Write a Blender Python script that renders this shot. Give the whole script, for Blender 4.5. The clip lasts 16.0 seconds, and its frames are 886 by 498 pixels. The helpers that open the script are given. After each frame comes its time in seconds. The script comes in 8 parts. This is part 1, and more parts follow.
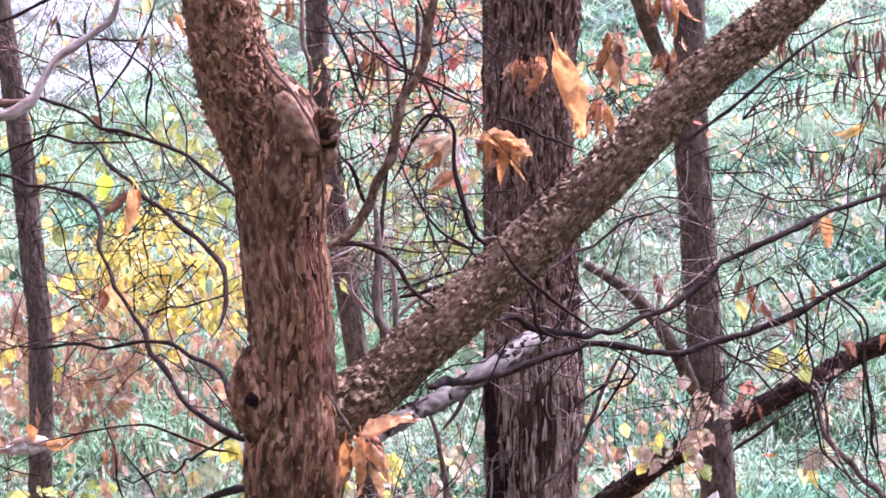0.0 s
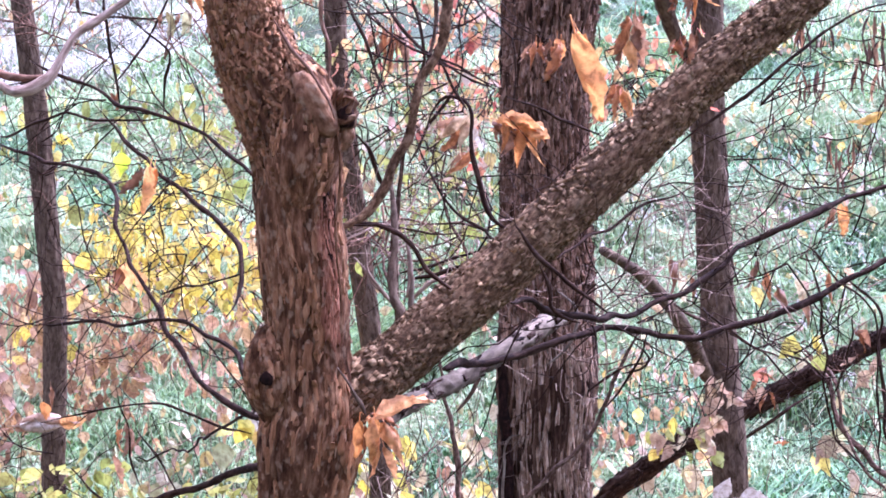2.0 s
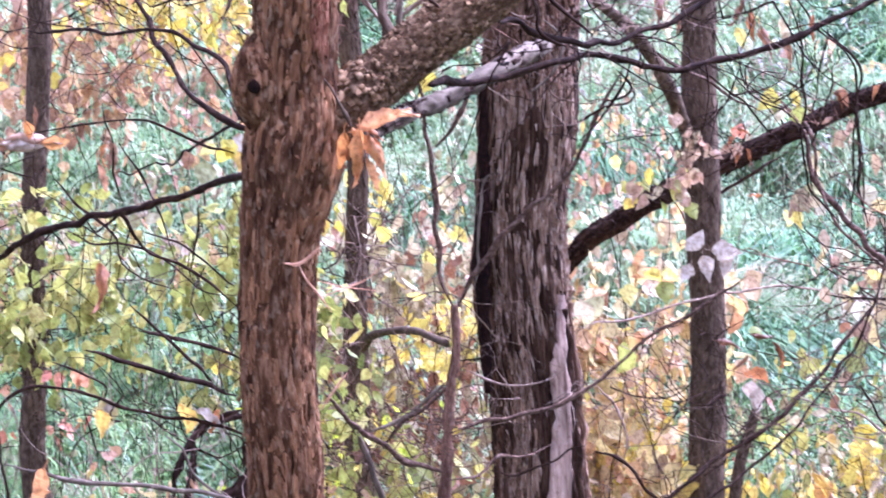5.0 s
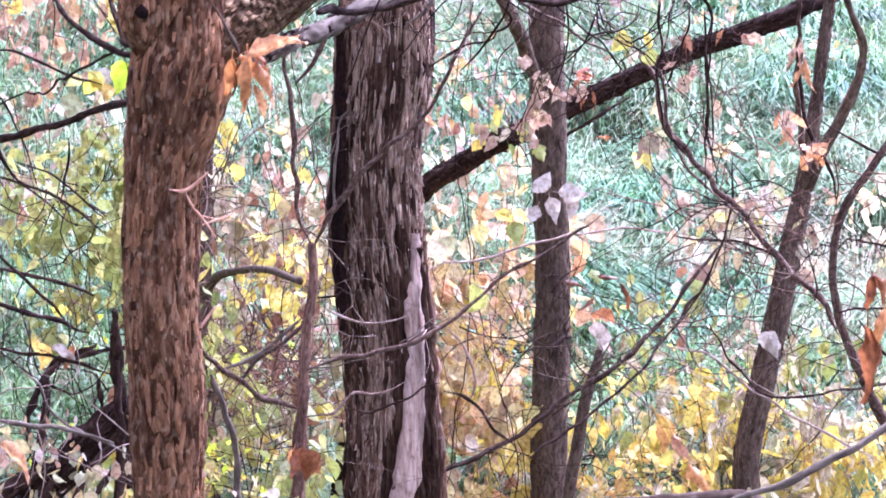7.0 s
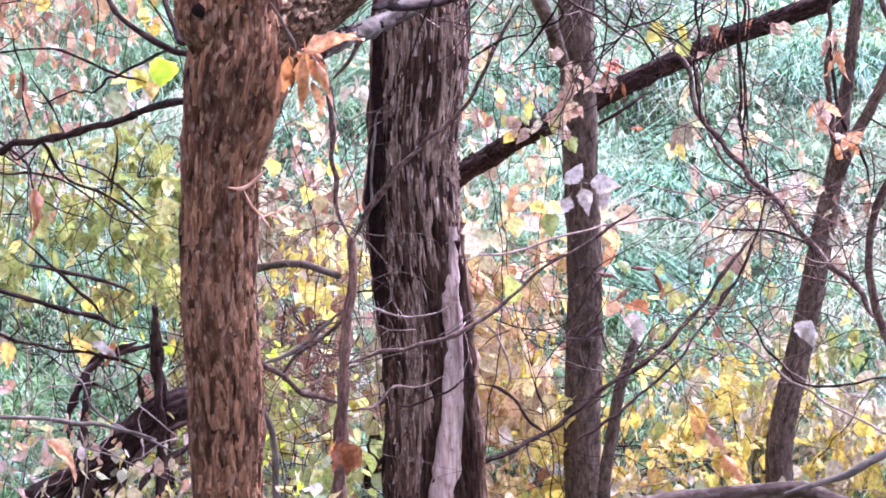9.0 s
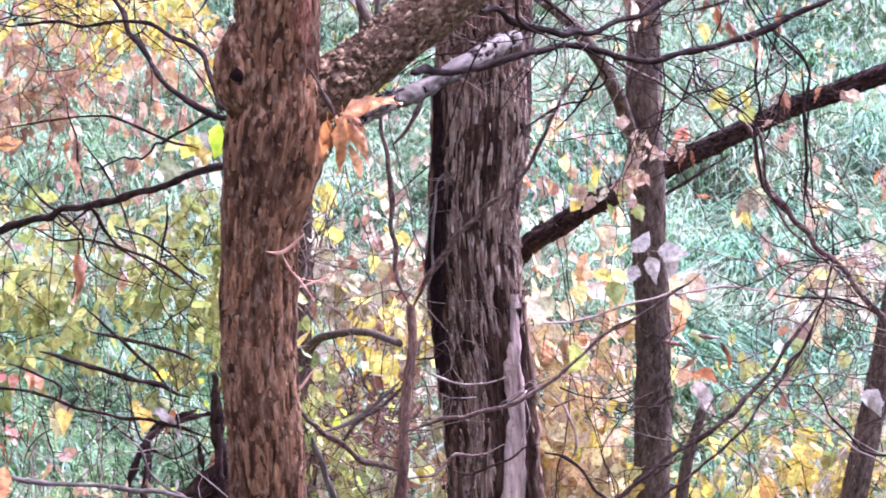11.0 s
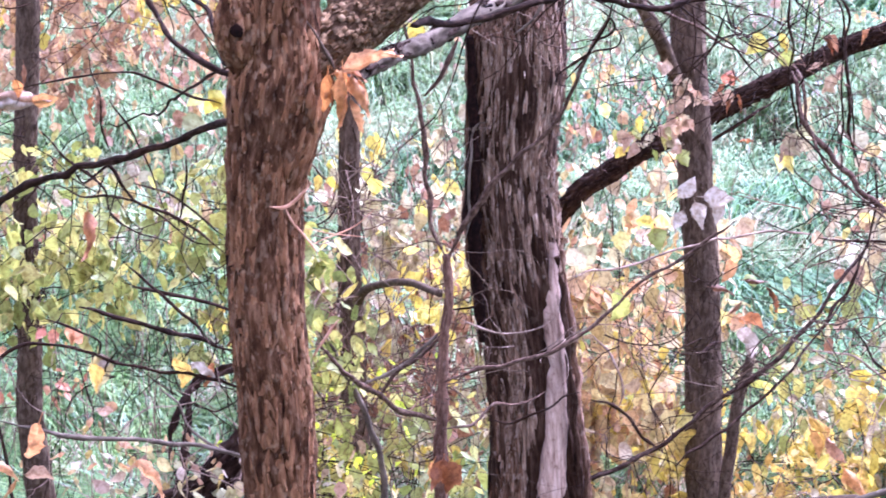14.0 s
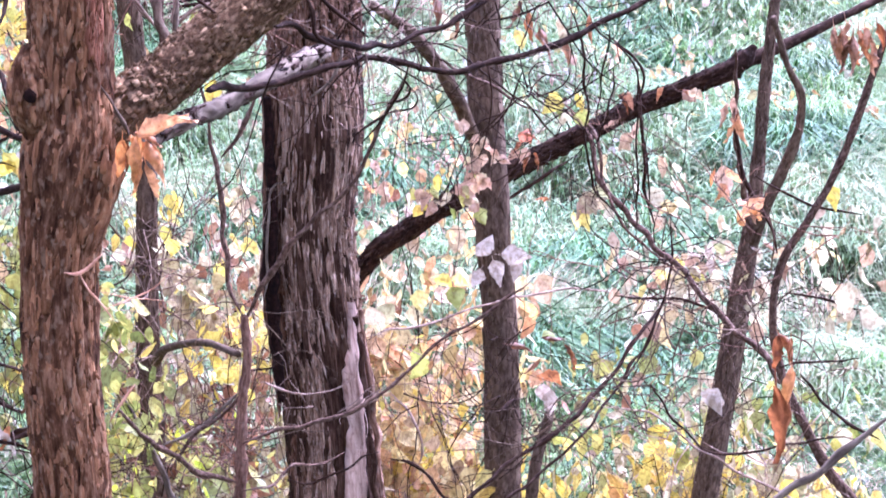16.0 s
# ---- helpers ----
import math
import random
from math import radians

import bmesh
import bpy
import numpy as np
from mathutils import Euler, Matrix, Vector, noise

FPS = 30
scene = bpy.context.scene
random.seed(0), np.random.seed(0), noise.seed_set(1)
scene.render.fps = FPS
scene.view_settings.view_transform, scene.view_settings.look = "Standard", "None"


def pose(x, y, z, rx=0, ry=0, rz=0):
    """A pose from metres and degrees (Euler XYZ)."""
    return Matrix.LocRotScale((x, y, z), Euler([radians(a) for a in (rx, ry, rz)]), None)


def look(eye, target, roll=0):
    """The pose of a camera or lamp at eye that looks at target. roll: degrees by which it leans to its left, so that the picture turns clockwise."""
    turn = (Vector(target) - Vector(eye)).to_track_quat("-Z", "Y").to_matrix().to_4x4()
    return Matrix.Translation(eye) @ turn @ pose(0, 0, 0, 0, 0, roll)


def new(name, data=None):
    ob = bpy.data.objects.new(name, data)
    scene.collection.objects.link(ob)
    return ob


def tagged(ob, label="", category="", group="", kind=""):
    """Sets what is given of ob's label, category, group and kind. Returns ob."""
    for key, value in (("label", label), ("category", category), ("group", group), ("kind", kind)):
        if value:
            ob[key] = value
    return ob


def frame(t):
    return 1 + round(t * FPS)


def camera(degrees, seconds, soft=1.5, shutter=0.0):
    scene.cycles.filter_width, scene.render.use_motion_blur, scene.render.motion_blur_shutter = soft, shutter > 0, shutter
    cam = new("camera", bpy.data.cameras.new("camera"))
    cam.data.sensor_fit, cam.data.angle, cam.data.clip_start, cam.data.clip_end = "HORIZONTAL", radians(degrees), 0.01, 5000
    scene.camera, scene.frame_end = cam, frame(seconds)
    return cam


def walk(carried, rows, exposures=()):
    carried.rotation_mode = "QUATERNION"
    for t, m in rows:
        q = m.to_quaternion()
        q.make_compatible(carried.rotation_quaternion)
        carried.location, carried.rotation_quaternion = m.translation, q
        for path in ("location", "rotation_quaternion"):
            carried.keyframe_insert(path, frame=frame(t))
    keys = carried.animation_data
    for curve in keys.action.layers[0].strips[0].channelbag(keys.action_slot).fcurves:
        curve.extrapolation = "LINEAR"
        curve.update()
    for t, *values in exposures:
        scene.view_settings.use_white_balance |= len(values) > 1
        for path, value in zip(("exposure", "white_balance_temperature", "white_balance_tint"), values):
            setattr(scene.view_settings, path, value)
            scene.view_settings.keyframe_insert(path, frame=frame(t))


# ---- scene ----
cam = camera(18.0, 16.0, soft=1.75, shutter=0.6)
PATH = [
    (0.0, (0.094, 0.086, 4.320), (0.0940, 8.0268, 3.3452), -2.81),
    (0.5, (0.092, 0.083, 4.317), (0.0911, 8.0222, 3.3333), -2.70),
    (1.0, (0.090, 0.086, 4.317), (0.0830, 8.0235, 3.3225), -2.60),
    (1.5, (0.091, 0.081, 4.317), (0.0703, 8.0181, 3.3155), -2.39),
    (2.0, (0.089, 0.084, 4.311), (0.0475, 8.0191, 3.2979), -2.13),
    (2.5, (0.084, 0.066, 4.308), (0.0146, 7.9963, 3.2558), -1.67),
    (3.0, (0.075, 0.045, 4.278), (-0.0286, 7.9631, 3.1397), -1.04),
    (3.5, (0.063, 0.030, 4.239), (-0.0635, 7.9286, 2.9773), -0.46),
    (4.0, (0.068, 0.017, 4.220), (-0.0600, 7.8881, 2.7949), 0.00),
    (4.5, (0.068, 0.005, 4.214), (-0.0032, 7.8487, 2.6398), 0.26),
    (5.0, (0.068, -0.012, 4.205), (0.0869, 7.8157, 2.5522), 0.29),
    (5.2, (0.068, -0.019, 4.208), (0.1430, 7.8023, 2.5286), 0.29),
    (7.3, (-0.169, -0.047, 4.146), (0.4468, 7.7202, 2.3321), 1.72),
    (7.5, (-0.208, -0.049, 4.147), (0.4125, 7.7083, 2.2912), 1.75),
    (8.0, (-0.280, -0.050, 4.156), (0.3681, 7.7106, 2.3238), 1.28),
    (8.2, (-0.302, -0.041, 4.164), (0.3590, 7.7220, 2.3459), 1.30),
    (10.3, (-0.088, -0.035, 4.144), (0.2708, 7.7718, 2.4318), 0.30),
    (10.5, (-0.091, -0.033, 4.142), (0.2498, 7.7832, 2.4718), 0.34),
    (11.0, (-0.100, -0.038, 4.139), (0.1948, 7.7960, 2.5456), 0.47),
    (11.5, (-0.105, -0.033, 4.145), (0.1140, 7.8067, 2.5663), 0.24),
    (12.0, (-0.102, -0.030, 4.137), (0.0551, 7.8025, 2.5168), 0.01),
    (12.5, (-0.060, 0.002, 4.134), (0.0165, 7.8227, 2.4516), -0.25),
    (13.0, (0.012, -0.001, 4.142), (0.0109, 7.8107, 2.4155), -0.64),
    (13.5, (0.072, -0.015, 4.141), (0.0578, 7.7921, 2.3940), -0.88),
    (14.0, (0.098, -0.034, 4.152), (0.1144, 7.7736, 2.4062), -0.85),
    (14.5, (0.099, -0.024, 4.156), (0.3365, 7.7818, 2.4199), -0.73),
    (15.0, (0.103, -0.008, 4.159), (0.5819, 7.7939, 2.4559), -0.48),
    (15.5, (0.104, -0.007, 4.160), (0.6968, 7.7948, 2.4934), -0.37),
    (16.0, (0.109, -0.029, 4.178), (0.6953, 7.7864, 2.5716), -0.33),
]
walk(cam, [(t, look(eye, target, roll)) for t, eye, target, roll in PATH], exposures=[(0.0, 2.06, 4720, 37.5), (2.0, 2.08, 4690, 37), (4.5, 2.23, 4590, 36.5), (7.5, 2.31, 4610, 37.5), (10.5, 2.25, 4610, 37), (14.0, 2.31, 4630, 37.5), (16.0, 2.35, 4650, 39)])

# ---- light: bright haze, the sun high behind the wooded slope ----
SUN_EL, SUN_AZ = 55, 48
world = bpy.data.worlds.new("sky")
scene.world = world
world.use_nodes = True
wt = world.node_tree
sky = wt.nodes.new("ShaderNodeTexSky")
sky.sky_type, sky.sun_disc = "NISHITA", False
sky.sun_elevation, sky.sun_rotation = radians(SUN_EL), radians(SUN_AZ)
sky.air_density, sky.dust_density, sky.ozone_density = 0.8, 7.0, 0.3
wt.nodes["Background"].inputs["Strength"].default_value = 0.15
haze = wt.nodes.new("ShaderNodeHueSaturation")
haze.inputs["Saturation"].default_value = 0.12
wt.links.new(sky.outputs[0], haze.inputs["Color"])
wt.links.new(haze.outputs[0], wt.nodes["Background"].inputs["Color"])
sun = new("sun", bpy.data.lights.new("sun", "SUN"))
sun.data.energy, sun.data.angle, sun.data.color = 2.4, radians(26), (1.0, 0.95, 0.88)
sun.matrix_world = look((6, 17, 30), (6 - 30 * math.sin(radians(SUN_AZ)) / math.tan(radians(SUN_EL)),
                                     17 - 30 * math.cos(radians(SUN_AZ)) / math.tan(radians(SUN_EL)), 0))


# ---- materials ----
def material(name):
    m = bpy.data.materials.new(name)
    m.use_nodes = True
    return m, m.node_tree, m.node_tree.nodes["Principled BSDF"]


def node(tree, kind, **values):
    n = tree.nodes.new(kind)
    for key, value in values.items():
        n.inputs[key].default_value = value
    return n


def ramp(tree, fac, stops):
    n = tree.nodes.new("ShaderNodeValToRGB")
    el = n.color_ramp.elements
    while len(el) < len(stops):
        el.new(0.5)
    for e, (at, col) in zip(el, stops):
        e.position, e.color = at, (*col, 1)
    tree.links.new(fac, n.inputs["Fac"])
    return n.outputs["Color"]


def scaled(tree, source, xyz):
    n = tree.nodes.new("ShaderNodeMapping")
    n.inputs["Scale"].default_value = xyz
    tree.links.new(source, n.inputs["Vector"])
    return n.outputs["Vector"]


def mixed(tree, fac, a, b, how="MIX"):
    n = tree.nodes.new("ShaderNodeMix")
    n.data_type, n.blend_type = "RGBA", how
    for socket, value in ((n.inputs[0], fac), (n.inputs[6], a), (n.inputs[7], b)):
        if isinstance(value, (float, int)):
            socket.default_value = value
        elif isinstance(value, tuple):
            socket.default_value = (*value, 1)
        else:
            tree.links.new(value, socket)
    return n.outputs[2]


def bark(name, deep, mid, high, spot, stretch=(90, 90, 14), spots=0.5, rough=0.9, depth=0.006):
    """Bark that runs along its limb: coordinates round and along the limb are kept in the mesh as "grain"."""
    m, t, p = material(name)
    at = t.nodes.new("ShaderNodeAttribute")
    at.attribute_name = "grain"
    geo = t.nodes.new("ShaderNodeNewGeometry")
    n1 = node(t, "ShaderNodeTexNoise", Scale=1.0, Detail=6.0, Roughness=0.65)
    t.links.new(scaled(t, at.outputs["Vector"], stretch), n1.inputs["Vector"])
    n2 = node(t, "ShaderNodeTexNoise", Scale=1.0, Detail=3.0)
    t.links.new(scaled(t, at.outputs["Vector"], (9, 9, 5)), n2.inputs["Vector"])
    n3 = node(t, "ShaderNodeTexNoise", Scale=1.0, Detail=4.0)
    t.links.new(scaled(t, at.outputs["Vector"], (60, 60, 40)), n3.inputs["Vector"])
    col = ramp(t, n1.outputs["Fac"], [(0.32, deep), (0.5, mid), (0.68, high)])
    tone = ramp(t, n2.outputs["Fac"], [(0.3, (0.62, 0.6, 0.6)), (0.7, (1.25, 1.2, 1.15))])
    col = mixed(t, 1.0, col, tone, "MULTIPLY")
    each = ramp(t, geo.outputs["Random Per Island"], [(0.0, (0.56, 0.52, 0.5)), (0.45, (0.96, 0.95, 0.94)), (0.85, (1.14, 1.12, 1.1)), (1.0, (1.4, 1.36, 1.32))])
    col = mixed(t, 1.0, col, each, "MULTIPLY")
    mask = ramp(t, n3.outputs["Fac"], [(0.55, (0, 0, 0)), (0.68, (spots, spots, spots))])
    col = mixed(t, mask, col, spot)
    t.links.new(col, p.inputs["Base Color"])
    p.inputs["Roughness"].default_value = rough
    p.inputs["Specular IOR Level"].default_value = 0.06
    b = node(t, "ShaderNodeBump", Strength=0.8, Distance=depth)
    t.links.new(n1.outputs["Fac"], b.inputs["Height"])
    t.links.new(b.outputs["Normal"], p.inputs["Normal"])
    return m


def leafy(name, stops, glow=0.4, rough=0.55, vein=(0.6, 0.5, 0.42), patches=()):
    """Thin dry leaf: colour by leaf, darker blotches, light through it."""
    m, t, p = material(name)
    geo = t.nodes.new("ShaderNodeNewGeometry")
    info = t.nodes.new("ShaderNodeObjectInfo")
    add = t.nodes.new("ShaderNodeMath")
    add.operation = "ADD"
    t.links.new(geo.outputs["Random Per Island"], add.inputs[0])
    t.links.new(info.outputs["Random"], add.inputs[1])
    wrap = t.nodes.new("ShaderNodeMath")
    wrap.operation = "FRACT"
    t.links.new(add.outputs[0], wrap.inputs[0])
    col = ramp(t, wrap.outputs[0], stops)
    co = t.nodes.new("ShaderNodeTexCoord")
    n = node(t, "ShaderNodeTexNoise", Scale=55.0, Detail=5.0, Roughness=0.65)
    t.links.new(geo.outputs["Position"], n.inputs["Vector"])
    tone = ramp(t, n.outputs["Fac"], [(0.36, vein), (0.55, (1.05, 1.02, 1.0)), (0.72, (1.15, 1.15, 1.2))])
    col = mixed(t, 1.0, col, tone, "MULTIPLY")
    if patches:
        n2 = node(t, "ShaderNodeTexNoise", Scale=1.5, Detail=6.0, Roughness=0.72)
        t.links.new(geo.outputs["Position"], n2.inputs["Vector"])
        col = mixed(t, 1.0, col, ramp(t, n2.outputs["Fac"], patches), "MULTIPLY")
    t.links.new(col, p.inputs["Base Color"])
    p.inputs["Roughness"].default_value = rough
    tr = t.nodes.new("ShaderNodeBsdfTranslucent")
    t.links.new(col, tr.inputs["Color"])
    mix = t.nodes.new("ShaderNodeMixShader")
    mix.inputs[0].default_value = glow
    t.links.new(p.outputs[0], mix.inputs[1])
    t.links.new(tr.outputs[0], mix.inputs[2])
    t.links.new(mix.outputs[0], t.nodes["Material Output"].inputs["Surface"])
    b = node(t, "ShaderNodeBump", Strength=0.35, Distance=0.003)
    t.links.new(n.outputs["Fac"], b.inputs["Height"])
    t.links.new(b.outputs["Normal"], p.inputs["Normal"])
    return m


BARK_RED = bark("red_brown_bark", (0.0700, 0.0300, 0.0130), (0.2200, 0.1040, 0.0470), (0.3400, 0.1900, 0.0980), (0.4000, 0.2600, 0.1500), (70, 70, 18), 0.5)
# UNDER barks: shade of the cracks between flakes is put into their dark colour.
UNDER_RED = bark("dark_red_gap_shade_bark", (0.0100, 0.0040, 0.0020), (0.0880, 0.0385, 0.0175), (0.2250, 0.1220, 0.0640), (0.2900, 0.1850, 0.1080), (60, 60, 16), 0.5)
BARK_LIMB = bark("mottled_limb_bark", (0.0560, 0.0300, 0.0140), (0.1560, 0.0930, 0.0470), (0.2650, 0.1790, 0.0980), (0.3200, 0.2350, 0.1400), (95, 95, 55), 0.35)
UNDER_LIMB = bark("dark_limb_gap_shade_bark", (0.0150, 0.0075, 0.0038), (0.0900, 0.0500, 0.0250), (0.2100, 0.1330, 0.0720), (0.2500, 0.1650, 0.0950), (95, 95, 55), 0.4)
BARK_GREY = bark("shaggy_grey_bark", (0.0750, 0.0400, 0.0245), (0.2550, 0.1600, 0.1040), (0.4900, 0.3620, 0.2650), (0.5800, 0.4550, 0.3500), (130, 130, 12), 0.45)
BARK_MID = bark("shaggy_brown_bark", (0.0418, 0.0190, 0.0105), (0.1505, 0.0792, 0.0479), (0.3511, 0.2218, 0.1496), (0.4347, 0.3089, 0.2244), (110, 110, 16), 0.4)
# Dark brown bark; on the shaggy trunk's left it carries painted shade.
BARK_SHADE = bark("dark_bark_and_side_shade", (0.0380, 0.0166, 0.0086), (0.1140, 0.0570, 0.0327), (0.2470, 0.1472, 0.0903), (0.3230, 0.2116, 0.1376), (130, 130, 12), 0.3)
BARK_TWIG = bark("rough_sapling_bark", (0.025, 0.014, 0.009), (0.085, 0.05, 0.034), (0.19, 0.12, 0.086), (0.28, 0.19, 0.14), (120, 120, 60), 0.4, depth=0.003)
UNDER_GREY = bark("dark_grey_gap_shade_bark", (0.0060, 0.0026, 0.0016), (0.0380, 0.0190, 0.0115), (0.1150, 0.0650, 0.0410), (0.1500, 0.0920, 0.0600), (90, 90, 9), 0.3)
RUSTWOOD = bark("rust_bare_wood", (0.075, 0.026, 0.013), (0.21, 0.085, 0.046), (0.34, 0.17, 0.1), (0.42, 0.26, 0.17), (60, 60, 9), 0.4, depth=0.003)
BARK_DIM = bark("smooth_grey_brown_bark", (0.0380, 0.0225, 0.0142), (0.0980, 0.0650, 0.0430), (0.1800, 0.1270, 0.0870), (0.2350, 0.1740, 0.1220), (60, 60, 25), 0.3, depth=0.003)
BARK_DARK = bark("dark_branch_bark", (0.0080, 0.0034, 0.0020), (0.0250, 0.0122, 0.0074), (0.0580, 0.0320, 0.0210), (0.1100, 0.0680, 0.0480), (160, 160, 30), 0.3, depth=0.002)
BARK_PINK = bark("pale_twig_bark", (0.12, 0.078, 0.056), (0.27, 0.185, 0.137), (0.44, 0.33, 0.255), (0.55, 0.44, 0.35), (160, 160, 30), 0.3, depth=0.002)
BARK_LOG = bark("dark_log_bark", (0.0078, 0.0039, 0.0028), (0.0291, 0.0157, 0.0101), (0.0728, 0.0414, 0.0302), (0.1344, 0.0874, 0.0650), (40, 40, 14), 0.35)
DEADWOOD = bark("weathered_grey_wood", (0.055, 0.04, 0.028), (0.135, 0.103, 0.074), (0.23, 0.182, 0.138), (0.05, 0.034, 0.024), (45, 45, 14), 0.6, depth=0.005)
BAREWOOD = bark("bare_pale_sapwood", (0.15, 0.085, 0.058), (0.44, 0.30, 0.23), (0.64, 0.49, 0.40), (0.2, 0.11, 0.075), (70, 70, 9), 0.75, depth=0.004)
KNOBWOOD = bark("worn_brown_bark", (0.0450, 0.0190, 0.0095), (0.1500, 0.0740, 0.0370), (0.2600, 0.1500, 0.0840), (0.3600, 0.2450, 0.1550), (50, 50, 30), 0.5, depth=0.009)
STALK = bark("dry_tan_stalk", (0.3640, 0.1680, 0.0943), (0.6440, 0.3360, 0.2030), (0.8120, 0.4760, 0.3190), (0.7000, 0.3920, 0.2465), (120, 120, 30), 0.3, depth=0.002)
VINE = bark("brown_vine_bark", (0.06, 0.03, 0.019), (0.16, 0.085, 0.055), (0.28, 0.17, 0.118), (0.34, 0.23, 0.17), (120, 120, 30), 0.3, depth=0.002)
# Near-black wood that stands in for the shade inside holes and gaps.
HOLLOW = bark("dark_rot_and_hollow_shade", (0.0050, 0.0030, 0.0025), (0.0150, 0.0070, 0.0050), (0.0350, 0.0150, 0.0100), (0.0500, 0.0200, 0.0150), (60, 60, 60), 0.4)

ORANGE = leafy("orange_leaf", [(0, (0.5, 0.2, 0.05)), (0.4, (0.72, 0.34, 0.1)), (0.75, (0.74, 0.38, 0.13)), (1, (0.45, 0.17, 0.06))])
RUST = leafy("rust_leaf", [(0, (0.2460, 0.0800, 0.0240)), (0.5, (0.3444, 0.1280, 0.0400)), (1, (0.4264, 0.1840, 0.0640))])
DRYTAN = leafy("dry_tan_leaf", [(0, (0.6, 0.28, 0.11)), (0.5, (0.68, 0.36, 0.16)), (1, (0.62, 0.3, 0.11))], 0.35)
AUTUMN = leafy("autumn_orange_leaf", [(0, (0.60, 0.38, 0.13)), (0.25, (0.67, 0.53, 0.19)), (0.5, (0.64, 0.56, 0.27)), (0.65, (0.60, 0.31, 0.13)), (0.85, (0.60, 0.48, 0.29)), (1, (0.42, 0.29, 0.14))], 0.48)
BROWN = leafy("brown_dry_leaf", [(0, (0.2, 0.09, 0.042)), (0.5, (0.33, 0.16, 0.078)), (1, (0.44, 0.245, 0.135))], 0.35)
UMBER = leafy("dark_umber_leaf", [(0, (0.06, 0.028, 0.018)), (0.5, (0.12, 0.056, 0.034)), (1, (0.2, 0.1, 0.06))], 0.25)
WEED = leafy("dry_weed_leaf", [(0, (0.27, 0.14, 0.08)), (0.3, (0.45, 0.27, 0.15)), (0.6, (0.57, 0.39, 0.22)), (0.82, (0.62, 0.42, 0.17)), (1, (0.5, 0.25, 0.12))], 0.4)
YELLOW = leafy("yellow_leaf", [(0, (0.56, 0.45, 0.05)), (0.3, (0.74, 0.58, 0.08)), (0.55, (0.75, 0.65, 0.19)), (0.8, (0.68, 0.48, 0.07)), (1, (0.46, 0.48, 0.09))], 0.45)
GOLD = leafy("golden_leaf", [(0, (0.60, 0.36, 0.06)), (0.4, (0.69, 0.52, 0.12)), (0.75, (0.72, 0.60, 0.24)), (1, (0.63, 0.34, 0.09))], 0.45)
OLIVE = leafy("olive_yellow_leaf", [(0, (0.2, 0.23, 0.045)), (0.5, (0.38, 0.38, 0.08)), (0.8, (0.54, 0.47, 0.12)), (1, (0.26, 0.28, 0.08))], 0.45)
LIME = leafy("lime_leaf", [(0, (0.66, 0.78, 0.02)), (1, (0.8, 0.84, 0.04))], 0.6, vein=(0.85, 0.85, 0.8))
PINK = leafy("pink_red_leaf", [(0, (0.54, 0.13, 0.085)), (0.25, (0.68, 0.30, 0.16)), (0.5, (0.66, 0.45, 0.16)), (0.7, (0.42, 0.17, 0.085)), (0.85, (0.72, 0.40, 0.21)), (1, (0.60, 0.16, 0.11))], 0.4)
BLUSH = leafy("faded_pink_leaf", [(0, (0.42, 0.25, 0.15)), (0.5, (0.56, 0.38, 0.24)), (1, (0.62, 0.45, 0.25))], 0.35)
PALE = leafy("pale_underside_leaf", [(0, (0.4600, 0.3700, 0.2800)), (0.5, (0.5400, 0.4600, 0.3600)), (1, (0.5200, 0.4000, 0.2800))], 0.3)
MIXED = leafy("mixed_autumn_leaf", [(0, (0.5580, 0.4140, 0.1080)), (0.25, (0.6300, 0.5220, 0.2520)), (0.42, (0.5580, 0.3150, 0.1350)), (0.58, (0.5670, 0.3510, 0.2520)), (0.74, (0.5850, 0.4950, 0.3780)), (0.88, (0.3960, 0.3960, 0.1620)), (1, (0.3600, 0.2250, 0.1260))], 0.42)
CREAM = leafy("cream_leaf", [(0, (0.52, 0.45, 0.28)), (0.35, (0.58, 0.52, 0.32)), (0.6, (0.5, 0.35, 0.22)), (0.8, (0.66, 0.56, 0.22)), (1, (0.36, 0.22, 0.14))], 0.42)
TAN = leafy("tan_leaf", [(0, (0.3354, 0.2666, 0.1376)), (0.35, (0.5246, 0.4386, 0.2666)), (0.65, (0.5934, 0.5074, 0.2838)), (0.85, (0.3870, 0.3870, 0.1548)), (1, (0.3096, 0.1978, 0.1118))], 0.42)
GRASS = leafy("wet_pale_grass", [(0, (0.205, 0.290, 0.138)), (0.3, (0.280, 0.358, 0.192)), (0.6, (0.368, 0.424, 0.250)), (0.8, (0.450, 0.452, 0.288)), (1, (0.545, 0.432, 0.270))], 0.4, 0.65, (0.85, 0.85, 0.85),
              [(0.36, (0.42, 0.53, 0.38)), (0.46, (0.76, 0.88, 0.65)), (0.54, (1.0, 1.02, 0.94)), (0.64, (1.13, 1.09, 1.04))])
FRESH = leafy("fresh_green_grass", [(0, (0.048, 0.092, 0.022)), (0.4, (0.142, 0.250, 0.062)), (0.8, (0.295, 0.420, 0.145)), (1, (0.450, 0.500, 0.215))], 0.45, 0.4, (0.8, 0.8, 0.8),
              [(0.38, (0.45, 0.5, 0.42)), (0.5, (0.9, 0.92, 0.85)), (0.62, (1.15, 1.12, 1.1))])
HERB = leafy("dark_green_herb", [(0, (0.06, 0.12, 0.045)), (0.5, (0.13, 0.23, 0.095)), (0.85, (0.25, 0.36, 0.17)), (1, (0.32, 0.28, 0.15))], 0.35, 0.5, (0.7, 0.7, 0.7))
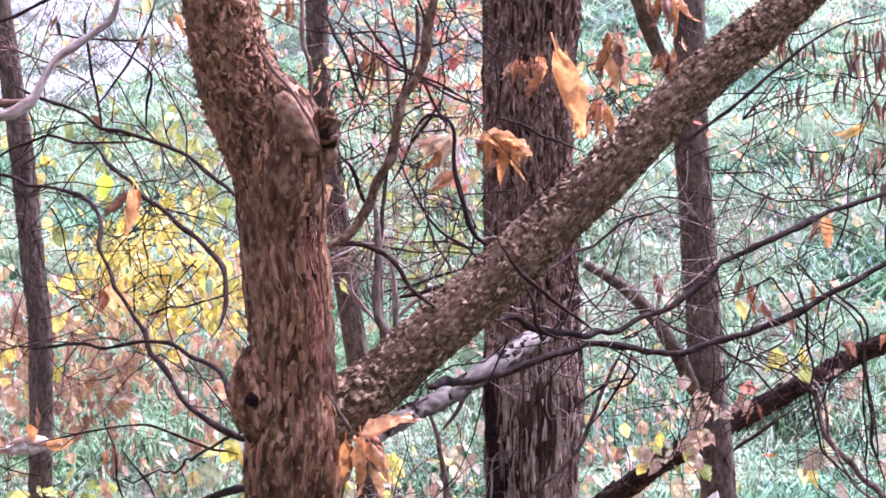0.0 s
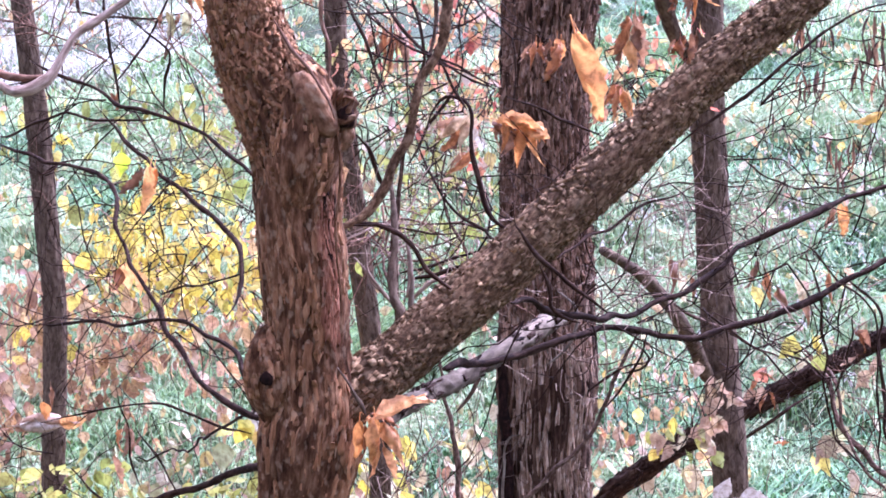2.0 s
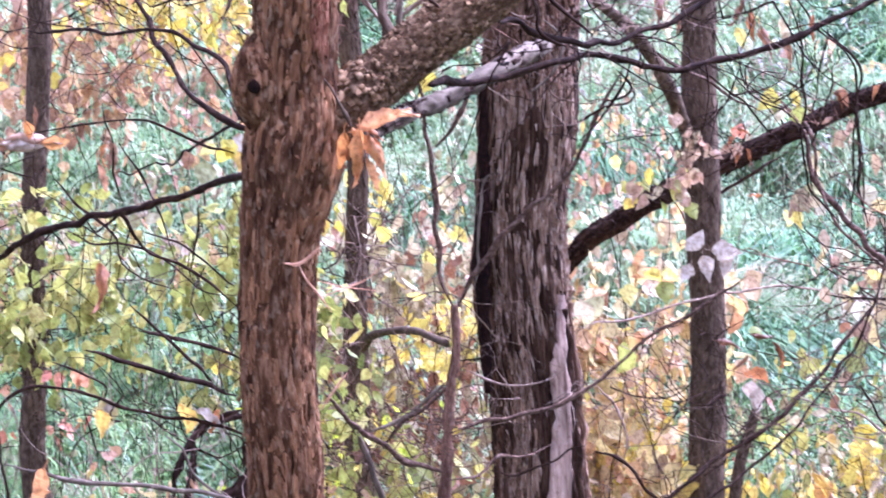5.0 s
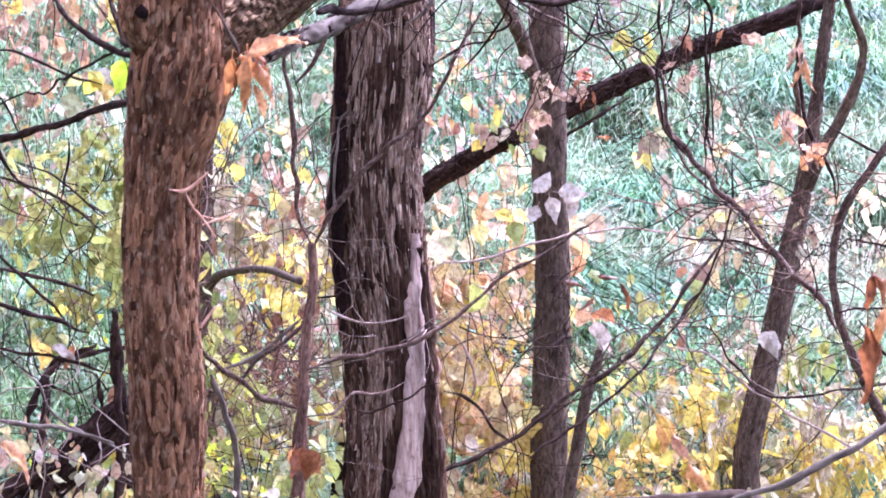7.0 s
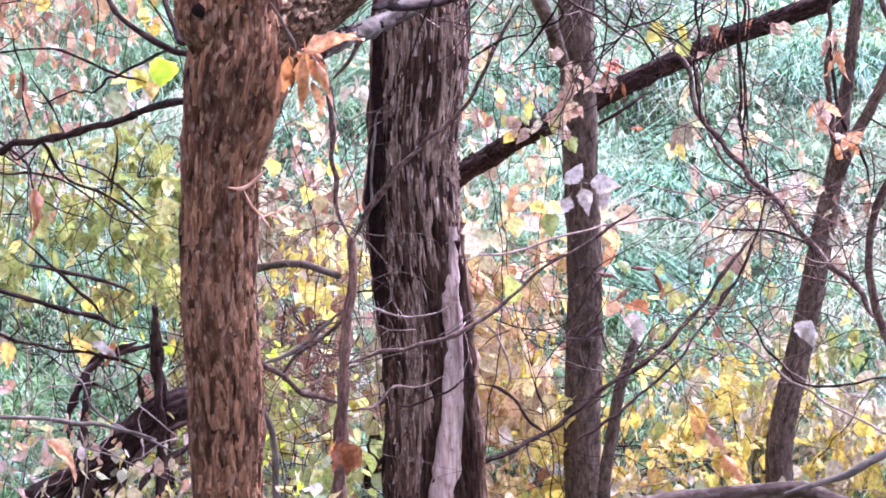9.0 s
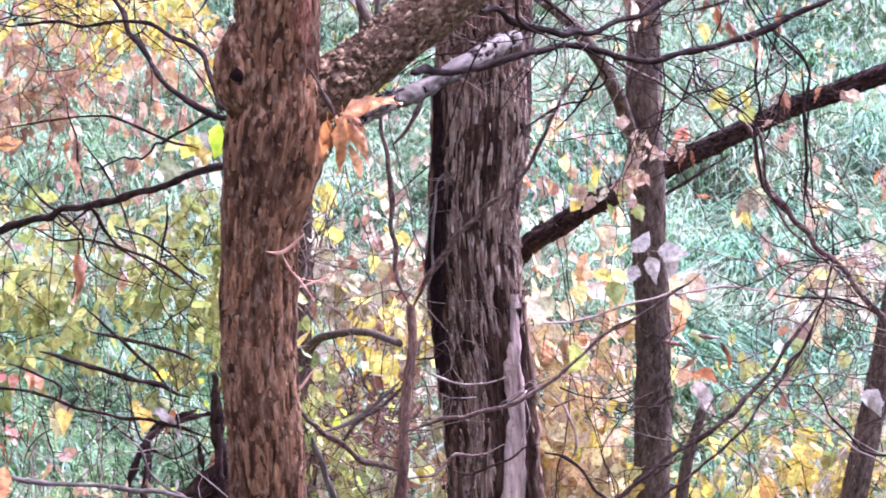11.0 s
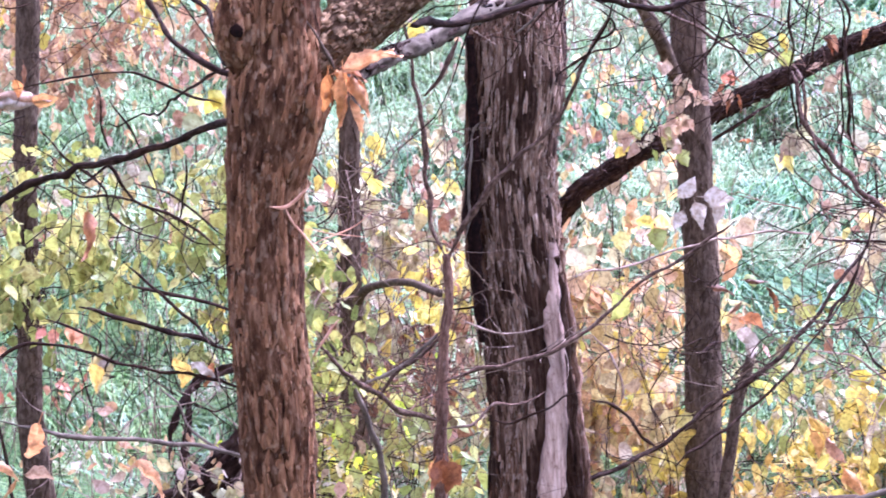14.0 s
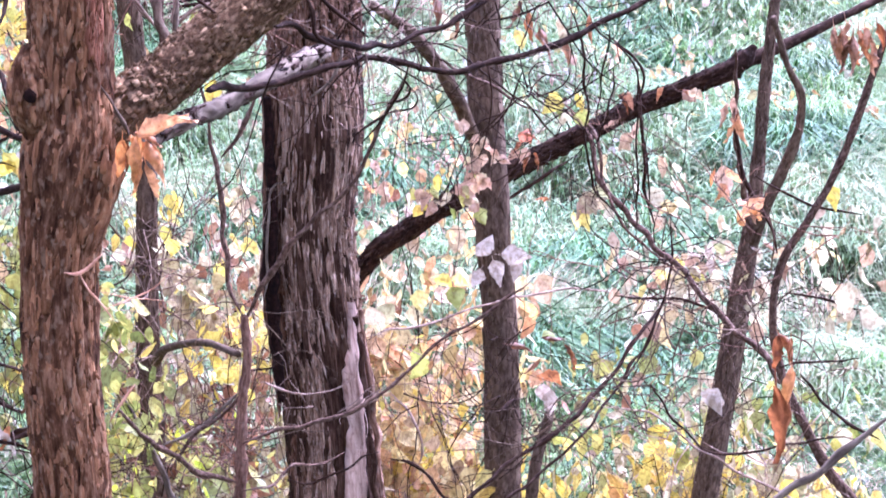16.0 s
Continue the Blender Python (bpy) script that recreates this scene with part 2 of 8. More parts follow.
DEEP = leafy("deep_green_tuft", [(0, (0.03, 0.075, 0.02)), (0.5, (0.075, 0.165, 0.05)), (0.85, (0.16, 0.28, 0.09)), (1, (0.24, 0.32, 0.13))], 0.3, 0.5, (0.75, 0.75, 0.75))
FADED = leafy("faded_pale_straw", [(0, (0.4048, 0.3680, 0.3036)), (0.5, (0.5152, 0.5060, 0.4324)), (1, (0.6348, 0.6072, 0.5336))], 0.35)
STRAW = leafy("dry_straw", [(0, (0.45, 0.34, 0.22)), (0.5, (0.6, 0.5, 0.34)), (1, (0.72, 0.64, 0.5))], 0.3)

SOIL, st, sp = material("grassy_soil")
geo = st.nodes.new("ShaderNodeNewGeometry")
na = node(st, "ShaderNodeTexNoise", Scale=1.3, Detail=8.0, Roughness=0.7)
nb = node(st, "ShaderNodeTexNoise", Scale=28.0, Detail=6.0, Roughness=0.7)
for n in (na, nb):
    st.links.new(geo.outputs["Position"], n.inputs["Vector"])
soil_a = ramp(st, na.outputs["Fac"], [(0.3, (0.03, 0.04, 0.015)), (0.5, (0.07, 0.09, 0.032)), (0.7, (0.12, 0.12, 0.05))])
soil_b = ramp(st, nb.outputs["Fac"], [(0.35, (0.35, 0.35, 0.35)), (0.65, (1.4, 1.35, 1.2))])
st.links.new(mixed(st, 1.0, soil_a, soil_b, "MULTIPLY"), sp.inputs["Base Color"])
sp.inputs["Roughness"].default_value = 0.9
bmp = node(st, "ShaderNodeBump", Strength=1.0, Distance=0.05)
st.links.new(nb.outputs["Fac"], bmp.inputs["Height"])
st.links.new(bmp.outputs["Normal"], sp.inputs["Normal"])


# ---- building blocks ----
def vnoise(p):
    """Smooth value noise in -1..1 at rows of points."""
    p = np.asarray(p, dtype=np.float64)
    i = np.floor(p).astype(np.int64)
    f = p - i
    f = f * f * (3 - 2 * f)
    total = np.zeros(len(p))
    for dx in (0, 1):
        for dy in (0, 1):
            for dz in (0, 1):
                h = (i[:, 0] + dx) * 374761393 + (i[:, 1] + dy) * 668265263 + (i[:, 2] + dz) * 1274126177
                h = (h ^ (h >> 13)) * 1103515245 & 0xFFFFFFFF
                h = (h ^ (h >> 15)) * 668265263 & 0xFFFFFFFF
                w = (f[:, 0] if dx else 1 - f[:, 0]) * (f[:, 1] if dy else 1 - f[:, 1]) * (f[:, 2] if dz else 1 - f[:, 2])
                total += w * (h / 2147483648.0 - 1)
    return total


def mesh_of(name, verts, faces, mat, grain=None, smooth=True):
    me = bpy.data.meshes.new(name)
    verts, faces = np.asarray(verts, dtype=np.float32), np.asarray(faces, dtype=np.int32)
    k = faces.shape[1]
    me.vertices.add(len(verts))
    me.vertices.foreach_set("co", verts.ravel())
    me.loops.add(faces.size)
    me.loops.foreach_set("vertex_index", faces.ravel())
    me.polygons.add(len(faces))
    me.polygons.foreach_set("loop_start", np.arange(0, faces.size, k, dtype=np.int32))
    if grain is not None:
        me.attributes.new("grain", "FLOAT_VECTOR", "POINT").data.foreach_set("vector", np.asarray(grain, dtype=np.float32).ravel())
    me.polygons.foreach_set("use_smooth", np.full(len(faces), smooth))
    me.update(calc_edges=True)
    me.validate()
    me.materials.append(mat)
    return me


def part(name, me, parent, label="", kind=""):
    ob = new(name, me)
    ob.parent = parent
    return tagged(ob, label, kind=kind)


def thing(name, at, label, category, group="", kind=""):
    ob = new(name)
    ob.location = at
    ob.empty_display_size = 0.1
    return tagged(ob, label, category, group, kind)


def spline(path, step):
    """Points along a smooth curve through (x, y, z, radius) rows."""
    p = np.asarray(path, dtype=float)
    p = np.vstack([2 * p[0] - p[1], p, 2 * p[-1] - p[-2]])
    h = np.maximum(np.linalg.norm(np.diff(p[:, :3], axis=0), axis=1), 1e-6)
    slope = np.diff(p, axis=0) / h[:, None]
    m = (slope[:-1] * h[1:, None] + slope[1:] * h[:-1, None]) / (h[1:] + h[:-1])[:, None]
    out = []
    for k, (b, c) in enumerate(zip(p[1:-2], p[2:-1])):
        n = max(2, int(h[k + 1] / step))
        s = np.arange(n)[:, None] / n
        u, v = m[k] * h[k + 1], m[k + 1] * h[k + 1]
        out.append((2 * s ** 3 - 3 * s * s + 1) * b + (s ** 3 - 2 * s * s + s) * u + (3 * s * s - 2 * s ** 3) * c + (s ** 3 - s * s) * v)
    out.append(p[-2][None])
    q = np.vstack(out)
    q[:, 3] = np.maximum(q[:, 3], 0.0006)
    return q


def axes_along(q):
    d = np.gradient(q[:, :3], axis=0)
    d /= np.linalg.norm(d, axis=1)[:, None] + 1e-12
    u = np.zeros_like(d)
    ref = np.array([0.0, -1.0, 0.0]) if abs(d[0, 1]) < 0.9 else np.array([1.0, 0, 0])
    for k in range(len(d)):
        ref = ref - d[k] * (ref @ d[k])
        ref /= np.linalg.norm(ref) + 1e-12
        u[k] = ref
    return d, u, np.cross(d, u)


def tube_arrays(path, seg=10, step=0.03, rough=0.06, bark_depth=0.0, bark_scale=(40, 6), seed=0):
    q = spline(path, step)
    d, u, v = axes_along(q)
    length = np.r_[0, np.cumsum(np.linalg.norm(np.diff(q[:, :3], axis=0), axis=1))]
    a = np.arange(seg) / seg * 2 * np.pi
    ca, sa = np.cos(a), np.sin(a)
    n = len(q)
    R = np.repeat(q[:, 3][:, None], seg, 1)
    mean = max(q[:, 3].mean(), 1e-4)
    gx, gy, gl = R * ca + seed * 3.7, R * sa + seed * 1.3, np.repeat(length[:, None], seg, 1) + seed * 0.77
    grain = np.stack([gx, gy, gl], -1).reshape(-1, 3)
    if rough:
        R = R * (1 + rough * vnoise(np.stack([ca + 0 * R + seed, sa + 0 * R, gl / mean * 0.35], -1).reshape(-1, 3)).reshape(n, seg)
                 + 0.5 * rough * vnoise(np.stack([2.5 * ca + 0 * R, 2.5 * sa + seed + 0 * R, gl / mean * 0.9], -1).reshape(-1, 3)).reshape(n, seg))
    if bark_depth:
        k, l = bark_scale
        b = 1 - np.abs(vnoise(grain * (k, k, l))) * 1.6
        b2 = vnoise(grain * (k * 2.3, k * 2.3, l * 3.1))
        R = R + bark_depth * (b - 0.5 + 0.5 * b2).reshape(n, seg)
    V = q[:, None, :3] + R[:, :, None] * (ca[None, :, None] * u[:, None] + sa[None, :, None] * v[:, None])
    V = V.reshape(-1, 3)
    i = np.arange(n - 1)[:, None] * seg
    j, k = np.arange(seg)[None], (np.arange(seg)[None] + 1) % seg
    F = np.stack([i + j, i + k, i + seg + k, i + seg + j], -1).reshape(-1, 4)
    caps = []
    for end, row in ((0, 0), (1, n - 1)):
        c = len(V)
        V = np.vstack([V, q[row, :3] + d[row] * q[row, 3] * (0.35 if end else -0.35)])
        grain = np.vstack([grain, grain[row * seg] * (0, 0, 1)])
        for s in range(0, seg, 2):
            ring = [row * seg + s, row * seg + (s + 1) % seg, row * seg + (s + 2) % seg]
            caps.append([c, *ring[::-1]] if not end else [c, *ring])
    return V, np.vstack([F, np.array(caps)]), grain


def joined(chunks):
    V, F, G, at = [], [], [], 0
    for v, f, g in chunks:
        V.append(v), F.append(f + at), G.append(g)
        at += len(v)
    return np.vstack(V), np.vstack(F), np.vstack(G)


def root(ob):
    while ob.parent:
        ob = ob.parent
    return ob


def relative(parent, path):
    p = np.array(path, dtype=float)
    p[:, :3] -= np.array(root(parent).location)
    return p


SEED = [1]


def branch(parent, name, mat, path, seg=8, step=0.035, rough=0.12, label="", **more):
    """One limb along (x, y, z, radius) rows in the world, as a part of its plant."""
    SEED[0] += 1
    p = relative(parent, path)
    if p[:, 3].max() < 0.022:
        q = spline(p, 0.03)
        run = np.r_[0, np.cumsum(np.linalg.norm(np.diff(q[:, :3], axis=0), axis=1))]
        k = SEED[0] * 7.3
        for axis in range(3):
            q[:, axis] += (0.5 * q[:, 3] + 0.001) * vnoise(np.stack([run * 16, 0 * run + axis * 9.1, 0 * run + k], 1)) + 0.0022 * vnoise(np.stack([run * 6, 0 * run + axis * 5.7, 0 * run + k], 1))
        nodes = np.arange(0, run[-1] + 0.075, 0.075)
        bends = np.random.default_rng(SEED[0]).normal(0, 0.0062, (len(nodes), 3)) * (1, 0.6, 1) * min(1.0, 0.006 / p[:, 3].max())
        fade = np.clip(np.minimum(run, run[-1] - run) / 0.06, 0, 1)
        for axis in range(3):
            q[:, axis] += fade * np.interp(run, nodes, bends[:, axis])
        q[:, 3] *= 0.76 * (1 + 0.4 * np.maximum(0, vnoise(np.stack([run * 22, 0 * run, 0 * run + k], 1))) - 0.1)
        reach = min(0.12, run[-1] * 0.2)
        q[:, 3] *= np.clip(0.35 + 0.65 * np.minimum(run, run[-1] - run) / reach, 0.35, 1)
        p, rough = q[::1], 0.18
    v, f, g = tube_arrays(p, seg, step, rough, seed=SEED[0] % 17, **more)
    return part(name, mesh_of(name, v, f, mat, g), parent, label)


def flakes(parent, mat, path, count, width, length, lift, span=(0.0, 1.0), label="", seed=1, arc=(0, 6.2832), tilt=0.15, shrink=1.0):
    """Many small curved bark plates on a limb, each proud of it and loose at its lower end."""
    rng = np.random.default_rng(seed)
    q = spline(relative(parent, path), 0.01)
    q[:, 3] *= shrink
    d, u, v = axes_along(q)
    along = np.r_[0, np.cumsum(np.linalg.norm(np.diff(q[:, :3], axis=0), axis=1))]
    total = along[-1]
    V, F, G = [], [], []
    s0 = rng.uniform(span[0], span[1], count) * total
    a0 = rng.uniform(*arc, count)
    w = rng.uniform(*width, count)
    h = rng.uniform(*length, count)
    blunt = rng.uniform(1.3, 4.0, count)
    cols, rows = 4, 6
    ti = np.linspace(-0.5, 0.5, cols)
    tj = np.linspace(-0.5, 0.5, rows)
    quad = np.array([[r * cols + c, r * cols + c + 1, (r + 1) * cols + c + 1, (r + 1) * cols + c] for r in range(rows - 1) for c in range(cols - 1)])
    for k in range(count):
        skew = rng.normal(0, tilt)
        edge = rng.normal(0, 0.28, (rows, 2))
        loose = rng.uniform(0.2, 1.0) * lift * (1 if rng.random() < 0.7 else 2.0)
        curl = rng.choice((-1, 1))
        pts, gr = [], []
        for r, y in enumerate(tj):
            s = min(max(s0[k] + y * h[k], 0), total)
            i = int(np.searchsorted(along, s).clip(0, len(q) - 1))
            rad = q[i, 3]
            for c, x in enumerate(ti):
                taper = 1.15 * max(0.0, 1 - abs(2 * y) ** blunt[k]) ** 0.6 + 0.1
                x2 = (x * taper + edge[r, 0 if x < 0 else 1] * 0.5 + skew * y * h[k] / w[k])
                ang = a0[k] + x2 * w[k] / rad
                out = -0.002 + (0.002 + lift * 0.6) * (1 - (2 * x) ** 4) + loose * max(0, curl * -y * 2) ** 2 * 0.6
                R = rad + out
                pts.append(q[i, :3] + R * (math.cos(ang) * u[i] + math.sin(ang) * v[i]))
                gr.append((rad * math.cos(ang) + seed * 3.1, rad * math.sin(ang), s + k * 0.37))
        V.append(pts), G.append(gr)
        F.append(quad + k * cols * rows)
    me = mesh_of("loose_bark", np.array(V).reshape(-1, 3), np.vstack(F), mat, np.array(G).reshape(-1, 3))
    return part("loose_bark", me, parent, label, "stuff")


def strip(parent, name, mat, path, label, rows, lift=0.004, seed=1):
    """A patch lying on a trunk: rows of (z, angle from the front towards +x in degrees, width in metres)."""
    q = spline(relative(parent, path), 0.02)
    rows = np.array(rows, dtype=float)
    order = np.argsort(rows[:, 0])
    zs = np.linspace(rows[:, 0].min(), rows[:, 0].max(), 90)
    ang, wid = np.interp(zs, rows[order, 0], rows[order, 1]), np.interp(zs, rows[order, 0], rows[order, 2])
    flip = np.argsort(q[:, 2])
    base = root(parent).location[2]
    cx, cy, cr = (np.interp(zs - base, q[flip, 2], q[flip, k]) for k in (0, 1, 3))
    cols = 13
    V, G = [], []
    for k, z in enumerate(zs):
        for c in range(cols):
            x = c / (cols - 1) * 2 - 1
            ragged = 1 + 0.22 * vnoise([[z * 14, x > 0, seed]])[0] + 0.12 * vnoise([[z * 45, x > 0, seed + 5]])[0]
            a = radians(ang[k]) + x * ragged * wid[k] / 2 / cr[k]
            R = cr[k] + (-0.012 if abs(x) > 0.99 else lift * (1 - 0.5 * x ** 6) + 0.002 * vnoise([[x * 7, z * 9, seed]])[0])
            V.append((cx[k] + R * math.sin(a), cy[k] - R * math.cos(a), z - base))
            G.append((a * cr[k] + seed, 0.1, z))
    F = [[r * cols + c, r * cols + c + 1, (r + 1) * cols + c + 1, (r + 1) * cols + c] for r in range(len(zs) - 1) for c in range(cols - 1)]
    return part(name, mesh_of(name, V, F, mat, G), parent, label)


def twigs(parent, mat, path, count, run, radius, seed, spread=(1, 0.7, 0.8), fall=0.0, forks=2):
    """Fine crooked twigs that leave a branch and fork; too thin to pick apart."""
    rng = np.random.default_rng(1000 + seed)
    line = spline(relative(parent, path), 0.04)[:, :3]
    chunks = []

    def grow(a, d, length, r, level):
        p, way = a.copy(), []
        n = max(3, int(length / 0.07))
        for k in range(n + 1):
            way.append(np.r_[p, r * (1.1 - 0.7 * k / n)])
            d = d + rng.normal(0, 0.3, 3) * (1, 0.7, 1) + np.array([0, 0, -fall * 0.1])
            d /= np.linalg.norm(d)
            p = p + d * length / n
        chunks.append(tube_arrays(way, 4, 0.06, 0, seed=int(rng.integers(0, 16))))
        if level:
            for k in range(rng.integers(1, 4)):
                w = way[rng.integers(1, len(way))][:3]
                e = d + rng.normal(0, 0.7, 3)
                grow(w, e / np.linalg.norm(e), length * rng.uniform(0.3, 0.6), r * 0.7, level - 1)
    for k in range(round(count * 0.66)):
        d = rng.normal(0, 1, 3) * spread
        grow(line[rng.integers(0, len(line))], d / np.linalg.norm(d), rng.uniform(*run), rng.uniform(*radius), forks)
    v, f, g = joined(chunks)
    return part("twig_spray", mesh_of("twig_spray", v, f, mat, g), parent, "", "stuff")


def leaf_shape(kind, seed, rows=12, cols=7):
    """A leaf hanging down from the origin, length 1: bent blade with a midrib fold, a stalk, wavy margin."""
    rng = np.random.default_rng(seed)
    s = np.linspace(0, 1, rows)
    wide = {"ovate": 0.30, "long": 0.17, "round": 0.4, "curl": 0.165, "lobed": 0.42, "pod": 0.075}[kind] * rng.uniform(0.9, 1.1)
    w = wide * np.sin(np.pi * np.clip(s, 0.02, 0.985) ** 0.75) ** 0.95
    if kind == "lobed":
        w = w * (0.72 + 0.38 * np.abs(np.cos(s * np.pi * 2.4)))
    bend = rng.uniform(0.3, 0.9) * rng.choice((-1, 1))
    fold = {"ovate": 0.35, "long": 0.8, "round": 0.25, "curl": 1.15, "lobed": 0.3, "pod": 0.9}[kind] * rng.uniform(0.7, 1.3)
    sway = rng.uniform(-0.14, 0.14)
    crumple = {"ovate": 0.06, "long": 0.12, "round": 0.05, "curl": 0.16, "lobed": 0.07, "pod": 0.05}[kind]
    spin = {"ovate": 0.5, "long": 1.2, "round": 0.3, "curl": 2.0, "lobed": 0.4, "pod": 1.2}[kind] * rng.uniform(-1, 1)
    V = []
    for r in range(rows):
        th = bend * s[r] * 1.3
        base = np.array([sway * math.sin(s[r] * 3.0), -0.5 * bend * s[r] ** 2, -s[r] * (1 - 0.12 * abs(bend) * s[r])])
        ca, sa = math.cos(spin * s[r]), math.sin(spin * s[r])
        side = np.array([ca, sa, 0])
        normal = np.array([sa, -ca, -math.sin(th) * 0.6])
        for c in range(cols):
            x = (c / (cols - 1) - 0.5) * 2
            ang = fold * abs(x) * (0.5 + s[r])
            wave = crumple * (vnoise([[s[r] * 5 + seed, x * 1.6, seed * 3.3]])[0] + 0.6 * vnoise([[s[r] * 11, x * 3.4 + seed, seed * 1.9]])[0])
            reach = w[r] * (1 + rng.normal(0, 0.12) * (abs(x) > 0.9))
            V.append(base + side * math.cos(ang) * x * reach + np.array([0, 0, 0.1 * abs(x) * w[r] + rng.normal(0, 0.015) * (abs(x) > 0.9)])
                     + normal * (-math.sin(ang) * abs(x) * reach + wave))
    F = [[r * cols + c, r * cols + c + 1, (r + 1) * cols + c + 1, (r + 1) * cols + c] for r in range(rows - 1) for c in range(cols - 1)]
    n = len(V)
    for z, r in ((0.22, 0.008), (0.0, 0.012)):
        V += [np.array([r, 0, z]), np.array([-r, 0, z]), np.array([0, r, z]), np.array([0, -r, z])]
    F += [[n, n + 2, n + 6, n + 4], [n + 2, n + 1, n + 5, n + 6], [n + 1, n + 3, n + 7, n + 5], [n + 3, n, n + 4, n + 7]]
    return np.array(V), np.array(F)


SHAPES = {(k, i): leaf_shape(k, 11 * i + len(k)) for k in ("ovate", "long", "round", "curl", "lobed", "pod") for i in range(4)}
SMALL = {(k, i): leaf_shape(k, 7 * i + len(k), 5, 3) for k in ("ovate", "long", "round", "curl", "lobed", "pod") for i in range(4)}
LEAF_MESH = {}


def leaf(parent, kind, mat, at, size, swing=0, turn=0, label="", variant=None):
    """One leaf as a part of its plant; swing leans the hanging leaf to +x, turn spins it on its stalk."""
    SEED[0] += 1
    i = SEED[0] % 4 if variant is None else variant
    key = (kind, i, mat.name)
    if key not in LEAF_MESH:
        LEAF_MESH[key] = mesh_of("leaf", *SHAPES[kind, i], mat)
    ob = part("leaf", LEAF_MESH[key], parent, label)
    m = Matrix.Translation(Vector(at) - root(parent).location) @ Euler((radians((SEED[0] * 37) % 30 - 15), radians(-swing), 0)).to_matrix().to_4x4() @ Euler((0, 0, radians(turn + (SEED[0] * 53) % 60 - 30))).to_matrix().to_4x4()
    ob.matrix_basis = m @ Matrix.Diagonal((size, size, size, 1))
    return ob


def rotations(rng, n, droop):
    """Random turns of hanging leaves: any spin, a lean of about droop radians."""
    a, b, c = rng.uniform(0, 2 * np.pi, n), np.abs(rng.normal(0, droop, n)), rng.uniform(0, 2 * np.pi, n)

    def rz(t):
        z = np.zeros((n, 3, 3))
        z[:, 0, 0] = z[:, 1, 1] = np.cos(t)
        z[:, 0, 1], z[:, 1, 0], z[:, 2, 2] = -np.sin(t), np.sin(t), 1
        return z
    x = np.zeros((n, 3, 3))
    x[:, 1, 1] = x[:, 2, 2] = np.cos(b)
    x[:, 1, 2], x[:, 2, 1], x[:, 0, 0] = -np.sin(b), np.sin(b), 1
    return rz(a) @ x @ rz(c)


def foliage(parent, name, mat, points, size, kinds, seed, droop=0.7, label="", lean=None):
    """Many small leaves at the given points, joined."""
    rng = np.random.default_rng(seed)
    pts = np.asarray(points) - np.array(root(parent).location)
    chunks, faces, at = [], [], 0
    pick = rng.integers(0, 4 * len(kinds), len(pts))
    for k in range(4 * len(kinds)):
        sel = pts[pick == k]
        if not len(sel):
            continue
        v, f = SMALL[kinds[k // 4], k % 4]
        keep = len(v) - 8
        v, f = v[:keep], f[(f < keep).all(1)]
        R = rotations(rng, len(sel), droop)
        s = rng.uniform(*size, len(sel))
        W = np.einsum("nij,vj->nvi", R, v) * s[:, None, None] + sel[:, None]
        chunks.append(W.reshape(-1, 3))
        faces.append((f[None] + (np.arange(len(sel)) * keep)[:, None, None]).reshape(-1, 4) + at)
        at += len(sel) * keep
    return part(name, mesh_of(name, np.vstack(chunks), np.vstack(faces), mat), parent, label, "stuff")


# ---- ground: a bank that falls to a hollow, then a long grassy slope ----
PROFILE_Y = [-40, -10, 0, 3, 6, 9, 11, 12.5, 14, 18, 28, 60, 160, 420]
PROFILE_Z = [6.0, 3.2, 2.6, 2.1, 1.25, 0.4, 0.1, 0.4, 1.1, 2.25, 4.2, 9.5, 20, 42]


def ground_z(x, y):
    x, y = np.atleast_1d(np.asarray(x, float)), np.atleast_1d(np.asarray(y, float))
    z = sum(np.interp(y + o, PROFILE_Y, PROFILE_Z) for o in (-0.8, -0.4, 0, 0.4, 0.8)) / 5
    p = np.stack([x, y, 0 * x], 1)
    return z + 0.12 * vnoise(p * 0.6) + (0.05 + 0.05 * np.clip((y - 11) / 2, 0, 1)) * vnoise(p * 1.9 + 7) + 0.02 * x * np.clip((y - 12) / 10, 0, 1)


def place_on_ground(x, y):
    return (x, y, float(ground_z(x, y)[0]))


gx = np.concatenate([np.linspace(-300, -14, 24), np.linspace(-13, 15, 190), np.linspace(16, 300, 24)])
gy = np.concatenate([np.linspace(-120, -6, 20), np.linspace(-5, 34, 240), np.linspace(35, 420, 40)])
X, Y = np.meshgrid(gx, gy)
Z = ground_z(X.ravel(), Y.ravel())
n = len(gx)
i, j = np.meshgrid(np.arange(len(gy) - 1), np.arange(n - 1), indexing="ij")
F = np.stack([i * n + j, i * n + j + 1, (i + 1) * n + j + 1, (i + 1) * n + j], -1).reshape(-1, 4)
tagged(new("ground", mesh_of("ground", np.stack([X.ravel(), Y.ravel(), Z], 1), F, SOIL)), "grassy soil of a hollow and the slope behind it", "ground", kind="structure")


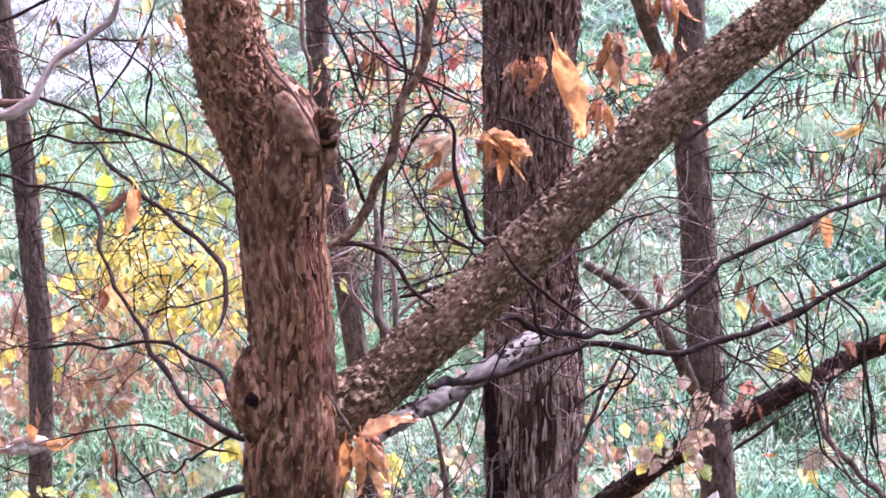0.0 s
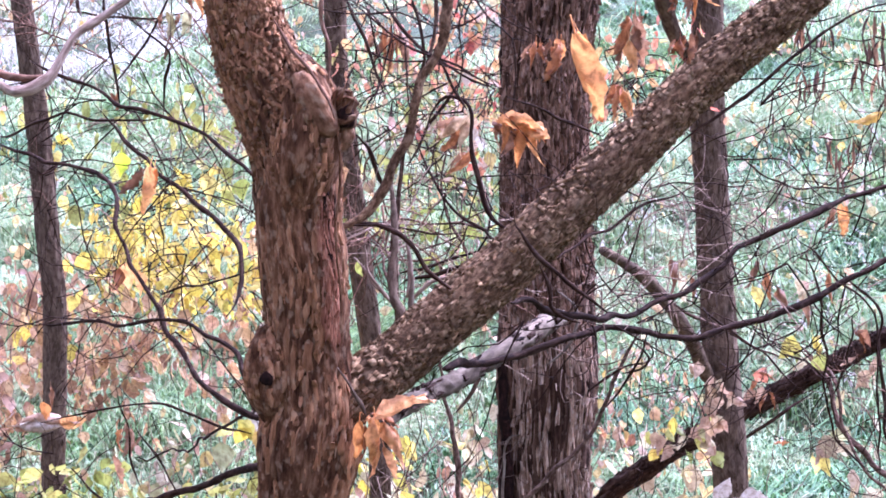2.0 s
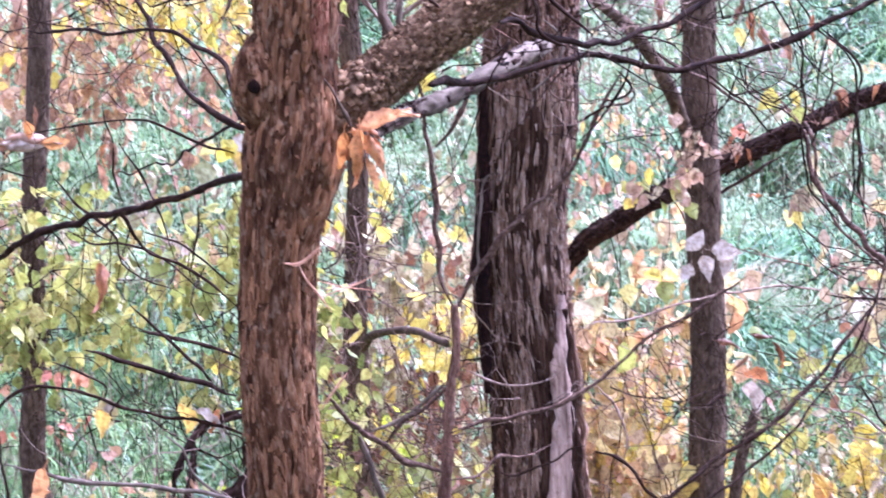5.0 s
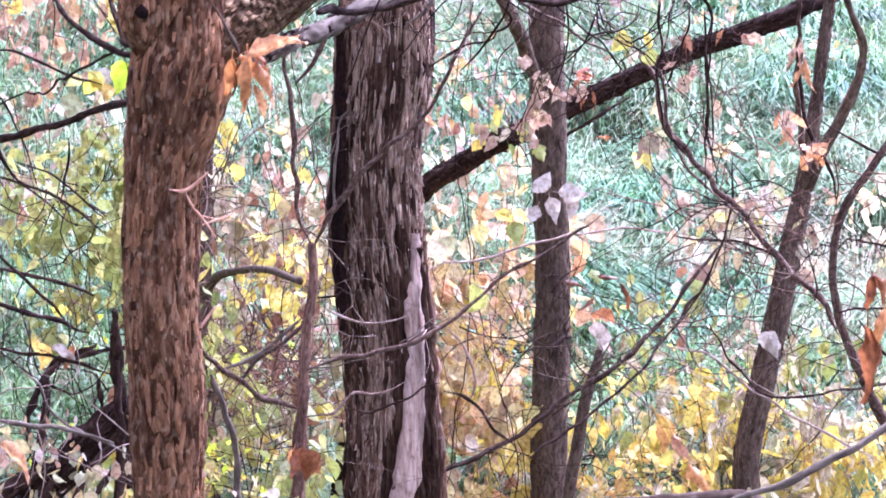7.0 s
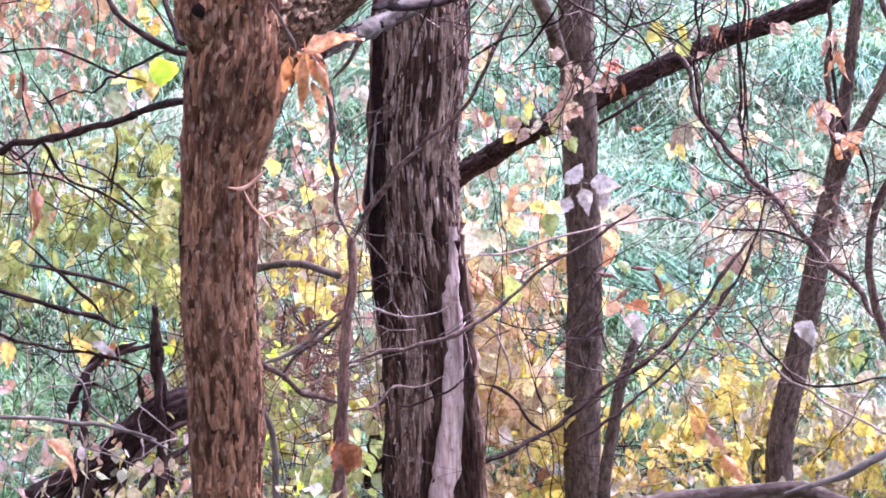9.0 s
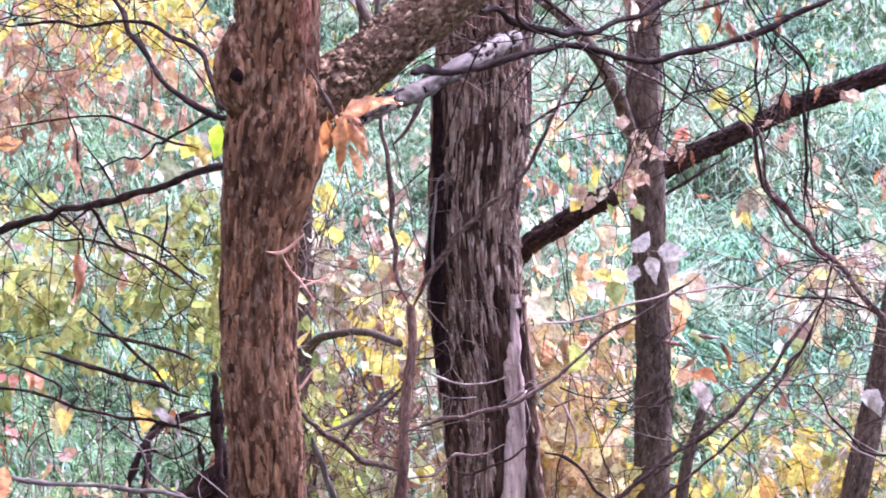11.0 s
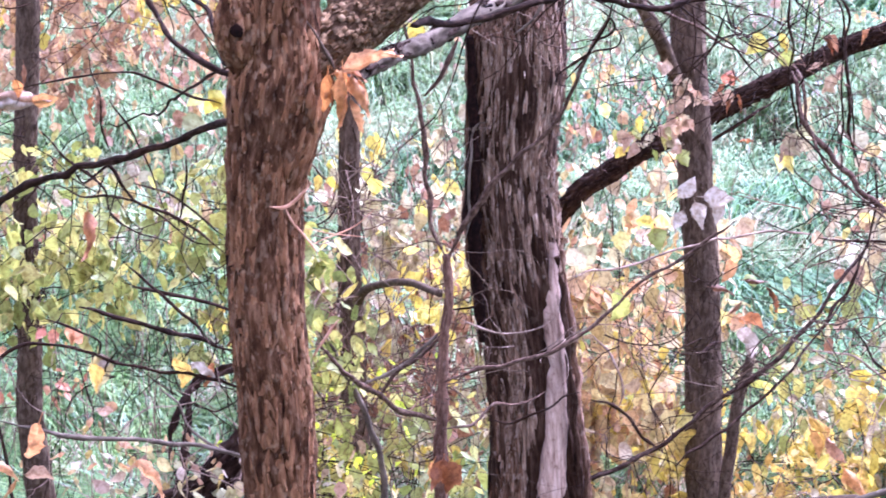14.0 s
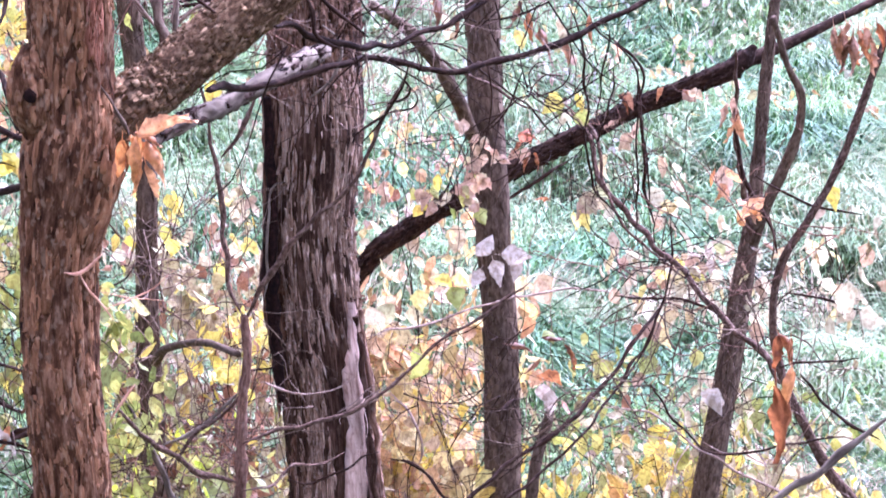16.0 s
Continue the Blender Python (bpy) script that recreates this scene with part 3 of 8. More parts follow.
def lump(parent, name, mat, at, radius, squash, label, seed):
    """A swelling, knot or hollow: a rough ball sunk into the trunk."""
    rows, cols = 22, 32
    th, ph = np.meshgrid(np.linspace(0.02, np.pi - 0.02, rows), np.arange(cols) / cols * 2 * np.pi, indexing="ij")
    D = np.stack([np.sin(th) * np.cos(ph), np.sin(th) * np.sin(ph), np.cos(th)], -1).reshape(-1, 3)
    R = radius * (1 + 0.16 * vnoise(D * 1.7 + seed * 5) + 0.08 * vnoise(D * 5 + seed))
    V = D * R[:, None] * np.array(squash) + np.array(at) - np.array(root(parent).location)
    i, j = np.meshgrid(np.arange(rows - 1), np.arange(cols), indexing="ij")
    k = (j + 1) % cols
    F = np.stack([i * cols + j, (i + 1) * cols + j, (i + 1) * cols + k, i * cols + k], -1).reshape(-1, 4)
    return part(name, mesh_of(name, V, F, mat, D * radius + seed), parent, label)


def burl(parent, mat, scales, at, radius, tall, label, seed):
    """A bark-covered swelling on a trunk: a fat spindle with loose scales."""
    x, y, z = at
    path = [(x, y, z - tall, radius * 0.25), (x, y, z - tall * 0.55, radius * 0.8), (x, y, z, radius), (x, y, z + tall * 0.55, radius * 0.75), (x, y, z + tall, radius * 0.2)]
    ob = branch(parent, "burl", mat, path, 40, 0.006, 0.16, label, bark_depth=0.006, bark_scale=(50, 14))
    flakes(ob, scales, path, 110, (0.008, 0.018), (0.018, 0.05), 0.005, (0.1, 0.9), "", seed)
    return ob


def shrub(name, label, category, mat, xs, ys, zs, count, size, kinds, seed, stem_mat, stems, droop):
    """Thin stems from the ground into a leaf cloud that is denser near the stems' ends."""
    rng = np.random.default_rng(100 + seed)
    size, count = (size[0] * 0.82, size[1] * 0.9), int(count * 1.3)
    mid = (sum(xs) / 2, sum(ys) / 2)
    s = thing(name, place_on_ground(*mid), label, category, "shrubs of the hollow" if category == "shrub" else "weeds of the slope")
    tips = []
    for k in range(stems):
        tip = np.array([rng.uniform(*xs), rng.uniform(*ys), rng.uniform(zs[0] * 0.4 + zs[1] * 0.6, zs[1])])
        foot = np.array([mid[0] + (tip[0] - mid[0]) * 0.3 + rng.normal(0, 0.32), tip[1] + rng.normal(0, 0.15), 0])
        foot[2] = ground_z(foot[0], foot[1])[0] - 0.03
        r = rng.uniform(0.0015, 0.0035)
        way = [np.r_[foot + (tip - foot) * q + rng.normal(0, 0.085, 3) * (0 < q < 1), r * (1.3 - q)] for q in (0, 0.2, 0.4, 0.6, 0.8, 1.0)]
        stalk = branch(s, "stem", stem_mat, way, 6, 0.06, 0.1)
        line = spline(way, 0.05)
        line = line[line[:, 2] > zs[0]]
        chunks = []
        for q in range(rng.integers(6, 12)):
            if not len(line):
                break
            a = line[rng.integers(0, len(line)), :3]
            d = rng.normal(0, 1, 3) * (1, 0.8, 0.6)
            d /= np.linalg.norm(d)
            run = rng.uniform(0.12, 0.5)
            tw = [np.r_[a + d * run * g + rng.normal(0, 0.015, 3) * g + np.array([0, 0, -0.05]) * g * g, 0.0022 * (1.2 - g)] for g in (0, 0.33, 0.66, 1)]
            chunks.append(tube_arrays(relative(s, tw), 4, 0.05, 0, seed=q))
            tips.append(np.array([p[:3] for p in tw[1:]]))
        if chunks:
            v, f, g = joined(chunks)
            part("twig_spray", mesh_of("twig_spray", v, f, stem_mat, g), stalk, "", "stuff")
    tips = np.vstack(tips)
    tips = tips[rng.permutation(len(tips))[:max(12, len(tips) // 4)]]
    near = tips[rng.integers(0, len(tips), count)] + rng.normal(0, 0.055, (count, 3))
    free = np.stack([rng.uniform(*xs, count), rng.uniform(*ys, count), rng.uniform(*zs, count)], 1)
    pts = np.where(rng.random(count)[:, None] < 0.82, near, free)
    pts = pts[np.argsort(pts[:, 1])]
    front = min(150, count // 2)
    turns = rotations(rng, front, droop)
    for k in range(front):
        kind, i = kinds[k % len(kinds)], k % 4
        if (kind, i, mat.name, "small") not in LEAF_MESH:
            LEAF_MESH[kind, i, mat.name, "small"] = mesh_of("leaf", *leaf_shape(kind, 11 * i + len(kind), 6, 3), mat)
        ob = part("leaf", LEAF_MESH[kind, i, mat.name, "small"], s)
        m = Matrix(turns[k].tolist()).to_4x4()
        m.translation = Vector(pts[k]) - s.location
        r = rng.uniform(*size)
        ob.matrix_basis = m @ Matrix.Diagonal((r, r, r, 1))
    foliage(s, "foliage", mat, pts[front:], size, kinds, seed, droop)
    return s


# ---- trees of the hollow ----
# forked tree with red-brown flaky bark
forked_tree = thing("forked_tree", place_on_ground(-0.227, 5.900), "forked tree with red-brown flaky bark and a burl", "tree", "trees of the hollow")
TRUNK = [(-0.852, 6.000, 7.701, 0.0313), (-0.577, 5.945, 5.951, 0.0505), (-0.352, 5.900, 4.201, 0.0696), (-0.340, 5.900, 4.125, 0.0720), (-0.327, 5.900, 4.031, 0.0766), (-0.297, 5.900, 3.935, 0.0859), (-0.251, 5.900, 3.833, 0.0952), (-0.238, 5.900, 3.743, 0.0905), (-0.240, 5.900, 3.648, 0.0894), (-0.236, 5.900, 3.552, 0.0917), (-0.235, 5.900, 3.444, 0.0871), (-0.236, 5.900, 3.336, 0.0859), (-0.234, 5.900, 3.239, 0.0952), (-0.246, 5.900, 3.183, 0.0999), (-0.256, 5.900, 3.103, 0.0929), (-0.268, 5.900, 2.998, 0.0848), (-0.276, 5.900, 2.874, 0.0790), (-0.273, 5.900, 2.622, 0.0813), (-0.261, 5.900, 2.494, 0.0801), (-0.259, 5.900, 2.364, 0.0790), (-0.257, 5.900, 2.260, 0.0754), (-0.237, 5.900, 1.794, 0.0800), (-0.227, 5.900, 1.348, 0.0868), (-0.227, 5.900, 1.128, 0.1172)]
# Base darker than its scales, so the gaps between them look shaded.
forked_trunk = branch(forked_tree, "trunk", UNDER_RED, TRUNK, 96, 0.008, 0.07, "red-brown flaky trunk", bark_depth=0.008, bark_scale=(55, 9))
flakes(forked_trunk, BARK_RED, TRUNK, 1300, (0.006, 0.020), (0.010, 0.042), 0.009, (0.527, 0.596), "small knobby scales of red-brown bark", 33, tilt=0.6)
flakes(forked_trunk, BARK_RED, TRUNK, 980, (0.010, 0.028), (0.03, 0.11), 0.006, (0.588, 0.848), "loose plates of red-brown bark", 3, tilt=0.1, shrink=0.97)
flakes(forked_trunk, BARK_RED, TRUNK, 420, (0.004, 0.010), (0.02, 0.06), 0.009, (0.588, 0.848), "loose slivers of red-brown bark", 4, tilt=0.12, shrink=0.98)
LIMB = [(-0.174, 5.900, 3.224, 0.0471), (-0.119, 5.938, 3.281, 0.0594), (-0.070, 5.977, 3.308, 0.0598), (0.005, 6.015, 3.365, 0.0589), (0.106, 6.054, 3.438, 0.0605), (0.196, 6.092, 3.505, 0.0585), (0.286, 6.131, 3.580, 0.0576), (0.377, 6.169, 3.650, 0.0555), (0.470, 6.208, 3.727, 0.0559), (0.563, 6.246, 3.809, 0.0525), (0.670, 6.285, 3.898, 0.0515), (0.778, 6.323, 3.976, 0.0493), (0.886, 6.362, 4.054, 0.0470), (0.969, 6.400, 4.118, 0.0448), (1.469, 6.500, 4.718, 0.0358), (2.069, 6.600, 5.818, 0.0224)]
# Limb base coloured dark for the shade between scales.
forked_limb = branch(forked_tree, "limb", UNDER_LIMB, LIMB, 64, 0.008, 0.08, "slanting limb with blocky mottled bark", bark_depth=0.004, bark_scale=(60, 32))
flakes(forked_limb, BARK_LIMB, LIMB, 4300, (0.008, 0.019), (0.008, 0.024), 0.0065, (0.0, 0.75), "blocky mottled bark scales", 5, tilt=0.4)
flakes(forked_trunk, BARK_LIMB, TRUNK, 500, (0.007, 0.016), (0.010, 0.026), 0.004, (0.48, 0.61), "blocky mottled bark scales", 6, tilt=0.4)
holed_burl = burl(forked_tree, UNDER_RED, BARK_RED, (-0.315, 5.855, 3.324), 0.0507, 0.1026, "bark burl with a dark hole", 1)
WEB = [(-0.200, 5.925, 3.300, 0.0400), (-0.188, 5.905, 3.225, 0.0580), (-0.196, 5.885, 3.160, 0.0640), (-0.212, 5.880, 3.085, 0.0600), (-0.232, 5.880, 3.010, 0.0520), (-0.250, 5.890, 2.930, 0.0420), (-0.265, 5.900, 2.860, 0.0250)]
fork_web = branch(forked_tree, "collar", UNDER_RED, WEB, 48, 0.008, 0.08, "bark collar tapering down from the fork", bark_depth=0.007, bark_scale=(50, 12))
flakes(fork_web, BARK_RED, WEB, 170, (0.010, 0.026), (0.03, 0.09), 0.006, (0.0, 0.95), "", 7, tilt=0.12)
SWELL = [(-0.240, 5.865, 3.660, 0.0480), (-0.232, 5.858, 3.730, 0.0700), (-0.222, 5.852, 3.800, 0.0780), (-0.214, 5.850, 3.870, 0.0740), (-0.222, 5.855, 3.930, 0.0560), (-0.245, 5.865, 3.985, 0.0250)]
swelling = branch(forked_tree, "swelling", UNDER_RED, SWELL, 56, 0.008, 0.1, "worn swelling round an old branch scar", bark_depth=0.005, bark_scale=(45, 8))
flakes(swelling, BARK_RED, SWELL, 300, (0.006, 0.018), (0.012, 0.05), 0.005, (0.0, 1.0), "", 13, tilt=0.3)
branch(forked_tree, "callus", KNOBWOOD, [(-0.228, 5.812, 3.950, 0.0140), (-0.214, 5.806, 3.926, 0.0250), (-0.192, 5.802, 3.890, 0.0310), (-0.170, 5.802, 3.850, 0.0280), (-0.158, 5.806, 3.826, 0.0160)], 28, 0.006, 0.3, "smooth worn callus lobe", bark_depth=0.005, bark_scale=(40, 24))
lump(forked_tree, "callus", KNOBWOOD, (-0.140, 5.845, 3.820), 0.0260, (0.95, 0.9, 1.2), "lower lip of the broken stub", 13)
broken_stub = branch(forked_tree, "stub", UNDER_RED, [(-0.174, 5.835, 3.838, 0.0240), (-0.153, 5.835, 3.858, 0.0289), (-0.138, 5.835, 3.878, 0.0289), (-0.127, 5.835, 3.899, 0.0228), (-0.122, 5.835, 3.912, 0.0108)], 28, 0.003, 0.45, "short rotten broken stub", bark_depth=0.012, bark_scale=(70, 40))
# Dark ball gives the rotten stub the look of a shaded cavity.
lump(broken_stub, "hollow", HOLLOW, (-0.132, 5.812, 3.862), 0.0220, (1.0, 0.7, 1.1), "dark ball for the rotten hollow and its shade", 4)
branch(broken_stub, "splinter", UNDER_RED, [(-0.158, 5.806, 3.874, 0.0072), (-0.152, 5.803, 3.902, 0.0072), (-0.141, 5.800, 3.923, 0.0036)], 9, 0.006, 0.5, bark_depth=0.003, bark_scale=(90, 30))
branch(broken_stub, "splinter", UNDER_RED, [(-0.146, 5.806, 3.881, 0.0060), (-0.135, 5.803, 3.906, 0.0060), (-0.127, 5.800, 3.927, 0.0036)], 9, 0.006, 0.5, bark_depth=0.003, bark_scale=(90, 30))
branch(broken_stub, "splinter", UNDER_RED, [(-0.128, 5.806, 3.864, 0.0084), (-0.114, 5.803, 3.882, 0.0072), (-0.107, 5.800, 3.903, 0.0036)], 9, 0.006, 0.5, bark_depth=0.003, bark_scale=(90, 30))
branch(broken_stub, "splinter", UNDER_RED, [(-0.135, 5.806, 3.876, 0.0072), (-0.119, 5.803, 3.896, 0.0060), (-0.111, 5.800, 3.917, 0.0024)], 9, 0.006, 0.5, bark_depth=0.003, bark_scale=(90, 30))
branch(broken_stub, "splinter", UNDER_RED, [(-0.152, 5.806, 3.851, 0.0084), (-0.131, 5.803, 3.850, 0.0096), (-0.110, 5.800, 3.863, 0.0060)], 9, 0.006, 0.5, bark_depth=0.003, bark_scale=(90, 30))
branch(broken_stub, "splinter", UNDER_RED, [(-0.145, 5.806, 3.897, 0.0048), (-0.126, 5.803, 3.903, 0.0060), (-0.109, 5.800, 3.893, 0.0036)], 9, 0.006, 0.5, bark_depth=0.003, bark_scale=(90, 30))
# Flattened dark ball paints the shade inside a knot hole.
lump(holed_burl, "knot_hole_shade", HOLLOW, (-0.316, 5.797, 3.324), 0.0135, (1, 0.5, 1.1), "small dark ball for the shade in a knot hole", 9)
branch(forked_tree, "vine", VINE, [(-0.160, 5.810, 4.211, 0.0054), (-0.163, 5.810, 4.097, 0.0054), (-0.166, 5.810, 4.004, 0.0054), (-0.164, 5.810, 3.929, 0.0048)])
branch(forked_tree, "vine", UNDER_RED, [(-0.153, 5.800, 3.865, 0.0036), (-0.148, 5.800, 3.807, 0.0042), (-0.149, 5.800, 3.749, 0.0042), (-0.156, 5.800, 3.644, 0.0036), (-0.157, 5.800, 3.538, 0.0036), (-0.155, 5.800, 3.444, 0.0024)])
branch(forked_tree, "vine", VINE, [(-0.269, 5.765, 4.069, 0.0030), (-0.246, 5.765, 4.028, 0.0042), (-0.214, 5.765, 3.986, 0.0048), (-0.182, 5.765, 3.941, 0.0048), (-0.162, 5.765, 3.901, 0.0048), (-0.152, 5.765, 3.862, 0.0036)])
flakes(forked_trunk, RUSTWOOD, TRUNK, 110, (0.007, 0.016), (0.03, 0.1), 0.007, (0.593, 0.655), "ragged rust-coloured slivers where bark has gone", 22, arc=(-0.92, -0.5), tilt=0.12)
# Near-black flakes put crevice shade into colour along the trunk's right edge.
flakes(forked_trunk, HOLLOW, TRUNK, 16, (0.005, 0.010), (0.03, 0.08), 0.007, (0.592, 0.640), "dark flakes painting the shade of cracks between slivers", 23, arc=(-0.98, -0.62), tilt=0.1)
branch(forked_tree, "branch", BARK_DARK, [(-0.891, 6.600, 3.955, 0.0041), (-0.827, 6.507, 3.925, 0.0054), (-0.727, 6.414, 3.895, 0.0053), (-0.654, 6.321, 3.866, 0.0065), (-0.545, 6.229, 3.843, 0.0064), (-0.452, 6.136, 3.804, 0.0063), (-0.386, 6.043, 3.758, 0.0075), (-0.328, 5.950, 3.724, 0.0086)])
branch(forked_tree, "branch", BARK_DARK, [(-1.031, 6.900, 3.756, 0.0043), (-0.960, 6.800, 3.776, 0.0042), (-0.835, 6.700, 3.815, 0.0048), (-0.715, 6.600, 3.815, 0.0041), (-0.571, 6.500, 3.820, 0.0040)])
branch(forked_tree, "branch", BARK_DARK, [(-1.115, 7.400, 3.700, 0.0046), (-1.036, 7.268, 3.690, 0.0060), (-0.932, 7.136, 3.668, 0.0059), (-0.816, 7.005, 3.659, 0.0072), (-0.746, 6.873, 3.624, 0.0071), (-0.722, 6.741, 3.545, 0.0069), (-0.667, 6.609, 3.438, 0.0068), (-0.594, 6.477, 3.347, 0.0080), (-0.528, 6.345, 3.261, 0.0078), (-0.457, 6.214, 3.210, 0.0090), (-0.353, 6.082, 3.188, 0.0100), (-0.304, 5.950, 3.202, 0.0098)])
branch(forked_tree, "branch", BARK_DARK, [(-0.740, 6.700, 3.823, 0.0055), (-0.679, 6.600, 3.766, 0.0068), (-0.606, 6.500, 3.706, 0.0067), (-0.510, 6.400, 3.634, 0.0079), (-0.429, 6.300, 3.584, 0.0091), (-0.393, 6.200, 3.532, 0.0077), (-0.392, 6.100, 3.459, 0.0063), (-0.412, 6.000, 3.425, 0.0037)])
branch(forked_tree, "branch", BARK_DARK, [(-0.936, 6.800, 3.310, 0.0042), (-0.836, 6.671, 3.326, 0.0055), (-0.739, 6.543, 3.340, 0.0054), (-0.554, 6.414, 3.358, 0.0066), (-0.468, 6.286, 3.335, 0.0078), (-0.397, 6.157, 3.293, 0.0089), (-0.362, 6.029, 3.221, 0.0099), (-0.323, 5.900, 3.231, 0.0097)])
branch(forked_tree, "branch", BARK_DARK, [(-0.668, 6.900, 3.369, 0.0036), (-0.558, 6.767, 3.389, 0.0035), (-0.464, 6.633, 3.424, 0.0034), (-0.373, 6.500, 3.465, 0.0033)])
branch(forked_tree, "branch", BARK_DARK, [(-0.330, 6.000, 3.112, 0.0136), (-0.385, 6.162, 3.063, 0.0127), (-0.495, 6.325, 2.999, 0.0117), (-0.643, 6.487, 2.926, 0.0120), (-0.785, 6.650, 2.868, 0.0123), (-0.934, 6.812, 2.796, 0.0140), (-1.060, 6.975, 2.702, 0.0101), (-1.206, 7.137, 2.606, 0.0088), (-1.328, 7.300, 2.515, 0.0075)])
branch(forked_tree, "branch", BARK_DARK, [(-0.797, 6.800, 2.835, 0.0070), (-0.776, 6.812, 2.803, 0.0070), (-0.745, 6.825, 2.812, 0.0056), (-0.717, 6.838, 2.834, 0.0056), (-0.701, 6.850, 2.781, 0.0056), (-0.672, 6.862, 2.743, 0.0057), (-0.589, 6.875, 2.711, 0.0057), (-0.505, 6.888, 2.658, 0.0057), (-0.442, 6.900, 2.597, 0.0043)])
branch(forked_tree, "branch", BARK_DARK, [(-0.668, 6.900, 2.783, 0.0043), (-0.597, 6.967, 2.743, 0.0043), (-0.531, 7.033, 2.677, 0.0043), (-0.457, 7.100, 2.602, 0.0037)])
branch(forked_tree, "twig", STALK, [(-0.258, 5.770, 2.953, 0.0030), (-0.234, 5.770, 2.947, 0.0048), (-0.204, 5.770, 2.962, 0.0048), (-0.177, 5.770, 2.991, 0.0036)])
branch(forked_tree, "twig", STALK, [(-0.222, 5.770, 2.948, 0.0024), (-0.199, 5.770, 2.907, 0.0036), (-0.170, 5.770, 2.870, 0.0030), (-0.153, 5.770, 2.845, 0.0024)])
branch(forked_tree, "twig", BARK_DIM, [(-0.169, 5.780, 3.347, 0.0036), (-0.142, 5.780, 3.310, 0.0048), (-0.124, 5.780, 3.274, 0.0060), (-0.114, 5.780, 3.238, 0.0060)])
branch(forked_tree, "branch", UNDER_LIMB, [(0.132, 6.300, 4.187, 0.0130), (0.106, 6.271, 4.114, 0.0129), (0.066, 6.243, 3.981, 0.0142), (0.017, 6.214, 3.873, 0.0128), (-0.027, 6.186, 3.741, 0.0140), (-0.074, 6.157, 3.659, 0.0165), (-0.125, 6.129, 3.609, 0.0177), (-0.180, 6.100, 3.590, 0.0151)], 14, 0.02, 0.14, bark_depth=0.003, bark_scale=(60, 12))
branch(forked_tree, "branch", BARK_DARK, [(0.026, 6.200, 3.799, 0.0051), (0.079, 6.183, 3.866, 0.0051), (0.115, 6.167, 3.853, 0.0064), (0.132, 6.150, 3.749, 0.0063), (0.143, 6.133, 3.676, 0.0076), (0.170, 6.117, 3.602, 0.0088), (0.217, 6.100, 3.558, 0.0088)])
branch(forked_tree, "branch", BARK_DARK, [(0.065, 6.100, 3.952, 0.0050), (0.087, 6.100, 3.902, 0.0050), (0.120, 6.100, 3.846, 0.0050)])
branch(forked_tree, "branch", BARK_DARK, [(-0.128, 6.050, 3.610, 0.0062), (-0.080, 6.037, 3.602, 0.0062), (-0.021, 6.025, 3.571, 0.0074), (0.025, 6.013, 3.512, 0.0074), (0.073, 6.000, 3.465, 0.0087)])
branch(forked_tree, "branch", BARK_DARK, [(0.208, 5.900, 3.614, 0.0049), (0.235, 5.888, 3.572, 0.0061), (0.269, 5.875, 3.531, 0.0061), (0.342, 5.862, 3.471, 0.0060), (0.393, 5.850, 3.427, 0.0060)])
branch(forked_tree, "branch", BARK_DARK, [(0.294, 5.900, 3.538, 0.0061), (0.365, 6.000, 3.564, 0.0049), (0.433, 6.100, 3.591, 0.0050), (0.514, 6.200, 3.613, 0.0038), (0.624, 6.300, 3.641, 0.0039)])
branch(forked_tree, "branch", BARK_DARK, [(0.556, 6.200, 3.723, 0.0038), (0.690, 6.260, 3.811, 0.0052), (0.773, 6.320, 3.847, 0.0052), (0.858, 6.380, 3.921, 0.0053), (0.958, 6.440, 3.977, 0.0040), (1.123, 6.500, 4.031, 0.0040)])
branch(forked_tree, "branch", BARK_DARK, [(-0.294, 6.400, 4.053, 0.0040), (-0.253, 6.500, 3.969, 0.0054), (-0.204, 6.600, 3.869, 0.0068)])
branch(forked_tree, "twig", BARK_DARK, [(-0.127, 6.300, 3.785, 0.0052), (-0.094, 6.367, 3.714, 0.0066), (-0.074, 6.433, 3.642, 0.0066), (-0.090, 6.500, 3.609, 0.0067)])
branch(forked_tree, "twig", BARK_DARK, [(-0.155, 6.000, 3.315, 0.0037), (-0.118, 6.000, 3.331, 0.0049), (-0.069, 6.000, 3.332, 0.0049), (-0.033, 6.000, 3.321, 0.0049)])
dead_bough = thing("dead_bough", place_on_ground(0.100, 6.300), "weathered grey dead bough caught in the fork", "dead branch")
dead_wood = branch(dead_bough, "bough", DEADWOOD, [(-0.101, 6.000, 3.176, 0.0165), (-0.004, 6.160, 3.210, 0.0200), (0.085, 6.320, 3.220, 0.0220), (0.193, 6.480, 3.254, 0.0226), (0.278, 6.640, 3.277, 0.0245), (0.332, 6.800, 3.277, 0.0185)], 20, 0.01, 0.2, bark_depth=0.006, bark_scale=(50, 16))
flakes(dead_wood, BARK_LOG, [(-0.101, 6.000, 3.176, 0.0165), (-0.004, 6.160, 3.210, 0.0200), (0.085, 6.320, 3.220, 0.0220), (0.193, 6.480, 3.254, 0.0226), (0.278, 6.640, 3.277, 0.0245), (0.332, 6.800, 3.277, 0.0185)], 140, (0.006, 0.014), (0.01, 0.05), 0.004, (0.0, 0.95), "patches of dark bark", 12)
branch(dead_bough, "twig", DEADWOOD, [(0.289, 6.700, 3.179, 0.0055), (0.339, 6.713, 3.209, 0.0055), (0.362, 6.725, 3.260, 0.0055), (0.369, 6.737, 3.313, 0.0049), (0.326, 6.750, 3.348, 0.0042)])
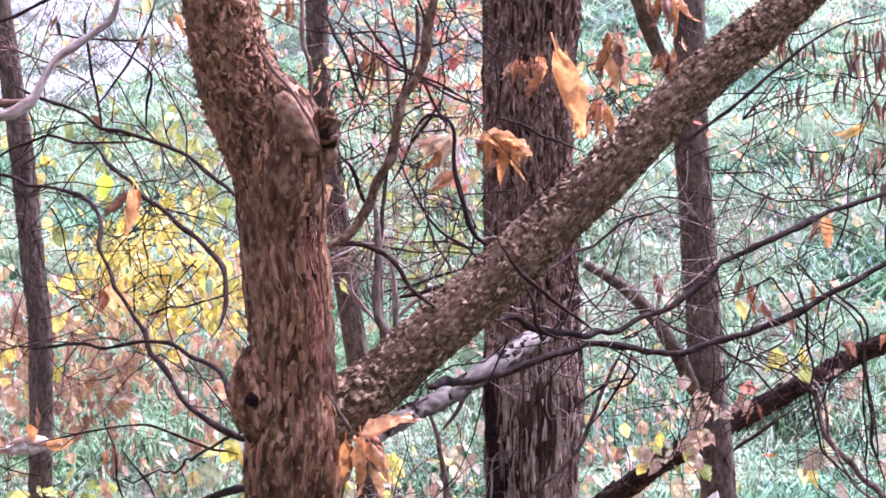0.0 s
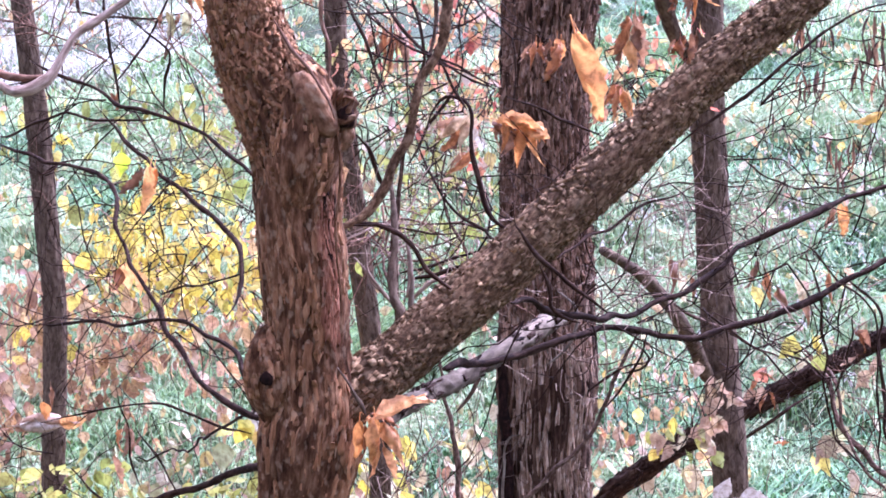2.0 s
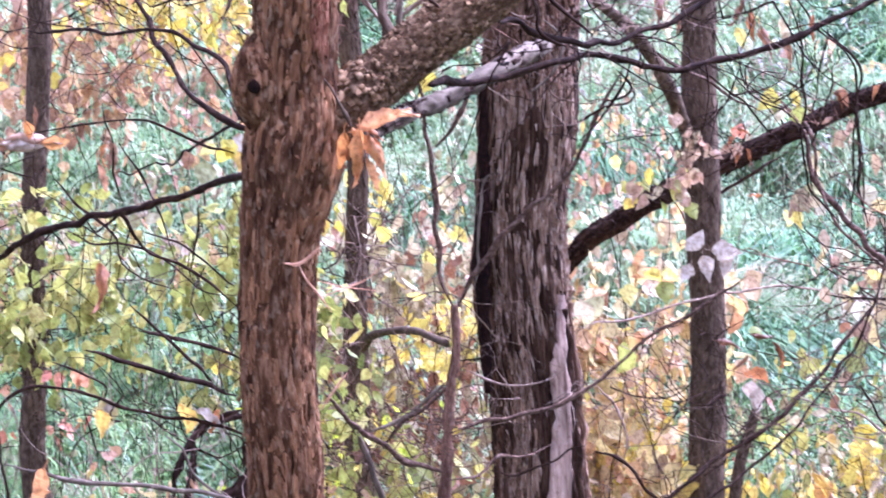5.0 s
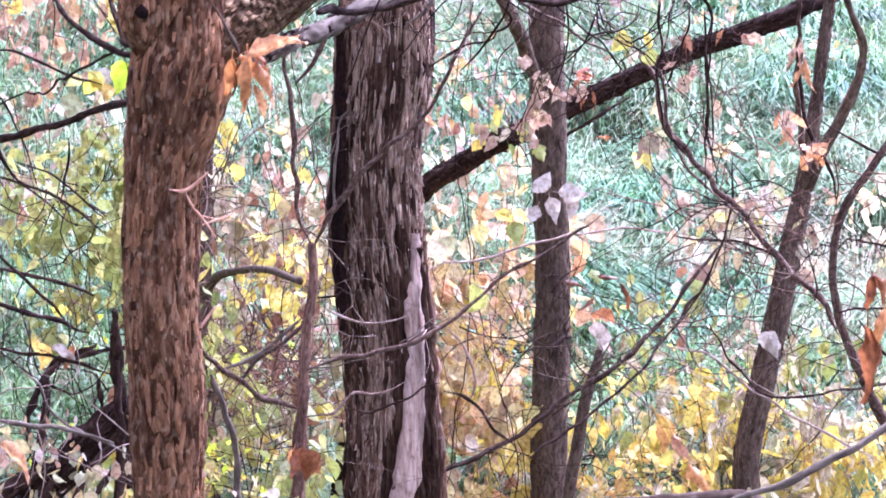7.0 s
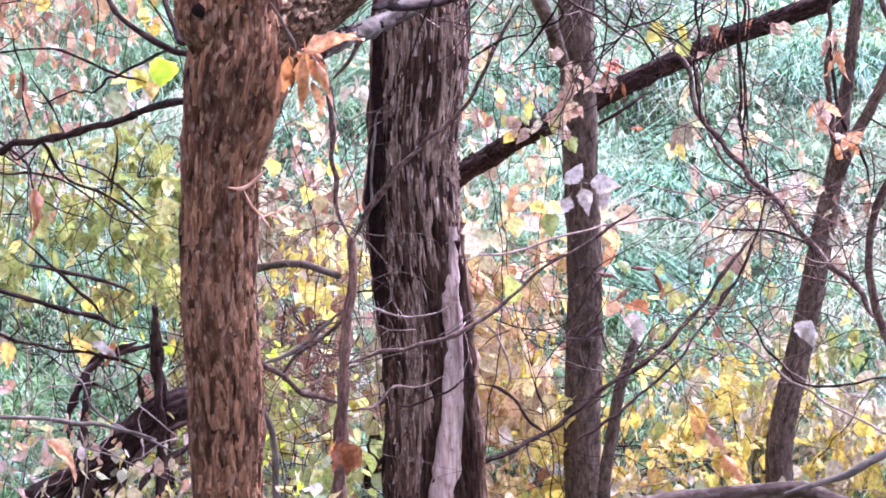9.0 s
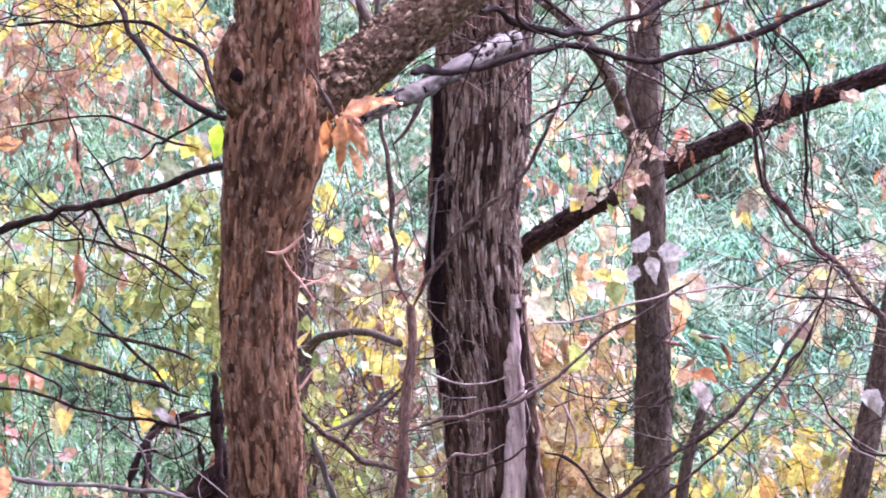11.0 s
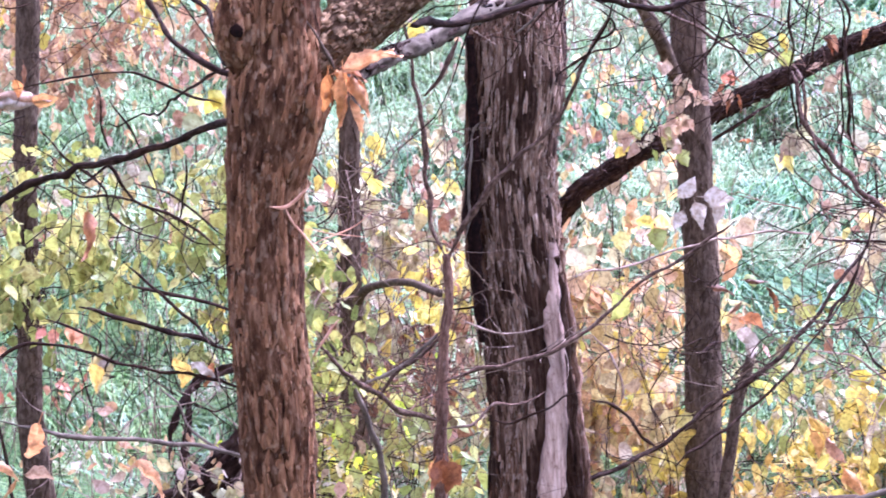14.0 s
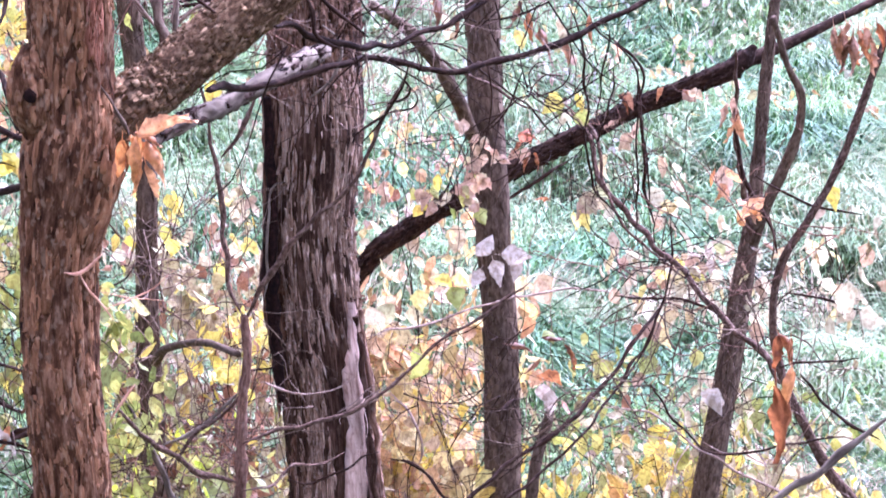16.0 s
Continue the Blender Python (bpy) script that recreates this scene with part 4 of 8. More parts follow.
broken_bough = thing("broken_bough", place_on_ground(0.300, 6.100), "dark broken bough with two long curved arms", "broken branch")
branch(broken_bough, "bough", BARK_DARK, [(0.048, 5.850, 3.318, 0.0181), (0.070, 5.931, 3.321, 0.0159), (0.099, 6.012, 3.302, 0.0124), (0.149, 6.092, 3.287, 0.0113), (0.225, 6.173, 3.294, 0.0114), (0.342, 6.254, 3.317, 0.0116), (0.410, 6.335, 3.317, 0.0104), (0.517, 6.415, 3.291, 0.0106), (0.614, 6.496, 3.268, 0.0107), (0.741, 6.577, 3.278, 0.0108), (0.885, 6.658, 3.299, 0.0110), (1.019, 6.738, 3.349, 0.0111), (1.167, 6.819, 3.407, 0.0098), (1.282, 6.900, 3.454, 0.0085)], 12, 0.02, 0.15)
branch(broken_bough, "bough", BARK_DARK, [(0.195, 5.850, 3.459, 0.0108), (0.231, 5.945, 3.448, 0.0086), (0.287, 6.041, 3.409, 0.0087), (0.376, 6.136, 3.373, 0.0101), (0.456, 6.232, 3.359, 0.0090), (0.552, 6.327, 3.378, 0.0091), (0.652, 6.423, 3.418, 0.0093), (0.768, 6.518, 3.479, 0.0094), (0.914, 6.614, 3.526, 0.0095), (1.021, 6.709, 3.551, 0.0083), (1.170, 6.805, 3.574, 0.0084), (1.286, 6.900, 3.594, 0.0071)], 12, 0.02, 0.15)
branch(broken_bough, "twig", BARK_DARK, [(0.266, 6.000, 3.514, 0.0049), (0.276, 6.000, 3.465, 0.0062), (0.280, 6.000, 3.422, 0.0062), (0.345, 6.000, 3.390, 0.0062)])
branch(broken_bough, "twig", BARK_DARK, [(0.509, 6.300, 3.310, 0.0052), (0.497, 6.333, 3.264, 0.0039), (0.458, 6.367, 3.195, 0.0039), (0.405, 6.400, 3.113, 0.0040)])
branch(broken_bough, "twig", BARK_DARK, [(0.471, 6.300, 3.294, 0.0026), (0.510, 6.333, 3.257, 0.0039), (0.491, 6.367, 3.219, 0.0039), (0.454, 6.400, 3.202, 0.0026)])
shaggy_tree = thing("shaggy_tree", place_on_ground(0.482, 9.200), "old tree with shaggy grey bark and a pale scar", "tree", "trees of the hollow")
SHAG = [(0.731, 9.400, 8.556, 0.0917), (0.566, 9.290, 6.306, 0.1223), (0.431, 9.200, 4.056, 0.1528), (0.409, 9.200, 3.855, 0.1456), (0.390, 9.200, 3.635, 0.1420), (0.382, 9.200, 3.413, 0.1420), (0.379, 9.200, 3.170, 0.1456), (0.370, 9.200, 2.889, 0.1528), (0.367, 9.200, 2.662, 0.1583), (0.352, 9.200, 2.445, 0.1456), (0.365, 9.200, 2.154, 0.1456), (0.390, 9.200, 1.919, 0.1438), (0.412, 9.200, 1.721, 0.1456), (0.426, 9.200, 1.521, 0.1528), (0.432, 9.200, 1.360, 0.1565), (0.437, 9.200, 1.197, 0.1638), (0.467, 9.200, 0.809, 0.1737), (0.482, 9.200, 0.440, 0.1884), (0.482, 9.200, 0.220, 0.2637)]
# Dark base colour carries the shade between the loose strips.
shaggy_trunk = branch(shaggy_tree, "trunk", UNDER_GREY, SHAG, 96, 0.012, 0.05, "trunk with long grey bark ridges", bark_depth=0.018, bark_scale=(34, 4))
flakes(shaggy_trunk, BARK_GREY, SHAG, 620, (0.006, 0.017), (0.06, 0.2), 0.016, (0.673, 0.785), "loose strips of pale grey bark", 7, arc=(-2.6, 0.8), tilt=0.07, shrink=0.965)
flakes(shaggy_trunk, BARK_GREY, SHAG, 260, (0.006, 0.016), (0.06, 0.2), 0.014, (0.775, 0.97), "loose strips of bark beside the scar", 8, arc=(-2.6, -1.05), tilt=0.07, shrink=0.965)
flakes(shaggy_trunk, BARK_GREY, SHAG, 190, (0.006, 0.016), (0.06, 0.2), 0.016, (0.775, 0.85), "loose strips of bark beside the scar", 9, arc=(0.05, 0.85), tilt=0.07, shrink=0.965)
flakes(shaggy_trunk, BARK_GREY, SHAG, 130, (0.006, 0.016), (0.06, 0.2), 0.014, (0.83, 0.93), "grey strips among the darker bark", 10, arc=(0.3, 1.1), tilt=0.07, shrink=0.965)
flakes(shaggy_trunk, BARK_MID, SHAG, 1500, (0.008, 0.022), (0.03, 0.13), 0.018, (0.523, 0.685), "shaggy curling scales of brown bark", 27, arc=(-2.4, 1.4), tilt=0.2, shrink=0.965)
# Left strips are coloured dark to give the trunk a shaded side.
flakes(shaggy_trunk, BARK_SHADE, SHAG, 520, (0.007, 0.018), (0.05, 0.18), 0.013, (0.79, 0.97), "strips of bark low on the left, dark with damp and painted shade", 17, arc=(0.35, 1.6), tilt=0.08, shrink=0.965)
flakes(shaggy_trunk, BARK_SHADE, SHAG, 420, (0.007, 0.016), (0.04, 0.16), 0.011, (0.5, 0.85), "strips of bark darkened for the trunk's shaded left side", 18, arc=(0.3, 1.6), tilt=0.1, shrink=0.965)
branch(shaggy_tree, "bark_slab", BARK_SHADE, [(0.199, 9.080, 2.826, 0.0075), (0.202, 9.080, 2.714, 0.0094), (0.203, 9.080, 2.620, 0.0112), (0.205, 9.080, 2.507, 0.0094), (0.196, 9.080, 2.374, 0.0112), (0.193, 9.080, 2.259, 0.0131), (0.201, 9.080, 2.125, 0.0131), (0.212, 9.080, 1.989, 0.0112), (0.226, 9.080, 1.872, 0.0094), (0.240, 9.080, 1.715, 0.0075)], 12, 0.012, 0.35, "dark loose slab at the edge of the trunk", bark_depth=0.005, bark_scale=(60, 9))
# No real gap: a near-black rod paints the cleft's shade.
branch(shaggy_tree, "cleft", HOLLOW, [(0.214, 9.050, 2.830, 0.0112), (0.220, 9.050, 2.700, 0.0149), (0.224, 9.050, 2.550, 0.0186), (0.220, 9.050, 2.379, 0.0224), (0.216, 9.050, 2.227, 0.0242), (0.224, 9.050, 2.093, 0.0224), (0.234, 9.050, 1.957, 0.0186), (0.246, 9.050, 1.801, 0.0112)], 12, 0.012, 0.35, "dark rod for the shade in the cleft behind the loose slab")
branch(shaggy_tree, "vine", DEADWOOD, [(0.277, 9.020, 2.554, 0.0046), (0.240, 9.020, 2.545, 0.0056), (0.217, 9.020, 2.461, 0.0056), (0.204, 9.020, 2.329, 0.0065), (0.218, 9.020, 2.233, 0.0056), (0.189, 9.020, 2.157, 0.0056)])
shaggy_scar = strip(shaggy_trunk, "scar", BAREWOOD, SHAG, "pale bare wood of a long scar", [(2.127, 51, 0.020), (2.031, 46, 0.050), (1.934, 42, 0.066), (1.837, 38, 0.070), (1.720, 33, 0.066), (1.602, 28, 0.080), (1.483, 22, 0.084), (1.365, 15, 0.098), (1.225, 9, 0.100), (1.004, 1, 0.108), (0.800, -6, 0.080)], 0.019, 3)
branch(shaggy_scar, "scar_rim", UNDER_GREY, [(0.495, 9.050, 2.088, 0.0075), (0.515, 9.050, 1.992, 0.0093), (0.526, 9.050, 1.856, 0.0112), (0.538, 9.050, 1.699, 0.0131), (0.549, 9.050, 1.561, 0.0149), (0.562, 9.050, 1.403, 0.0149), (0.571, 9.050, 1.223, 0.0149), (0.586, 9.050, 1.001, 0.0149), (0.597, 9.050, 0.798, 0.0131)], 16, 0.006, 0.45, bark_depth=0.009, bark_scale=(60, 9), label= "dark torn bark rim")
branch(shaggy_scar, "scar_rim", BARK_MID, [(0.515, 9.080, 2.101, 0.0112), (0.537, 9.080, 1.945, 0.0131), (0.553, 9.080, 1.789, 0.0150), (0.568, 9.080, 1.632, 0.0168), (0.581, 9.080, 1.473, 0.0168), (0.592, 9.080, 1.293, 0.0168), (0.607, 9.080, 0.991, 0.0187), (0.618, 9.080, 0.786, 0.0168)], 16, 0.006, 0.45, bark_depth=0.009, bark_scale=(60, 9), label= "curling bark rim")
slim_tree = thing("slim_tree", place_on_ground(1.193, 10.800), "slim dull brown tree beside the fallen log", "tree", "trees of the hollow")
slim_tree_trunk = branch(slim_tree, "trunk", BARK_DIM, [(1.080, 11.000, 8.459, 0.0347), (1.080, 10.890, 6.209, 0.0463), (1.080, 10.800, 3.959, 0.0579), (1.075, 10.800, 3.700, 0.0601), (1.069, 10.800, 3.375, 0.0645), (1.078, 10.800, 3.046, 0.0668), (1.087, 10.800, 2.693, 0.0690), (1.101, 10.800, 2.364, 0.0690), (1.121, 10.800, 2.026, 0.0690), (1.148, 10.800, 1.614, 0.0690), (1.159, 10.800, 1.220, 0.0734), (1.163, 10.800, 0.747, 0.0734), (1.183, 10.800, 0.464, 0.0778), (1.193, 10.800, 0.200, 0.0845), (1.193, 10.800, -0.020, 0.1098)], 40, 0.03, 0.06, "", bark_depth=0.005, bark_scale=(45, 7))
flakes(slim_tree_trunk, BARK_DIM, [(1.080, 11.000, 8.459, 0.0347), (1.080, 10.890, 6.209, 0.0463), (1.080, 10.800, 3.959, 0.0579), (1.075, 10.800, 3.700, 0.0601), (1.069, 10.800, 3.375, 0.0645), (1.078, 10.800, 3.046, 0.0668), (1.087, 10.800, 2.693, 0.0690), (1.101, 10.800, 2.364, 0.0690), (1.121, 10.800, 2.026, 0.0690), (1.148, 10.800, 1.614, 0.0690), (1.159, 10.800, 1.220, 0.0734), (1.163, 10.800, 0.747, 0.0734), (1.183, 10.800, 0.464, 0.0778), (1.193, 10.800, 0.200, 0.0845), (1.193, 10.800, -0.020, 0.1098)], 1100, (0.006, 0.014), (0.02, 0.08), 0.004, (0.3, 0.95), "fine bark scales", 9, tilt=0.2)
branch(slim_tree, "branch", BARK_DIM, [(0.602, 9.900, 3.032, 0.0163), (0.701, 10.070, 2.953, 0.0208), (0.781, 10.240, 2.874, 0.0253), (0.893, 10.410, 2.717, 0.0279), (0.976, 10.580, 2.557, 0.0305), (1.036, 10.750, 2.415, 0.0310)])
branch(slim_tree, "branch", BARK_DIM, [(0.847, 10.500, 4.021, 0.0346), (0.894, 10.633, 3.888, 0.0351), (0.942, 10.767, 3.752, 0.0311), (1.045, 10.900, 3.587, 0.0270)])
branch(slim_tree, "branch", BARK_DARK, [(1.212, 10.600, 1.387, 0.0109), (1.162, 10.550, 1.378, 0.0109), (1.103, 10.500, 1.358, 0.0087)])
left_tree = thing("slim_tree", place_on_ground(-1.434, 10.400), "slim dark brown tree in yellow shrubs", "tree", "trees of the hollow")
left_tree_trunk = branch(left_tree, "trunk", BARK_DIM, [(-1.484, 10.600, 8.513, 0.0219), (-1.484, 10.490, 6.263, 0.0291), (-1.484, 10.400, 4.013, 0.0364), (-1.466, 10.400, 3.784, 0.0386), (-1.445, 10.400, 3.490, 0.0429), (-1.434, 10.400, 3.216, 0.0429), (-1.427, 10.400, 3.004, 0.0429), (-1.421, 10.400, 2.919, 0.0429), (-1.433, 10.400, 2.576, 0.0429), (-1.460, 10.400, 2.164, 0.0450), (-1.473, 10.400, 1.768, 0.0450), (-1.477, 10.400, 1.412, 0.0471), (-1.487, 10.400, 1.255, 0.0493), (-1.464, 10.400, 0.890, 0.0557), (-1.444, 10.400, 0.565, 0.0591), (-1.434, 10.400, 0.260, 0.0641), (-1.434, 10.400, 0.040, 0.0833)], 40, 0.03, 0.06, "", bark_depth=0.005, bark_scale=(45, 7))
flakes(left_tree_trunk, BARK_DIM, [(-1.484, 10.600, 8.513, 0.0219), (-1.484, 10.490, 6.263, 0.0291), (-1.484, 10.400, 4.013, 0.0364), (-1.466, 10.400, 3.784, 0.0386), (-1.445, 10.400, 3.490, 0.0429), (-1.434, 10.400, 3.216, 0.0429), (-1.427, 10.400, 3.004, 0.0429), (-1.421, 10.400, 2.919, 0.0429), (-1.433, 10.400, 2.576, 0.0429), (-1.460, 10.400, 2.164, 0.0450), (-1.473, 10.400, 1.768, 0.0450), (-1.477, 10.400, 1.412, 0.0471), (-1.487, 10.400, 1.255, 0.0493), (-1.464, 10.400, 0.890, 0.0557), (-1.444, 10.400, 0.565, 0.0591), (-1.434, 10.400, 0.260, 0.0641), (-1.434, 10.400, 0.040, 0.0833)], 1100, (0.006, 0.014), (0.02, 0.08), 0.004, (0.3, 0.95), "fine bark scales", 9, tilt=0.2)
far_left_tree = thing("slim_tree", place_on_ground(-1.503, 9.000), "brown ridged tree at the edge of the thicket", "tree", "trees of the hollow")
far_left_tree_trunk = branch(far_left_tree, "trunk", UNDER_GREY, [(-1.478, 9.200, 7.905, 0.0423), (-1.478, 9.090, 5.655, 0.0564), (-1.478, 9.000, 3.405, 0.0705), (-1.473, 9.000, 3.131, 0.0668), (-1.489, 9.000, 2.666, 0.0593), (-1.511, 9.000, 2.193, 0.0556), (-1.533, 9.000, 1.770, 0.0593), (-1.513, 9.000, 1.110, 0.0629), (-1.503, 9.000, 0.470, 0.0682), (-1.503, 9.000, 0.250, 0.0887)], 48, 0.03, 0.06, "", bark_depth=0.005, bark_scale=(45, 7))
flakes(far_left_tree_trunk, BARK_SHADE, [(-1.478, 9.200, 7.905, 0.0423), (-1.478, 9.090, 5.655, 0.0564), (-1.478, 9.000, 3.405, 0.0705), (-1.473, 9.000, 3.131, 0.0668), (-1.489, 9.000, 2.666, 0.0593), (-1.511, 9.000, 2.193, 0.0556), (-1.533, 9.000, 1.770, 0.0593), (-1.513, 9.000, 1.110, 0.0629), (-1.503, 9.000, 0.470, 0.0682), (-1.503, 9.000, 0.250, 0.0887)], 2300, (0.006, 0.016), (0.04, 0.2), 0.007, (0.3, 0.98), "loose strips of brown bark", 8, tilt=0.05)
back_tree = thing("slim_tree", place_on_ground(-0.225, 11.200), "thin grey tree behind the forked trunk", "tree", "trees of the hollow")
back_tree_trunk = branch(back_tree, "trunk", BARK_DIM, [(-0.357, 11.400, 8.495, 0.0249), (-0.357, 11.290, 6.245, 0.0332), (-0.357, 11.200, 3.995, 0.0415), (-0.363, 11.200, 3.637, 0.0438), (-0.334, 11.200, 3.252, 0.0462), (-0.304, 11.200, 2.886, 0.0462), (-0.253, 11.200, 2.168, 0.0415), (-0.259, 11.200, 1.899, 0.0438), (-0.265, 11.200, 1.615, 0.0485), (-0.262, 11.200, 1.303, 0.0508), (-0.255, 11.200, 0.964, 0.0554), (-0.235, 11.200, 0.577, 0.0587), (-0.225, 11.200, 0.210, 0.0637), (-0.225, 11.200, -0.010, 0.0828)], 40, 0.03, 0.06, "", bark_depth=0.005, bark_scale=(45, 7))
flakes(back_tree_trunk, BARK_DIM, [(-0.357, 11.400, 8.495, 0.0249), (-0.357, 11.290, 6.245, 0.0332), (-0.357, 11.200, 3.995, 0.0415), (-0.363, 11.200, 3.637, 0.0438), (-0.334, 11.200, 3.252, 0.0462), (-0.304, 11.200, 2.886, 0.0462), (-0.253, 11.200, 2.168, 0.0415), (-0.259, 11.200, 1.899, 0.0438), (-0.265, 11.200, 1.615, 0.0485), (-0.262, 11.200, 1.303, 0.0508), (-0.255, 11.200, 0.964, 0.0554), (-0.235, 11.200, 0.577, 0.0587), (-0.225, 11.200, 0.210, 0.0637), (-0.225, 11.200, -0.010, 0.0828)], 1100, (0.006, 0.014), (0.02, 0.08), 0.004, (0.3, 0.95), "fine bark scales", 9, tilt=0.2)
branch(back_tree, "branch", BARK_DIM, [(-0.230, 11.000, 1.471, 0.0227), (-0.178, 10.550, 1.630, 0.0174), (-0.083, 10.100, 1.759, 0.0146), (0.005, 9.650, 1.864, 0.0139), (0.103, 9.200, 1.933, 0.0133)])
right_tree = thing("slim_tree", place_on_ground(2.023, 10.900), "leaning slim tree among golden shrubs", "tree", "trees of the hollow")
right_tree_trunk = branch(right_tree, "trunk", BARK_DIM, [(2.746, 11.100, 7.321, 0.0121), (2.471, 10.990, 5.071, 0.0162), (2.246, 10.900, 2.821, 0.0202), (2.227, 10.900, 2.642, 0.0225), (2.205, 10.900, 2.370, 0.0247), (2.179, 10.900, 2.027, 0.0314), (2.130, 10.900, 1.679, 0.0449), (2.089, 10.900, 1.398, 0.0494), (2.042, 10.900, 1.114, 0.0517), (1.993, 10.900, 0.804, 0.0539), (2.013, 10.900, 0.484, 0.0571), (2.023, 10.900, 0.185, 0.0620), (2.023, 10.900, -0.035, 0.0806)], 40, 0.03, 0.06, "", bark_depth=0.005, bark_scale=(45, 7))
flakes(right_tree_trunk, BARK_DIM, [(2.746, 11.100, 7.321, 0.0121), (2.471, 10.990, 5.071, 0.0162), (2.246, 10.900, 2.821, 0.0202), (2.227, 10.900, 2.642, 0.0225), (2.205, 10.900, 2.370, 0.0247), (2.179, 10.900, 2.027, 0.0314), (2.130, 10.900, 1.679, 0.0449), (2.089, 10.900, 1.398, 0.0494), (2.042, 10.900, 1.114, 0.0517), (1.993, 10.900, 0.804, 0.0539), (2.013, 10.900, 0.484, 0.0571), (2.023, 10.900, 0.185, 0.0620), (2.023, 10.900, -0.035, 0.0806)], 1100, (0.006, 0.014), (0.02, 0.08), 0.004, (0.3, 0.95), "fine bark scales", 9, tilt=0.2)
branch(right_tree, "branch", BARK_DIM, [(2.148, 10.400, 2.904, 0.0120), (2.226, 10.467, 2.701, 0.0136), (2.294, 10.533, 2.570, 0.0152), (2.285, 10.600, 2.395, 0.0214), (2.246, 10.667, 2.250, 0.0216), (2.194, 10.733, 2.104, 0.0232), (2.166, 10.800, 1.954, 0.0249)], 14, 0.02, 0.2, bark_depth=0.003, bark_scale=(60, 12))
branch(right_tree, "branch", BARK_TWIG, [(2.004, 10.400, 2.788, 0.0107), (2.034, 10.500, 2.535, 0.0130), (2.062, 10.600, 2.348, 0.0153), (2.106, 10.700, 2.144, 0.0176), (2.164, 10.800, 1.941, 0.0200)])
branch(forked_tree, "branch", BARK_DIM, [(-0.055, 6.300, 3.706, 0.0065), (-0.051, 6.250, 3.622, 0.0090), (-0.049, 6.200, 3.553, 0.0102), (-0.049, 6.150, 3.459, 0.0139), (-0.041, 6.100, 3.379, 0.0163), (-0.032, 6.050, 3.312, 0.0175)], 12, 0.03, 0.1)
branch(forked_tree, "stub", DEADWOOD, [(-0.012, 6.150, 3.482, 0.0051), (-0.015, 6.150, 3.432, 0.0076), (-0.021, 6.150, 3.364, 0.0089)])
branch(forked_tree, "branch", BARK_PINK, [(-0.138, 6.200, 3.519, 0.0038), (-0.091, 6.200, 3.467, 0.0051), (-0.056, 6.200, 3.408, 0.0064)])
branch(forked_tree, "branch", BARK_PINK, [(-0.023, 6.200, 3.577, 0.0038), (-0.014, 6.200, 3.501, 0.0064), (-0.030, 6.200, 3.426, 0.0077)])
branch(forked_tree, "branch", BARK_PINK, [(0.084, 6.200, 3.471, 0.0051), (0.033, 6.200, 3.454, 0.0064), (-0.019, 6.200, 3.413, 0.0077)])
branch(forked_tree, "branch", BARK_PINK, [(-0.112, 6.200, 3.543, 0.0026), (-0.105, 6.200, 3.480, 0.0038), (-0.068, 6.200, 3.428, 0.0051)])
fallen_log = thing("fallen_log", place_on_ground(1.300, 11.450), "dark fallen log leaning across the slope", "log")
LOG = [(0.355, 11.850, 0.190, 0.0501), (0.430, 11.820, 0.900, 0.0424), (0.590, 11.780, 1.580, 0.0380), (0.727, 11.695, 1.785, 0.0385), (0.843, 11.640, 1.870, 0.0390), (0.972, 11.585, 1.969, 0.0395), (1.086, 11.530, 2.037, 0.0385), (1.273, 11.475, 2.150, 0.0365), (1.456, 11.420, 2.257, 0.0345), (1.623, 11.365, 2.346, 0.0330), (1.757, 11.310, 2.428, 0.0325), (1.894, 11.255, 2.487, 0.0330), (2.056, 11.210, 2.560, 0.0340), (2.163, 11.200, 2.600, 0.0360)]
log_wood = branch(fallen_log, "bough", BARK_LOG, LOG, 32, 0.012, 0.22, "", bark_depth=0.014, bark_scale=(34, 14))
flakes(log_wood, BARK_LOG, LOG, 420, (0.012, 0.03), (0.04, 0.14), 0.012, (0.4, 0.98), "torn strips of dark log bark", 41, tilt=0.15)
branch(fallen_log, "stub", BARK_LOG, [(2.080, 11.210, 2.570, 0.0360), (2.160, 11.200, 2.615, 0.0430), (2.210, 11.200, 2.650, 0.0340), (2.235, 11.200, 2.690, 0.0120)], 16, 0.01, 0.35, "broken knobbly end of the log", bark_depth=0.01, bark_scale=(40, 14))
branch(fallen_log, "branch", BARK_LOG, [(2.170, 11.200, 2.610, 0.0300), (2.420, 11.300, 2.700, 0.0230), (2.900, 11.500, 2.880, 0.0150), (3.300, 11.700, 3.010, 0.0070)], 14, 0.02, 0.2)
for k, (x, z) in enumerate(((0.90, 1.95), (0.97, 2.02), (1.02, 2.06), (0.80, 1.88), (1.30, 2.20), (1.50, 2.31))):
    branch(fallen_log, "splinter", BARK_LOG, [(x, 11.560, z - 0.05, 0.0090), (x + 0.020, 11.550, z, 0.0060), (x + 0.015 * (-1) ** k, 11.545, z + 0.025 + 0.01 * (k % 3), 0.0020)], 7, 0.01, 0.3)
branch(fallen_log, "branch", BARK_DARK, [(1.067, 11.300, 1.973, 0.0070), (1.214, 11.367, 2.029, 0.0094), (1.410, 11.433, 2.132, 0.0094), (1.536, 11.500, 2.202, 0.0071)])
ground_bough = thing("ground_bough", place_on_ground(0.900, 6.700), "smooth brown fallen bough with a forked end", "fallen branch")
